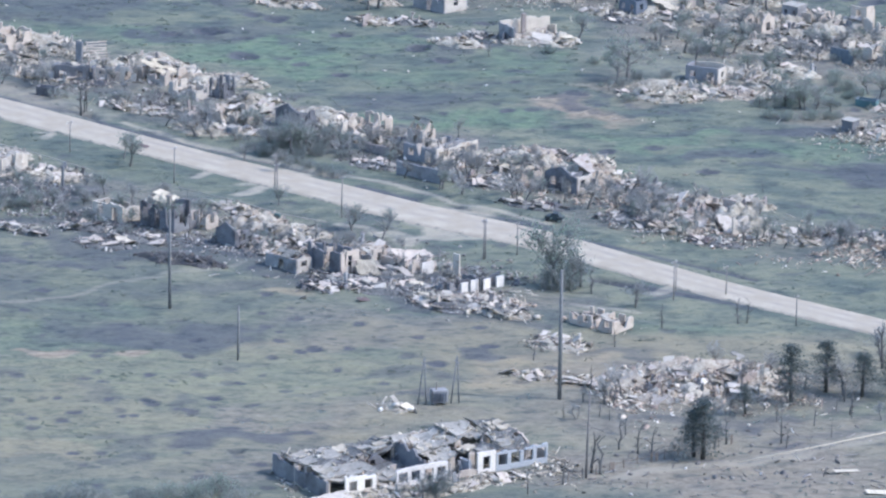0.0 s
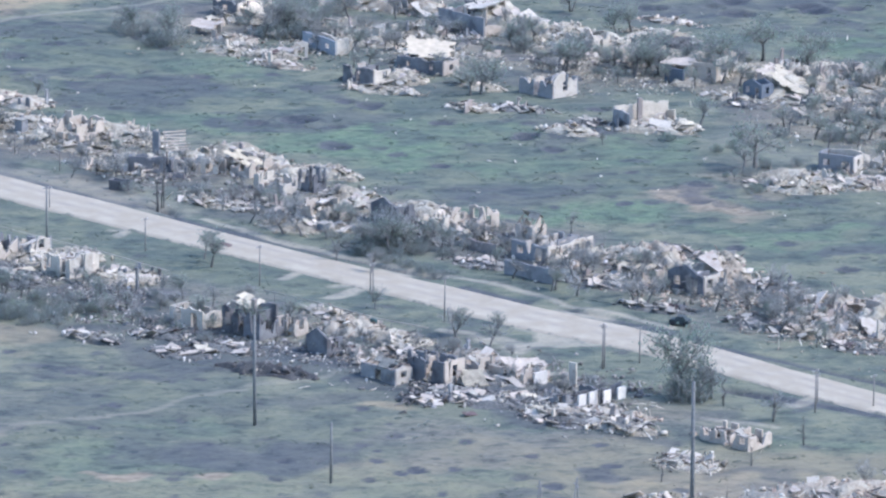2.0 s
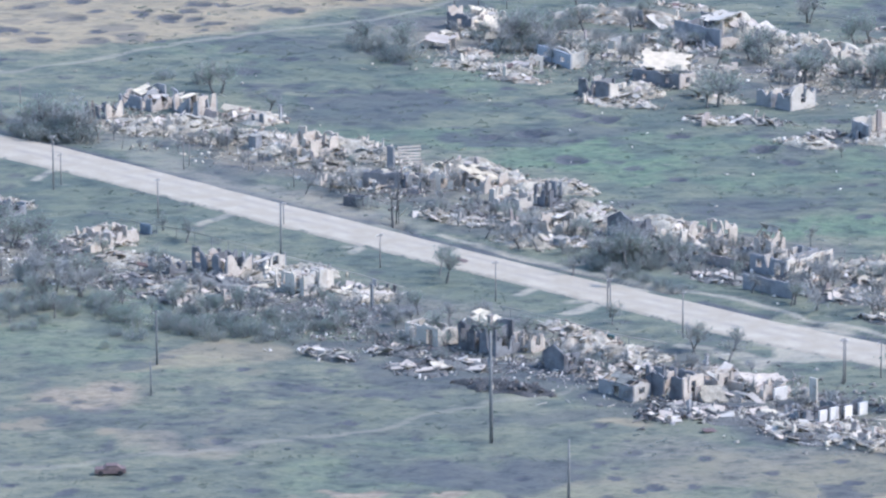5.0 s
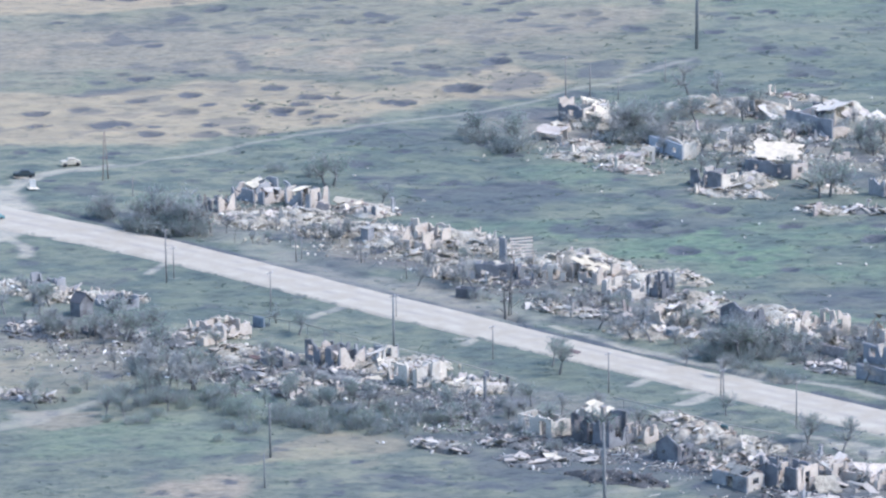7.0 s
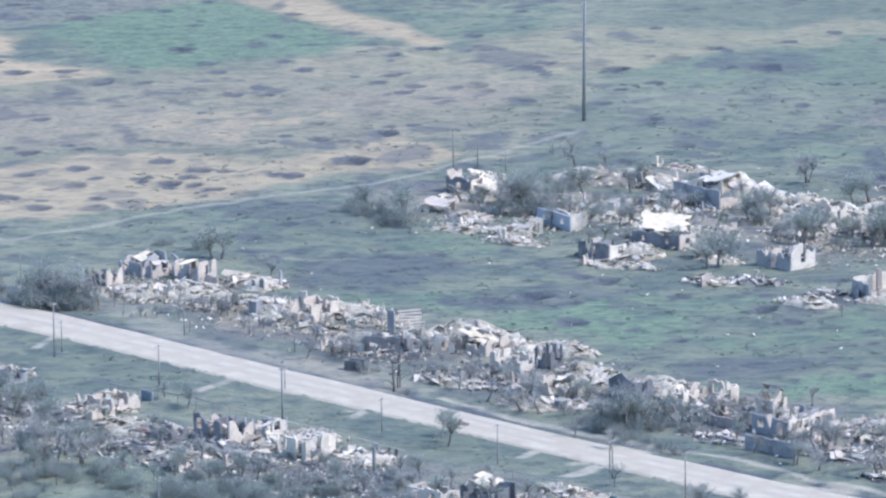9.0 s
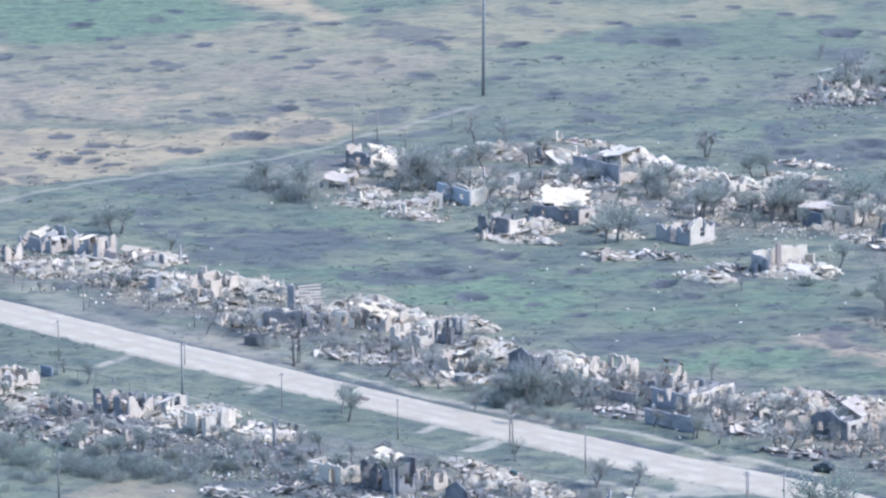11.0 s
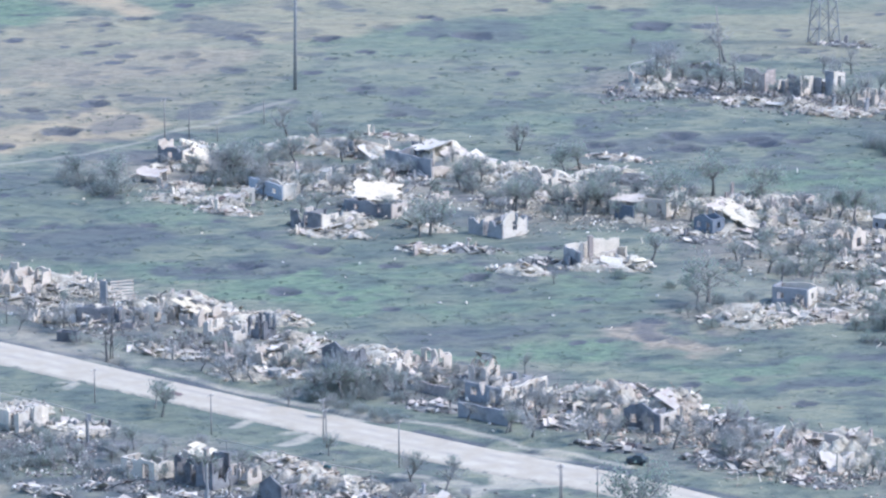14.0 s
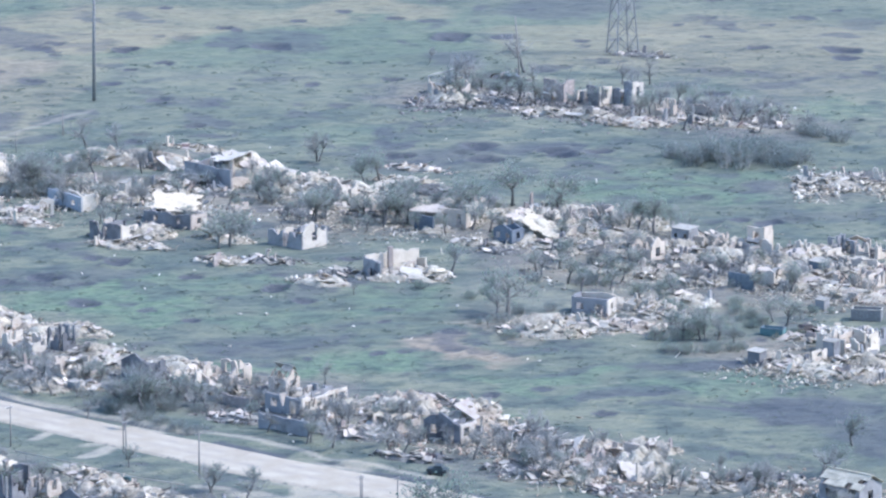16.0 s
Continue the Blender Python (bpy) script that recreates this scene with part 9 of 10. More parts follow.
heap(71.6, -119.2, 5.9, 3.0, 0.85, "red", 10)
heap(84.8, -116.1, 4.9, 3.5, 1.03, "red", 0)
lone_wall(75.8, -112.8, 5.2, 1.95, BRICK, -10, 1, jag=0.7, label="low brick wall stump in rubble")
lone_wall(84.3, -113.8, 4.0, 3.01, BRICK, 40, 0, jag=0.5, label="reddish brick wall corner")
lone_wall(86.6, -112.6, 0.7, 3.19, WHITE, -10, 0, jag=0.2, label="white door jamb standing in rubble")
heap(57.6, -92.7, 5.1, 2.8, 0.53, "pale", -30)
heap(60.5, -110.7, 7.9, 2.2, 0.26, "pale", -30)
heap(53.7, -109.4, 5.9, 2.2, 0.26, "pale", -30)
car_wreck(-51.2, -87.4, 5, RUST, "rusty red wrecked car in the meadow")
scrap(29.7, -68.0, 2.2, 1.4, "rust", 30, "rust-red sheet in rubble")
scrap(97.1, -164.3, 4.0, 1.2, "white", 10, "pale metal sheet on bare ground")
scrap(93.7, -154.7, 4.0, 0.8, "white", 25, "thin white strip of cladding on the ground")
gas_pipe([(78.7, -152.4), (103.8, -136.0)], 0.45, "pale pipe lying low along a bare yard", 0.08, WHITE_SHEET)
fence(54.7, -158.7, 80.1, -140.8, h=1.4, gone=0.86)
car_wreck(-98.4, 177.1, 15, WHITE_SHEET, "white car standing by a field track", length=3.7)
scrap(-106.3, 166.5, 3.0, 1.5, "white", 0, "pale sheet on the grass")
scrap(-103.1, 156.0, 2.0, 1.5, "white", 30, "small white sheet on the grass")
car_wreck(-107.4, 130.2, 35, TEAL, "blue wrecked car beside the road junction", length=3.8)
car_wreck(-106.0, 167.0, 5, GREEN_METAL, "dark car standing at a field track", length=4.0)
lone_wall(-103.2, 156.2, 1.1, 1.7, WHITE_PAINT, 0, 0, jag=0.0, label="white board standing in the grass", th=0.1)
car_wreck(63.0, -18.9, -20, GREEN_METAL, "dark car standing beside the road", length=3.0)
scrap(-4.9, 28.8, 2.6, 1.2, "rust", -40, "rusty sheet lying on the road", z=0.5)
# ---- poles ----
pole(-72.8, 81.1, 9.2, "wood", 0.5, arms=1)
pole(-71.9, 85.2, 5.4, "wood", 0.5, arms=1)
pole(-54.0, 58.5, 6.8, "wood", 0.5, arms=1)
pole(-17.4, 25.8, 5.4, "wood", 0.5, arms=1)
pole(0.5, 4.3, 6.3, "wood", 0.5, arms=1)
pole(17.3, -1.2, 6.6, "wood", 0.5, arms=1)
pole(28.0, -16.6, 7.0, "wood", 0.5, arms=1)
pole(49.8, -43.4, 6.8, "wood", 0.5, arms=1)
pole(-33.2, 35.2, 8.4, "concrete", 0.5, arms=1)
pole(-33.5, 54.2, 3.8, "wood", 0.0, arms=1)
pole(55.4, -40.1, 5.5, "wood", 0.0, arms=1)
pole(78.0, -67.1, 6.3, "wood", 0.0, arms=1)
pole(86.5, -64.2, 4.9, "wood", 0.0, arms=1)
pole(17.6, -5.8, 6.1, "wood", 0.0, arms=1)
pole(95.5, -80.8, 4.8, "wood", 0.0, arms=1)
pole(78.9, -61.4, 4.3, "wood", 0.0, arms=1)
pole(50.1, -42.9, 6.4, "wood", 0.0, arms=1)
pole(-0.2, -72.6, 15.8, "concrete", -0.5, arms=0, label="very tall grey concrete mast pole in the meadow")
pole(-48.5, -31.2, 8.1, "concrete", 0, arms=1)
pole(-48.3, -47.7, 5.1, "concrete", 0, arms=0)
pole(9.9, -100.1, 8.3, "concrete", 0, arms=0)
pole(56.3, -120.1, 19.4, "concrete", -0.8, arms=0, label="very tall slender power pole beside the wrecked plots")
pole(10.0, -97.7, 7.6, "concrete", 0, arms=0)
pole(57.2, -157.4, 12.4, "wood", 1.5, arms=0)
pole(19.5, 288.2, 24.7, "concrete", 1.6, arms=1, label="tall power pole at the edge of the fields")
pole(-7.1, 230.7, 9.3, "wood", 0, arms=1)
pole(-2.4, 237.3, 6.9, "wood", 1, arms=0)
pole(3.1, 233.9, 4.1, "wood", 0, arms=0)
pole(12.6, 253.6, 4.6, "wood", 0, arms=0)
a_frame(-69.0, 118.4, 7.0, 20.0)
a_frame(-90.8, 164.6, 9.0, 60.0)
pole(12.5, 250.4, 4.6, "wood", 0, arms=0)
pole(108.9, 302.0, 13.4, "wood", -6, arms=0)
pole(121.2, 99.9, 5.0, "wood", 0.0, arms=1)
pole(-52.0, 95.3, 5.9, "wood", 0, arms=0)
pole(-51.2, 97.4, 3.9, "wood", 2, arms=0)
pole(-83.4, 138.5, 6.2, "wood", 0, arms=0)
pole(-41.0, 95.0, 3.9, "wood", 0, arms=0)
pole(-32.9, 82.3, 4.8, "wood", 0, arms=0)
# ---- trees ----
plant("leafy", 60.9, -59.8, 12.0, 0.8)
plant("leafy", 59.7, -60.1, 9.5, 0.75)
plant("young", 62.3, -60.4, 8.6, 0.75)
plant("bare", 64.3, -58.7, 5.9, 1.0)
plant("bush", 59.3, -60.1, 2.1, 1.2000000000000002)
plant("bush", 61.6, -60.8, 1.8, 1.2000000000000002)
plant("bush", 60.4, -60.6, 5.6, 0.8)
plant("bush", 61.8, -60.0, 4.6, 0.8)
plant("bush", 59.2, -59.6, 3.6, 0.9)
plant("snag", -15.4, 56.2, 10.5, 0.55)
plant("snag", -15.0, 56.2, 8.5, 0.5)
plant("young", -7.0, 14.9, 7.1, 0.8)
plant("young", -72.4, 117.6, 9.1, 1.2)
plant("young", -77.7, 122.3, 8.6, 1.2)
plant("bush", -74.5, 119.9, 4.4, 0.9750000000000001)
plant("bush", -79.3, 117.8, 3.6, 0.9750000000000001)
plant("bush", -70.4, 116.7, 3.3, 0.8999999999999999)
plant("leafy", -48.9, 156.9, 6.5, 1.2)
plant("bush", -52.4, 164.3, 3.1, 0.8999999999999999)
plant("bush", -59.9, 169.5, 2.3, 1.125)
plant("young", 18.4, 26.9, 5.4, 1.1)
plant("young", 21.0, 25.0, 6.8, 1.1)
plant("young", 23.6, 26.8, 5.4, 1.1)
plant("young", 16.7, 32.4, 4.6, 1.1)
plant("young", 26.3, 28.5, 5.5, 1.1)
plant("young", 28.9, 26.7, 4.5, 1.1)
plant("young", 14.3, 41.8, 4.6, 1.1)
plant("young", 20.0, 37.9, 5.5, 1.1)
plant("bush", 21.8, 22.5, 2.2, 0.8999999999999999)
plant("bush", 16.6, 26.9, 2.0, 0.8999999999999999)
plant("bush", 25.3, 23.8, 2.2, 0.8999999999999999)
plant("bush", 19.2, 23.2, 2.0, 0.8999999999999999)
plant("bush", 29.7, 23.0, 2.0, 0.8999999999999999)
plant("young", -17.8, 188.9, 6.5, 1.1)
plant("young", -23.3, 197.0, 6.0, 1.1)
plant("young", -15.9, 196.8, 6.6, 1.1)
plant("young", 17.8, 177.7, 5.4, 1.1)
plant("young", 39.5, 149.9, 6.3, 1.1)
plant("young", 42.8, 154.6, 5.3, 1.1)
plant("young", 5.4, 196.2, 7.7, 1.1)
plant("young", 9.7, 201.4, 5.5, 1.1)
plant("young", 28.4, 220.1, 5.6, 1.1)
plant("young", 1.2, 201.7, 6.6, 1.1)
plant("young", 50.7, 189.8, 6.5, 1.1)
plant("young", 56.4, 161.6, 6.4, 1.1)
plant("young", 59.4, 176.6, 5.4, 1.1)
plant("bush", -18.9, 186.3, 2.3, 1.2000000000000002)
plant("bush", -24.3, 194.3, 2.4, 1.2000000000000002)
plant("bare", 61.0, 219.2, 6.7, 0.7)
plant("bare", 16.7, 237.4, 6.9, 0.9)
plant("young", -69.8, 28.6, 7.3, 1.1)
plant("young", -72.8, 43.5, 5.6, 1.1)
plant("young", -76.1, 39.8, 6.5, 1.1)
plant("young", -67.1, 17.8, 4.5, 1.1)
plant("young", -62.7, 17.7, 5.4, 1.1)
plant("young", -53.0, 28.3, 3.6, 1.1)
plant("young", -48.5, 43.0, 4.6, 1.1)
plant("young", -52.6, 50.7, 3.7, 1.1)
plant("young", -11.1, -4.0, 4.4, 1.1)
plant("young", -8.4, -17.3, 5.1, 1.1)
plant("young", -1.8, -23.8, 6.0, 1.1)
plant("young", -27.8, -10.4, 4.3, 1.1)
plant("young", -22.7, -13.7, 3.9, 1.1)
plant("young", 5.7, -17.5, 4.3, 1.1)
plant("bush", -67.5, 2.1, 3.2, 0.9375)
plant("bush", -64.0, 0.4, 2.9, 0.9375)
plant("bush", -45.3, -13.3, 2.8, 0.9375)
plant("bush", -40.9, -16.7, 2.5, 0.9375)
plant("bush", -36.8, -15.1, 2.8, 0.9375)
plant("bush", -48.0, -10.0, 3.1, 0.9375)
plant("bush", -34.4, -13.5, 2.5, 0.9375)
plant("bush", -26.1, -12.0, 2.2, 0.9375)
plant("bush", -22.8, -8.8, 2.5, 0.9375)
plant("bush", -52.6, -16.5, 2.2, 0.9375)
plant("bush", -58.6, -3.1, 2.3, 0.9375)
plant("bush", -32.6, -16.8, 1.9, 0.9375)
plant("bush", -15.3, -3.9, 1.9, 0.9375)
plant("bush", 14.6, -30.4, 1.6, 0.9375)
plant("bush", -43.6, -13.4, 3.1, 0.9375)
plant("bush", -73.5, 51.2, 2.7, 0.9375)
plant("bush", -39.7, -8.5, 2.8, 0.9375)
plant("bush", -28.5, -13.6, 2.5, 0.9375)
plant("bare", 29.4, -26.0, 4.7, 1.0)
plant("bare", 34.1, -32.4, 4.2, 1.0)
plant("bare", 12.9, -30.4, 3.4, 1.0)
plant("bare", 48.7, 6.8, 6.2, 1.0)
plant("bare", 51.5, 10.2, 5.3, 1.0)
plant("bare", 54.2, 11.9, 4.5, 1.0)
plant("bare", 39.4, 8.7, 4.4, 1.0)
plant("bare", 4.4, 38.2, 5.5, 1.0)
plant("bare", -1.0, 45.9, 4.6, 1.0)
plant("bare", -21.4, 73.8, 5.8, 1.0)
plant("bare", -23.4, 77.9, 4.8, 1.0)
plant("bare", 37.7, 26.5, 4.5, 1.0)
plant("bare", 33.2, 23.0, 3.6, 1.0)
plant("bare", 17.6, 11.6, 4.4, 1.1)
plant("bare", 12.6, 19.1, 3.6, 1.1)
plant("bare", 48.7, -1.5, 5.3, 1.1)
plant("bare", 58.0, -2.4, 6.1, 1.1)
plant("bare", 45.5, 2.2, 4.4, 1.1)
plant("bare", 69.2, -10.1, 5.2, 1.1)
plant("bare", 78.9, -14.2, 6.1, 1.1)
plant("bare", 76.9, -0.6, 5.3, 1.1)
plant("bare", 81.1, -24.2, 5.1, 1.1)
plant("bare", 39.9, 23.8, 3.6, 1.1)
plant("bare", 5.9, 41.7, 5.5, 1.1)
plant("bare", -3.9, 57.9, 3.8, 1.1)
plant("bush", -18.1, 185.3, 3.9, 1.125)
plant("bush", -15.5, 187.7, 3.6, 1.125)
plant("bush", -22.0, 196.2, 3.2, 1.125)
plant("bush", -25.3, 201.9, 2.9, 1.125)
plant("young", 7.8, 198.5, 7.7, 1.1)
plant("young", 5.7, 204.1, 6.6, 1.1)
plant("young", 10.1, 206.3, 6.6, 1.1)
plant("young", 17.7, 164.0, 4.2, 1.1)
plant("young", 20.8, 166.2, 4.3, 1.1)
plant("young", 40.4, 144.6, 8.3, 1.1)
plant("young", 38.3, 142.4, 6.2, 1.1)
plant("young", 56.7, 162.6, 7.4, 1.1)
plant("young", 59.0, 164.9, 6.4, 1.1)
plant("young", 69.0, 161.3, 6.6, 1.1)
plant("young", 72.5, 166.0, 7.5, 1.1)
plant("young", 66.1, 164.1, 6.4, 1.1)
plant("young", 84.6, 152.4, 6.3, 1.1)
plant("young", 87.4, 149.7, 5.2, 1.1)
plant("young", 49.7, 183.7, 6.5, 1.1)
plant("young", 52.1, 188.7, 5.4, 1.1)
plant("young", 75.0, 170.8, 7.5, 1.1)
plant("bare", 22.8, 241.6, 4.6, 0.9)
plant("bare", 26.9, 212.8, 5.6, 0.9)
plant("bare", 27.5, 215.5, 4.5, 0.9)
plant("bare", 60.9, 219.3, 6.2, 0.9)
plant("bare", 16.8, 219.4, 4.5, 0.9)
plant("bare", 47.4, 199.8, 5.5, 0.9)
plant("bare", 22.3, 221.6, 4.1, 0.9)
plant("young", 83.6, 82.2, 10.7, 1.1)
plant("young", 81.6, 80.3, 6.8, 1.1)
plant("bare", 92.5, 111.7, 5.0, 1.0)
plant("bare", 59.5, 101.6, 3.0, 1.0)
plant("leafy", 114.1, 147.3, 7.9, 1.1)
plant("leafy", 116.9, 144.6, 8.4, 1.1)
plant("leafy", 120.2, 146.6, 6.3, 1.1)
plant("leafy", 112.4, 150.0, 5.3, 1.1)
plant("leafy", 121.6, 141.6, 5.2, 1.1)
plant("young", 71.3, 159.8, 6.4, 1.1)
plant("young", 69.0, 157.6, 7.4, 1.1)
plant("young", 73.3, 159.6, 5.3, 1.1)
plant("young", 96.7, 107.2, 6.0, 1.1)
plant("young", 92.4, 116.8, 5.1, 1.1)
plant("young", 113.5, 62.7, 5.7, 1.1)
plant("young", 116.3, 62.4, 5.3, 1.1)
plant("young", 110.8, 63.0, 5.7, 1.1)
plant("young", 109.5, 67.2, 4.8, 1.1)
plant("young", 118.5, 58.1, 4.8, 1.1)
plant("young", 128.6, 69.1, 6.8, 1.1)
plant("young", 104.0, 106.4, 6.0, 1.1)
plant("young", 77.8, 118.5, 6.1, 1.1)
plant("green_bush", 107.0, 55.4, 2.3, 1.0499999999999998)
plant("green_bush", 110.3, 53.1, 2.4, 1.0499999999999998)
plant("green_bush", 114.1, 53.8, 2.3, 1.0499999999999998)
plant("green_bush", 117.9, 54.2, 2.0, 1.0499999999999998)
plant("green_bush", 113.2, 66.8, 2.8, 1.0499999999999998)
plant("green_bush", 109.9, 63.1, 2.8, 1.0499999999999998)
plant("green_bush", 81.9, 100.1, 2.1, 1.0499999999999998)
plant("green_bush", 78.6, 96.1, 1.8, 1.0499999999999998)
plant("green_bush", 70.8, 105.8, 1.9, 1.0499999999999998)
plant("green_bush", 82.3, 66.3, 2.1, 1.0499999999999998)
plant("green_bush", 106.2, 63.6, 2.1, 1.0499999999999998)
plant("bush", 134.3, 210.4, 3.9, 1.125)
plant("bush", 139.5, 208.1, 4.0, 1.125)
plant("bush", 143.8, 207.6, 3.7, 1.125)
plant("bush", 148.6, 210.4, 3.6, 1.125)
plant("bush", 151.1, 205.6, 3.6, 1.125)
plant("bush", 131.4, 213.6, 2.9, 1.125)
plant("bush", 142.1, 211.2, 4.1, 1.125)
plant("bush", 137.9, 212.8, 4.1, 1.125)
plant("bush", 164.0, 226.9, 3.3, 1.125)
plant("bush", 161.1, 233.1, 3.0, 1.125)
plant("bush", 159.4, 236.3, 3.0, 1.125)
plant("bare", 94.8, 277.8, 10.7, 0.9)
plant("bare", 97.4, 287.1, 8.4, 0.9)
plant("bare", 110.8, 308.5, 8.6, 0.9)
plant("snag", -16.1, 55.5, 8.0, 1.3)
plant("bare", 97.6, 296.6, 7.0, 0.8)
plant("snag", 98.4, 295.6, 5.4, 1.1)
plant("bush", 99.4, 294.0, 2.4, 1.2)
plant("bush", 103.6, 290.0, 2.0, 1.6)
plant("bare", 132.3, 279.6, 7.2, 0.9)
plant("bare", 135.1, 292.2, 6.1, 0.9)
plant("bare", 135.4, 242.1, 7.0, 0.9)
plant("bare", 129.3, 292.9, 4.9, 0.9)
plant("bare", 111.2, 295.2, 4.9, 0.9)
plant("bare", 91.9, 324.5, 3.7, 0.9)
plant("bare", 155.2, 245.7, 4.7, 0.9)
plant("bare", 159.4, 236.3, 4.6, 0.9)
plant("bare", 149.9, 237.4, 4.6, 0.9)
plant("bush", 129.4, 215.0, 3.7, 1.0499999999999998)
plant("bush", 132.2, 206.8, 4.0, 1.0499999999999998)
plant("bush", 137.1, 212.9, 4.9, 1.0499999999999998)
plant("bush", 139.9, 203.6, 5.1, 1.0499999999999998)
plant("bush", 145.7, 209.6, 4.9, 1.0499999999999998)
plant("bush", 149.2, 203.6, 4.0, 1.0499999999999998)
plant("bush", 143.9, 214.4, 4.9, 1.0499999999999998)
plant("bush", 138.7, 208.2, 4.2, 1.0499999999999998)
plant("bush", 134.4, 211.0, 4.0, 1.0499999999999998)
plant("bush", 153.1, 207.6, 3.6, 1.0499999999999998)
plant("bush", 148.2, 215.0, 4.1, 1.0499999999999998)
plant("leafy", 68.7, 193.7, 7.6, 1.2)
plant("leafy", 71.3, 197.7, 6.4, 1.2)
plant("leafy", 85.0, 163.2, 8.5, 1.2)
plant("leafy", 93.7, 172.3, 8.6, 1.2)
plant("leafy", 100.8, 156.3, 7.4, 1.2)
plant("leafy", 103.0, 166.1, 7.5, 1.2)
plant("bare", 61.3, 219.2, 6.2, 0.9)
plant("bare", 23.1, 236.9, 4.1, 0.8)
plant("snag", 99.6, 0.5, 1.8, 1.0)
plant("bare", 77.6, -23.8, 5.1, 1.0)
plant("bare", 57.0, -5.0, 5.2, 1.0)
plant("young", 126.5, -9.4, 6.1, 1.0)
plant("bare", 118.2, -28.4, 5.1, 1.1)
plant("young", 121.2, -25.5, 5.2, 1.0)
plant("bare", 50.2, 38.7, 3.7, 0.8)
plant("bush", 48.7, 35.1, 1.3, 1.0499999999999998)
plant("fir", 89.9, -121.8, 9.0, 1.9)
plant("fir", 95.7, -115.9, 8.1, 1.9)
plant("fir", 74.2, -149.4, 9.1, 1.9)
plant("fir", 73.1, -148.1, 7.3, 1.9)
plant("fir", 100.7, -118.7, 7.1, 1.9)
plant("fir", 104.6, -118.6, 6.7, 1.9)
plant("fir", 82.6, -127.5, 4.7, 1.9)
plant("snag", 56.3, -129.4, 2.6, 1.2)
plant("snag", 61.4, -129.3, 3.4, 1.2)
plant("snag", 64.1, -122.2, 4.4, 1.2)
plant("snag", 71.7, -71.6, 5.6, 1.2)
plant("snag", 74.8, -82.8, 4.2, 1.2)
plant("snag", 66.7, -92.5, 3.6, 1.2)
plant("snag", 53.9, -100.4, 3.6, 1.2)
plant("snag", 65.5, -63.4, 4.7, 1.2)
plant("snag", 86.2, -141.2, 6.0, 1.2)
plant("snag", 78.4, -141.3, 5.1, 1.2)
plant("snag", 75.5, -124.9, 3.5, 1.2)
plant("snag", 58.2, -154.8, 7.5, 1.2)
plant("snag", 59.4, -155.3, 6.6, 1.2)
plant("snag", 62.9, -144.3, 5.1, 1.2)
plant("snag", 65.3, -146.9, 5.0, 1.2)
plant("snag", 67.0, -149.5, 5.9, 1.2)
plant("snag", 105.6, -103.9, 8.1, 1.2)
plant("snag", 86.7, -79.4, 4.6, 1.2)
plant("snag", 88.1, -79.3, 4.3, 1.2)
plant("snag", 97.7, -121.6, 4.4, 1.2)
plant("snag", 97.8, -127.3, 5.2, 1.2)
plant("snag", 48.6, -165.1, 4.1, 1.2)
plant("snag", 53.8, -160.0, 4.1, 1.2)
plant("snag", 85.0, -121.9, 4.0, 1.2)
plant("snag", 63.1, -119.4, 3.5, 1.2)
plant("snag", 91.9, -132.9, 3.5, 1.2)
plant("snag", 93.7, -138.4, 2.6, 1.2)
plant("bare", 65.7, -119.4, 5.3, 0.9)
plant("bare", 62.8, -122.3, 4.4, 0.9)
plant("bare", 71.8, -69.9, 4.7, 0.9)
plant("bare", 83.1, -116.1, 5.3, 0.9)
plant("bare", 80.2, -104.4, 4.5, 0.9)
plant("bare", 98.2, -118.7, 6.2, 0.9)
plant("bare", 106.0, -100.9, 7.2, 0.9)
plant("bare", 35.9, -165.3, 4.9, 0.9)
plant("bare", 34.2, -167.8, 4.1, 0.9)
plant("bare", 76.4, -144.0, 5.1, 0.9)
plant("bush", -12.1, -168.5, 2.9, 1.125)
plant("bush", -9.0, -169.7, 2.3, 1.125)
plant("bush", -18.3, -169.8, 2.3, 1.125)
plant("green_bush", 3.5, -168.3, 2.9, 1.125)
plant("green_bush", 6.7, -165.7, 3.5, 1.125)
plant("green_bush", -0.4, -167.1, 2.6, 1.125)
plant("bush", 9.0, -169.4, 2.3, 1.125)
plant("bush", -15.2, -168.6, 2.3, 1.125)
plant("bush", -4.3, -168.9, 2.3, 1.125)
# Two small firs stand in for a dark bush at the facade.
plant("fir", 36.0, -167.6, 2.6, 1.6)
plant("fir", 35.2, -165.6, 3.6, 1.5)
plant("bush", 36.2, -164.6, 2.8, 0.9)
plant("bare", 33.0, -166.8, 3.4, 1.0)
plant("young", 29.2, -25.2, 5.0, 0.9)
plant("young", 35.0, -25.1, 4.0, 0.9)
plant("young", 17.9, -10.3, 4.1, 0.9)
plant("young", -7.1, 17.1, 5.2, 0.9)
plant("young", -8.1, 21.3, 5.3, 0.9)
plant("young", -93.4, 64.9, 4.8, 1.1)
plant("young", -96.2, 73.1, 3.9, 1.1)
plant("young", -79.0, 48.7, 5.6, 1.1)
plant("young", -90.7, 64.8, 4.8, 1.1)
plant("young", -75.6, 40.9, 4.6, 1.1)
plant("young", -88.6, 45.3, 3.7, 1.1)
plant("young", -88.8, 133.4, 4.1, 1.1)
plant("young", -79.4, 128.2, 6.1, 1.1)
plant("young", -76.2, 125.8, 5.6, 1.1)
plant("young", -50.0, 154.9, 6.3, 1.1)
plant("young", -39.2, 140.0, 4.1, 1.1)
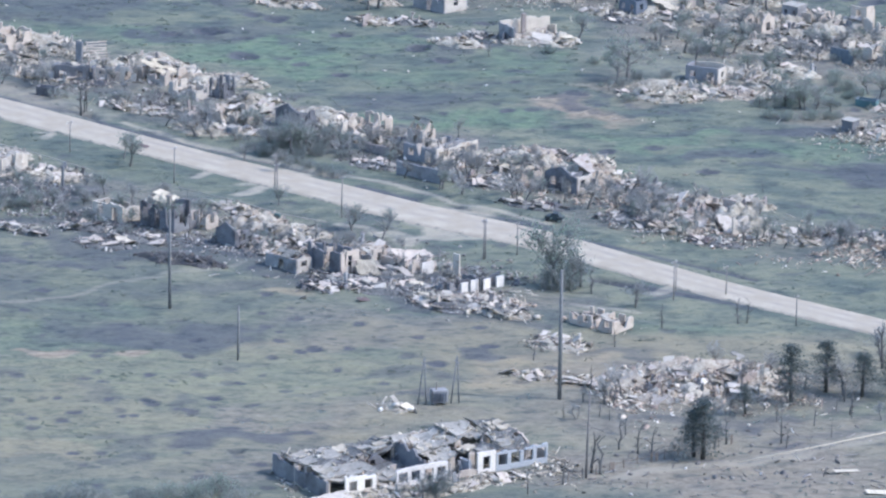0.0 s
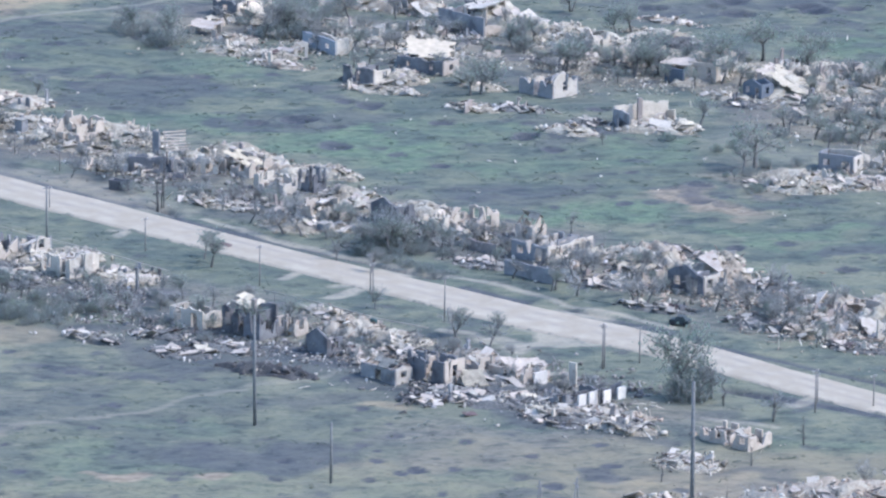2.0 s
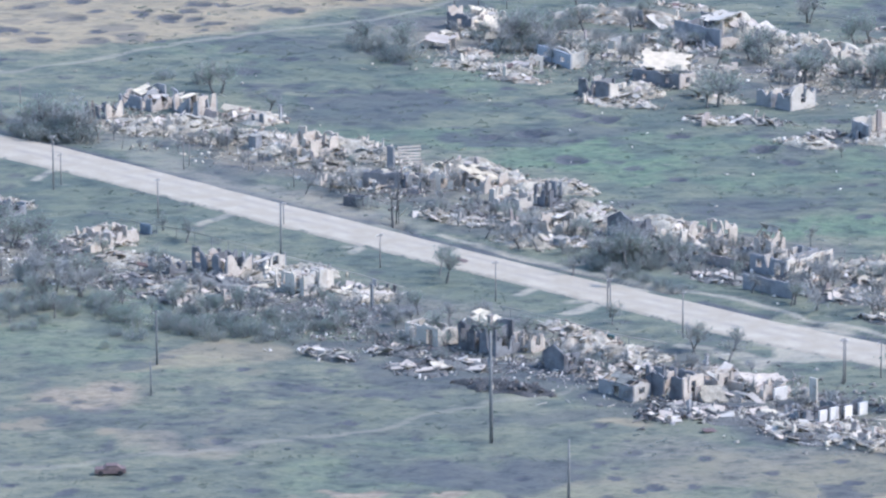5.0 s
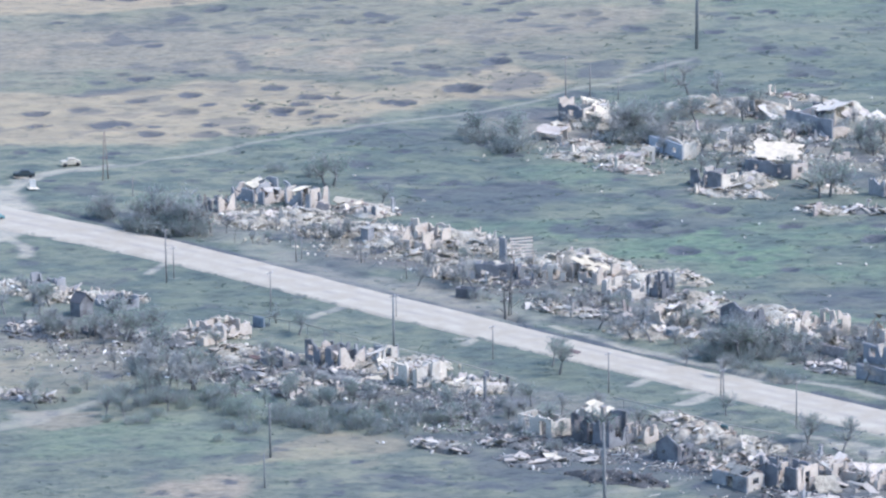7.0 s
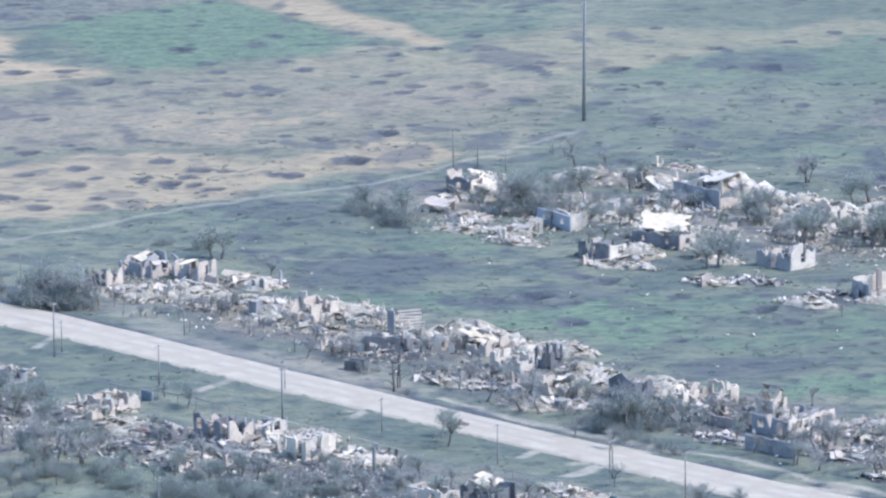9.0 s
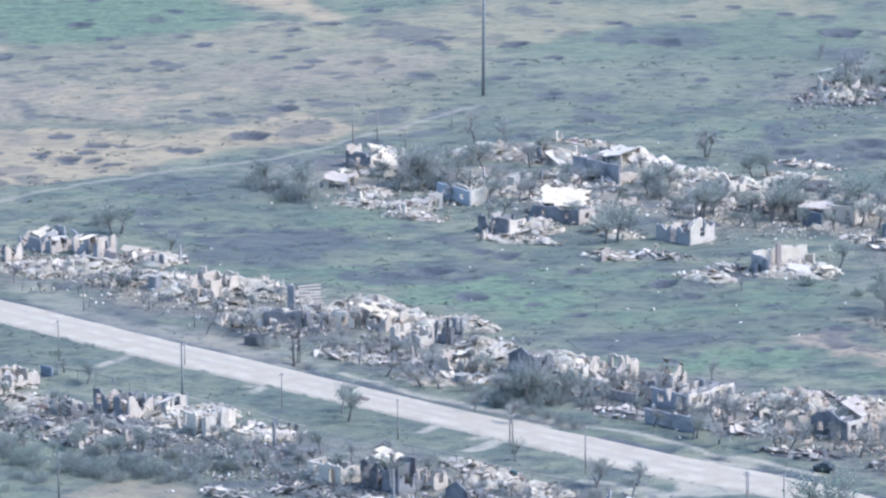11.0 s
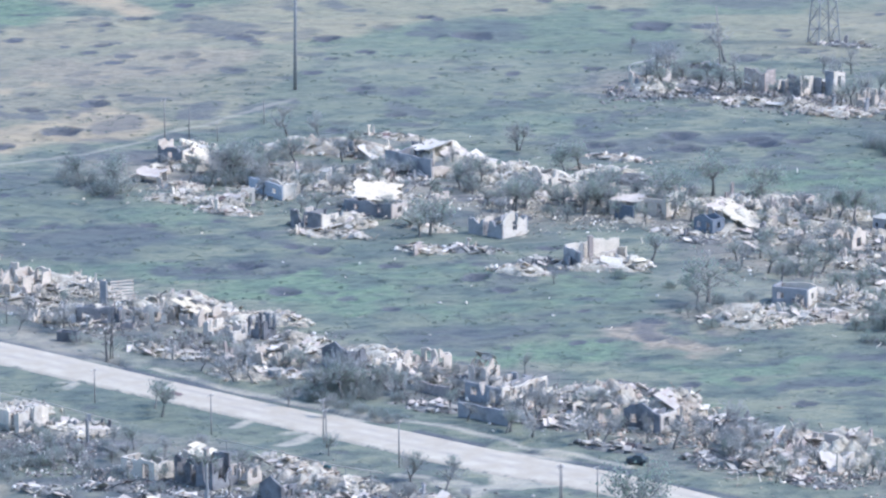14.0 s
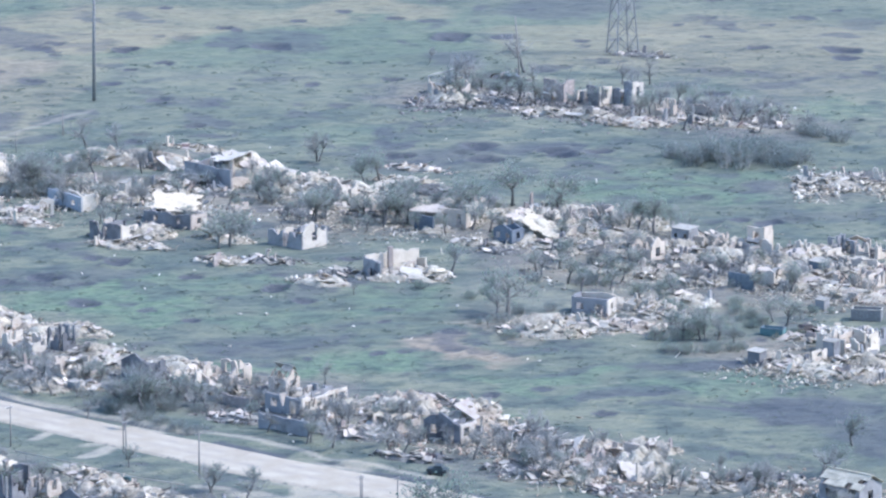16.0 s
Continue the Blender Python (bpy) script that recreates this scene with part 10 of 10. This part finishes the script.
for tx, ty, th in ((1.6, 193.0, 6.0), (4.4, 194.6, 7.0), (6.2, 196.4, 7.4), (8.6, 192.8, 6.4), (10.6, 193.4, 5.6), (3.2, 198.4, 6.6)):
    plant("bare", tx, ty, th, 1.0)
    plant("bush", tx + 1.0, ty - 0.8, th * 0.5, 1.1)
for tx, ty, th in ((16.6, 27.0, 5.6), (18.6, 29.6, 6.4), (20.8, 28.2, 6.8), (22.6, 27.2, 6.0), (24.6, 28.6, 5.2), (19.4, 34.4, 6.4), (22.4, 33.0, 5.4)):
    plant("bare", tx, ty, th, 1.1)
    plant("bush", tx + 0.6, ty - 1.2, th * 0.55, 1.0)
for tx, ty in ((12.3, 35.0), (14.2, 30.0), (16.4, 25.6), (18.8, 22.6), (21.2, 19.8), (23.6, 17.0), (26.0, 13.6), (28.4, 10.8)):
    plant("bush", tx, ty, 1.5, 1.5)
for tx, ty, th in ((-81.5, 121.5, 3.6), (-79.0, 120.0, 4.6), (-76.6, 120.6, 5.2), (-74.2, 118.4, 5.0), (-71.8, 118.0, 5.0), (-77.4, 124.6, 5.2), (-73.0, 123.4, 5.6), (-88.6, 133.0, 4.0), (-87.0, 131.6, 3.4)):
    plant("bush", tx, ty, th * 0.8, 1.2)
    plant("bare", tx + 0.8, ty + 0.6, th * 1.1, 1.1)
plant("bare", 49.9, 182.4, 5.6, 0.9)
plant("bush", 50.2, 182.0, 3.4, 0.8)
grove(-76.8, 28.8, -22.9, -7.1, 10, 24, ('young', 'bare', 'bush', 'bush'), 2.2, 5.0)
grove(-98.1, 65.2, -41.6, 7.1, 12, 22, ('young', 'bush', 'bare', 'bush'), 2.2, 5.0)
grove(-90.2, 45.5, -75.3, 41.1, 4, 14, ('bare', 'bare', 'young'), 3.0, 5.0)
grove(-73.1, 26.3, -63.5, 4.8, 5, 16, ('bare', 'bare', 'bush'), 3.5, 6.0)
grove(-91.4, 5.8, -45.2, -19.4, 10, 20, ('bush', 'green_bush', 'young'), 2.5, 4.5)
grove(-76.2, 4.0, -22.6, -17.0, 6, 26, ('green_bush', 'green_bush', 'bush'), 3.5, 6.0)
grove(-77.6, 18.0, -21.0, -13.8, 9, 18, ('leafy', 'young'), 2.6, 4.6)
grove(-22.7, -13.7, 54.4, -62.7, 9, 29, ('young', 'bare', 'bush', 'snag'), 1.8, 4.5)
grove(-68.2, 126.6, -16.1, 86.1, 8, 20, ('bare', 'young', 'snag'), 2.0, 4.5)
grove(-15.8, 73.7, 59.8, 8.3, 9, 51, ('young', 'bare', 'bare', 'bush'), 2.2, 5.0)
grove(47.9, 12.4, 89.1, -18.4, 8, 27, ('bare', 'bare', 'young'), 2.2, 5.0)
grove(-9.3, 205.6, 109.4, 147.5, 16, 42, ('young', 'young', 'bare', 'bush'), 2.0, 5.0)
grove(8.1, 225.9, 22.4, 186.4, 10, 14, ('leafy', 'bush', 'bush'), 3.0, 6.0)
grove(43.4, 184.3, 108.8, 142.7, 16, 40, ('leafy', 'green_bush', 'young', 'bush'), 1.8, 4.2)
grove(96.3, 107.3, 128.2, 61.0, 14, 26, ('leafy', 'green_bush', 'green_bush'), 2.5, 5.0)
grove(98.3, 125.3, 148.7, 88.0, 18, 38, ('young', 'bare', 'bush'), 2.5, 6.0)
grove(90.7, 284.7, 157.0, 242.5, 11, 38, ('bare', 'snag', 'young'), 3.0, 7.0)
grove(73.7, -16.9, 125.1, -41.9, 9, 22, ('bare', 'young'), 2.5, 5.0)
grove(79.3, 83.2, 123.6, 61.5, 12, 24, ('young', 'green_bush', 'bush'), 2.0, 5.0)
grove(57.8, -122.4, 105.2, -127.1, 16, 40, ('snag', 'snag', 'bare'), 2.0, 4.5)
grove(-32.3, 12.2, -1.8, -22.3, 8, 11, ('young', 'bare', 'bush'), 2.0, 4.0)
grove(-66.0, 124.0, 62.0, 8.0, 10, 60, ('sapling',), 1.8, 4.0)
grove(-30.0, 4.0, 54.0, -62.0, 9, 36, ('sapling',), 1.8, 3.8)
grove(0.0, 204.0, 112.0, 148.0, 16, 50, ('sapling', 'sapling', 'young'), 2.2, 5.0)
grove(100.0, 128.0, 150.0, 92.0, 16, 22, ('sapling',), 2.4, 5.0)
grove(66.0, 0.0, 124.0, -42.0, 9, 26, ('sapling',), 2.0, 4.4)
# ---- loose debris and grass ----
litter(-91.3, 40.1, -23.0, -3.8, 11, 1872, "dark", 1, "grey debris strewn over trampled plots")
litter(-31.6, -0.2, 54.4, -62.7, 11, 4680, "dark", 2, "pale debris strewn over wrecked plots")
litter(-73.0, 138.3, -16.2, 94.5, 10, 3600, "pale", 3, "pale debris of flattened houses")
litter(-20.8, 86.2, 60.1, 11.8, 10, 4680, "dark", 4, "broken masonry and timber over wrecked gardens")
litter(48.4, 19.5, 89.5, -15.2, 10, 2880, "red", 5, "reddish debris over wrecked gardens")
litter(-11.4, 205.8, 108.8, 142.7, 18, 5600, "pale", 6, "pale debris between ruined houses", high=0.5)
litter(98.8, 129.9, 149.5, 92.2, 20, 5000, "pale", 7, "pale debris between shattered houses", high=0.5)
litter(88.4, 285.0, 155.2, 245.7, 14, 3600, "dark", 8, "debris of a wrecked farmstead", high=0.8)
litter(121.8, 49.8, 138.9, 32.3, 12, 2160, "pale", 9, "white debris by a shelled house")
litter(62.3, -119.4, 93.0, -113.0, 10, 1800, "red", 10, "brick debris round a flattened house")
litter(14.6, -163.1, 55.4, -149.7, 8, 1080, "pale", 11, "plaster debris along a wrecked facade")
litter(147.7, 184.2, 168.8, 181.7, 12, 1800, "pale", 12, "pale scattered debris", high=0.8)
litter(73.7, -16.9, 124.5, -45.0, 10, 2520, "red", 13, "reddish debris between wrecked plots")
litter(54.6, -160.0, 101.8, -148.9, 14, 300, "dark", 14, "scraps strewn over a bare yard")
tufts(-85, 130, -175, 60, 12000, 201, 0.26, GRASS, "rough spring grass and weeds")
tufts(-110, 170, -175, 320, 16000, 205, 0.5, SCRUB, "dead weeds among the plots", avoid=("path",), want="bare")
tufts(-95, 155, -175, 60, 4500, 211, 0.8, WEED, "dark clumps of weeds in the meadow", tall=0.22)
tufts(-70, 175, 60, 330, 4500, 212, 1.0, WEED, "dark clumps of weeds in the far meadow", tall=0.22)
litter(-75.2, 180.0, 59.0, 80.3, 26, 26, "white", 21, "white scraps blown over the meadow", low=0.2, high=0.5)
litter(4.4, 127.1, 107.7, 47.5, 22, 22, "white", 22, "white scraps blown over the meadow", low=0.2, high=0.5)
litter(22.2, 244.0, 158.3, 183.0, 30, 16, "white", 23, "white scraps blown over far grass", low=0.25, high=0.6)
litter(-31.3, -7.0, 53.9, -68.4, 11, 620, "white", 31, "white splinters and scraps among wrecked plots", low=0.12, high=0.5)
litter(-86.5, 36.3, -22.9, -7.1, 10, 320, "white", 32, "white splinters and scraps among wrecked plots", low=0.12, high=0.5)
litter(58.0, -119.5, 100.7, -118.7, 14, 130, "white", 33, "white scraps round a flattened house", low=0.12, high=0.4)
litter(-66.3, 128.8, 60.0, 10.1, 9, 300, "white", 34, "white splinters along the far plots", low=0.15, high=0.5)
litter(-7.1, 205.4, 108.2, 138.0, 15, 420, "white", 35, "white splinters between ruined houses", low=0.2, high=0.6)
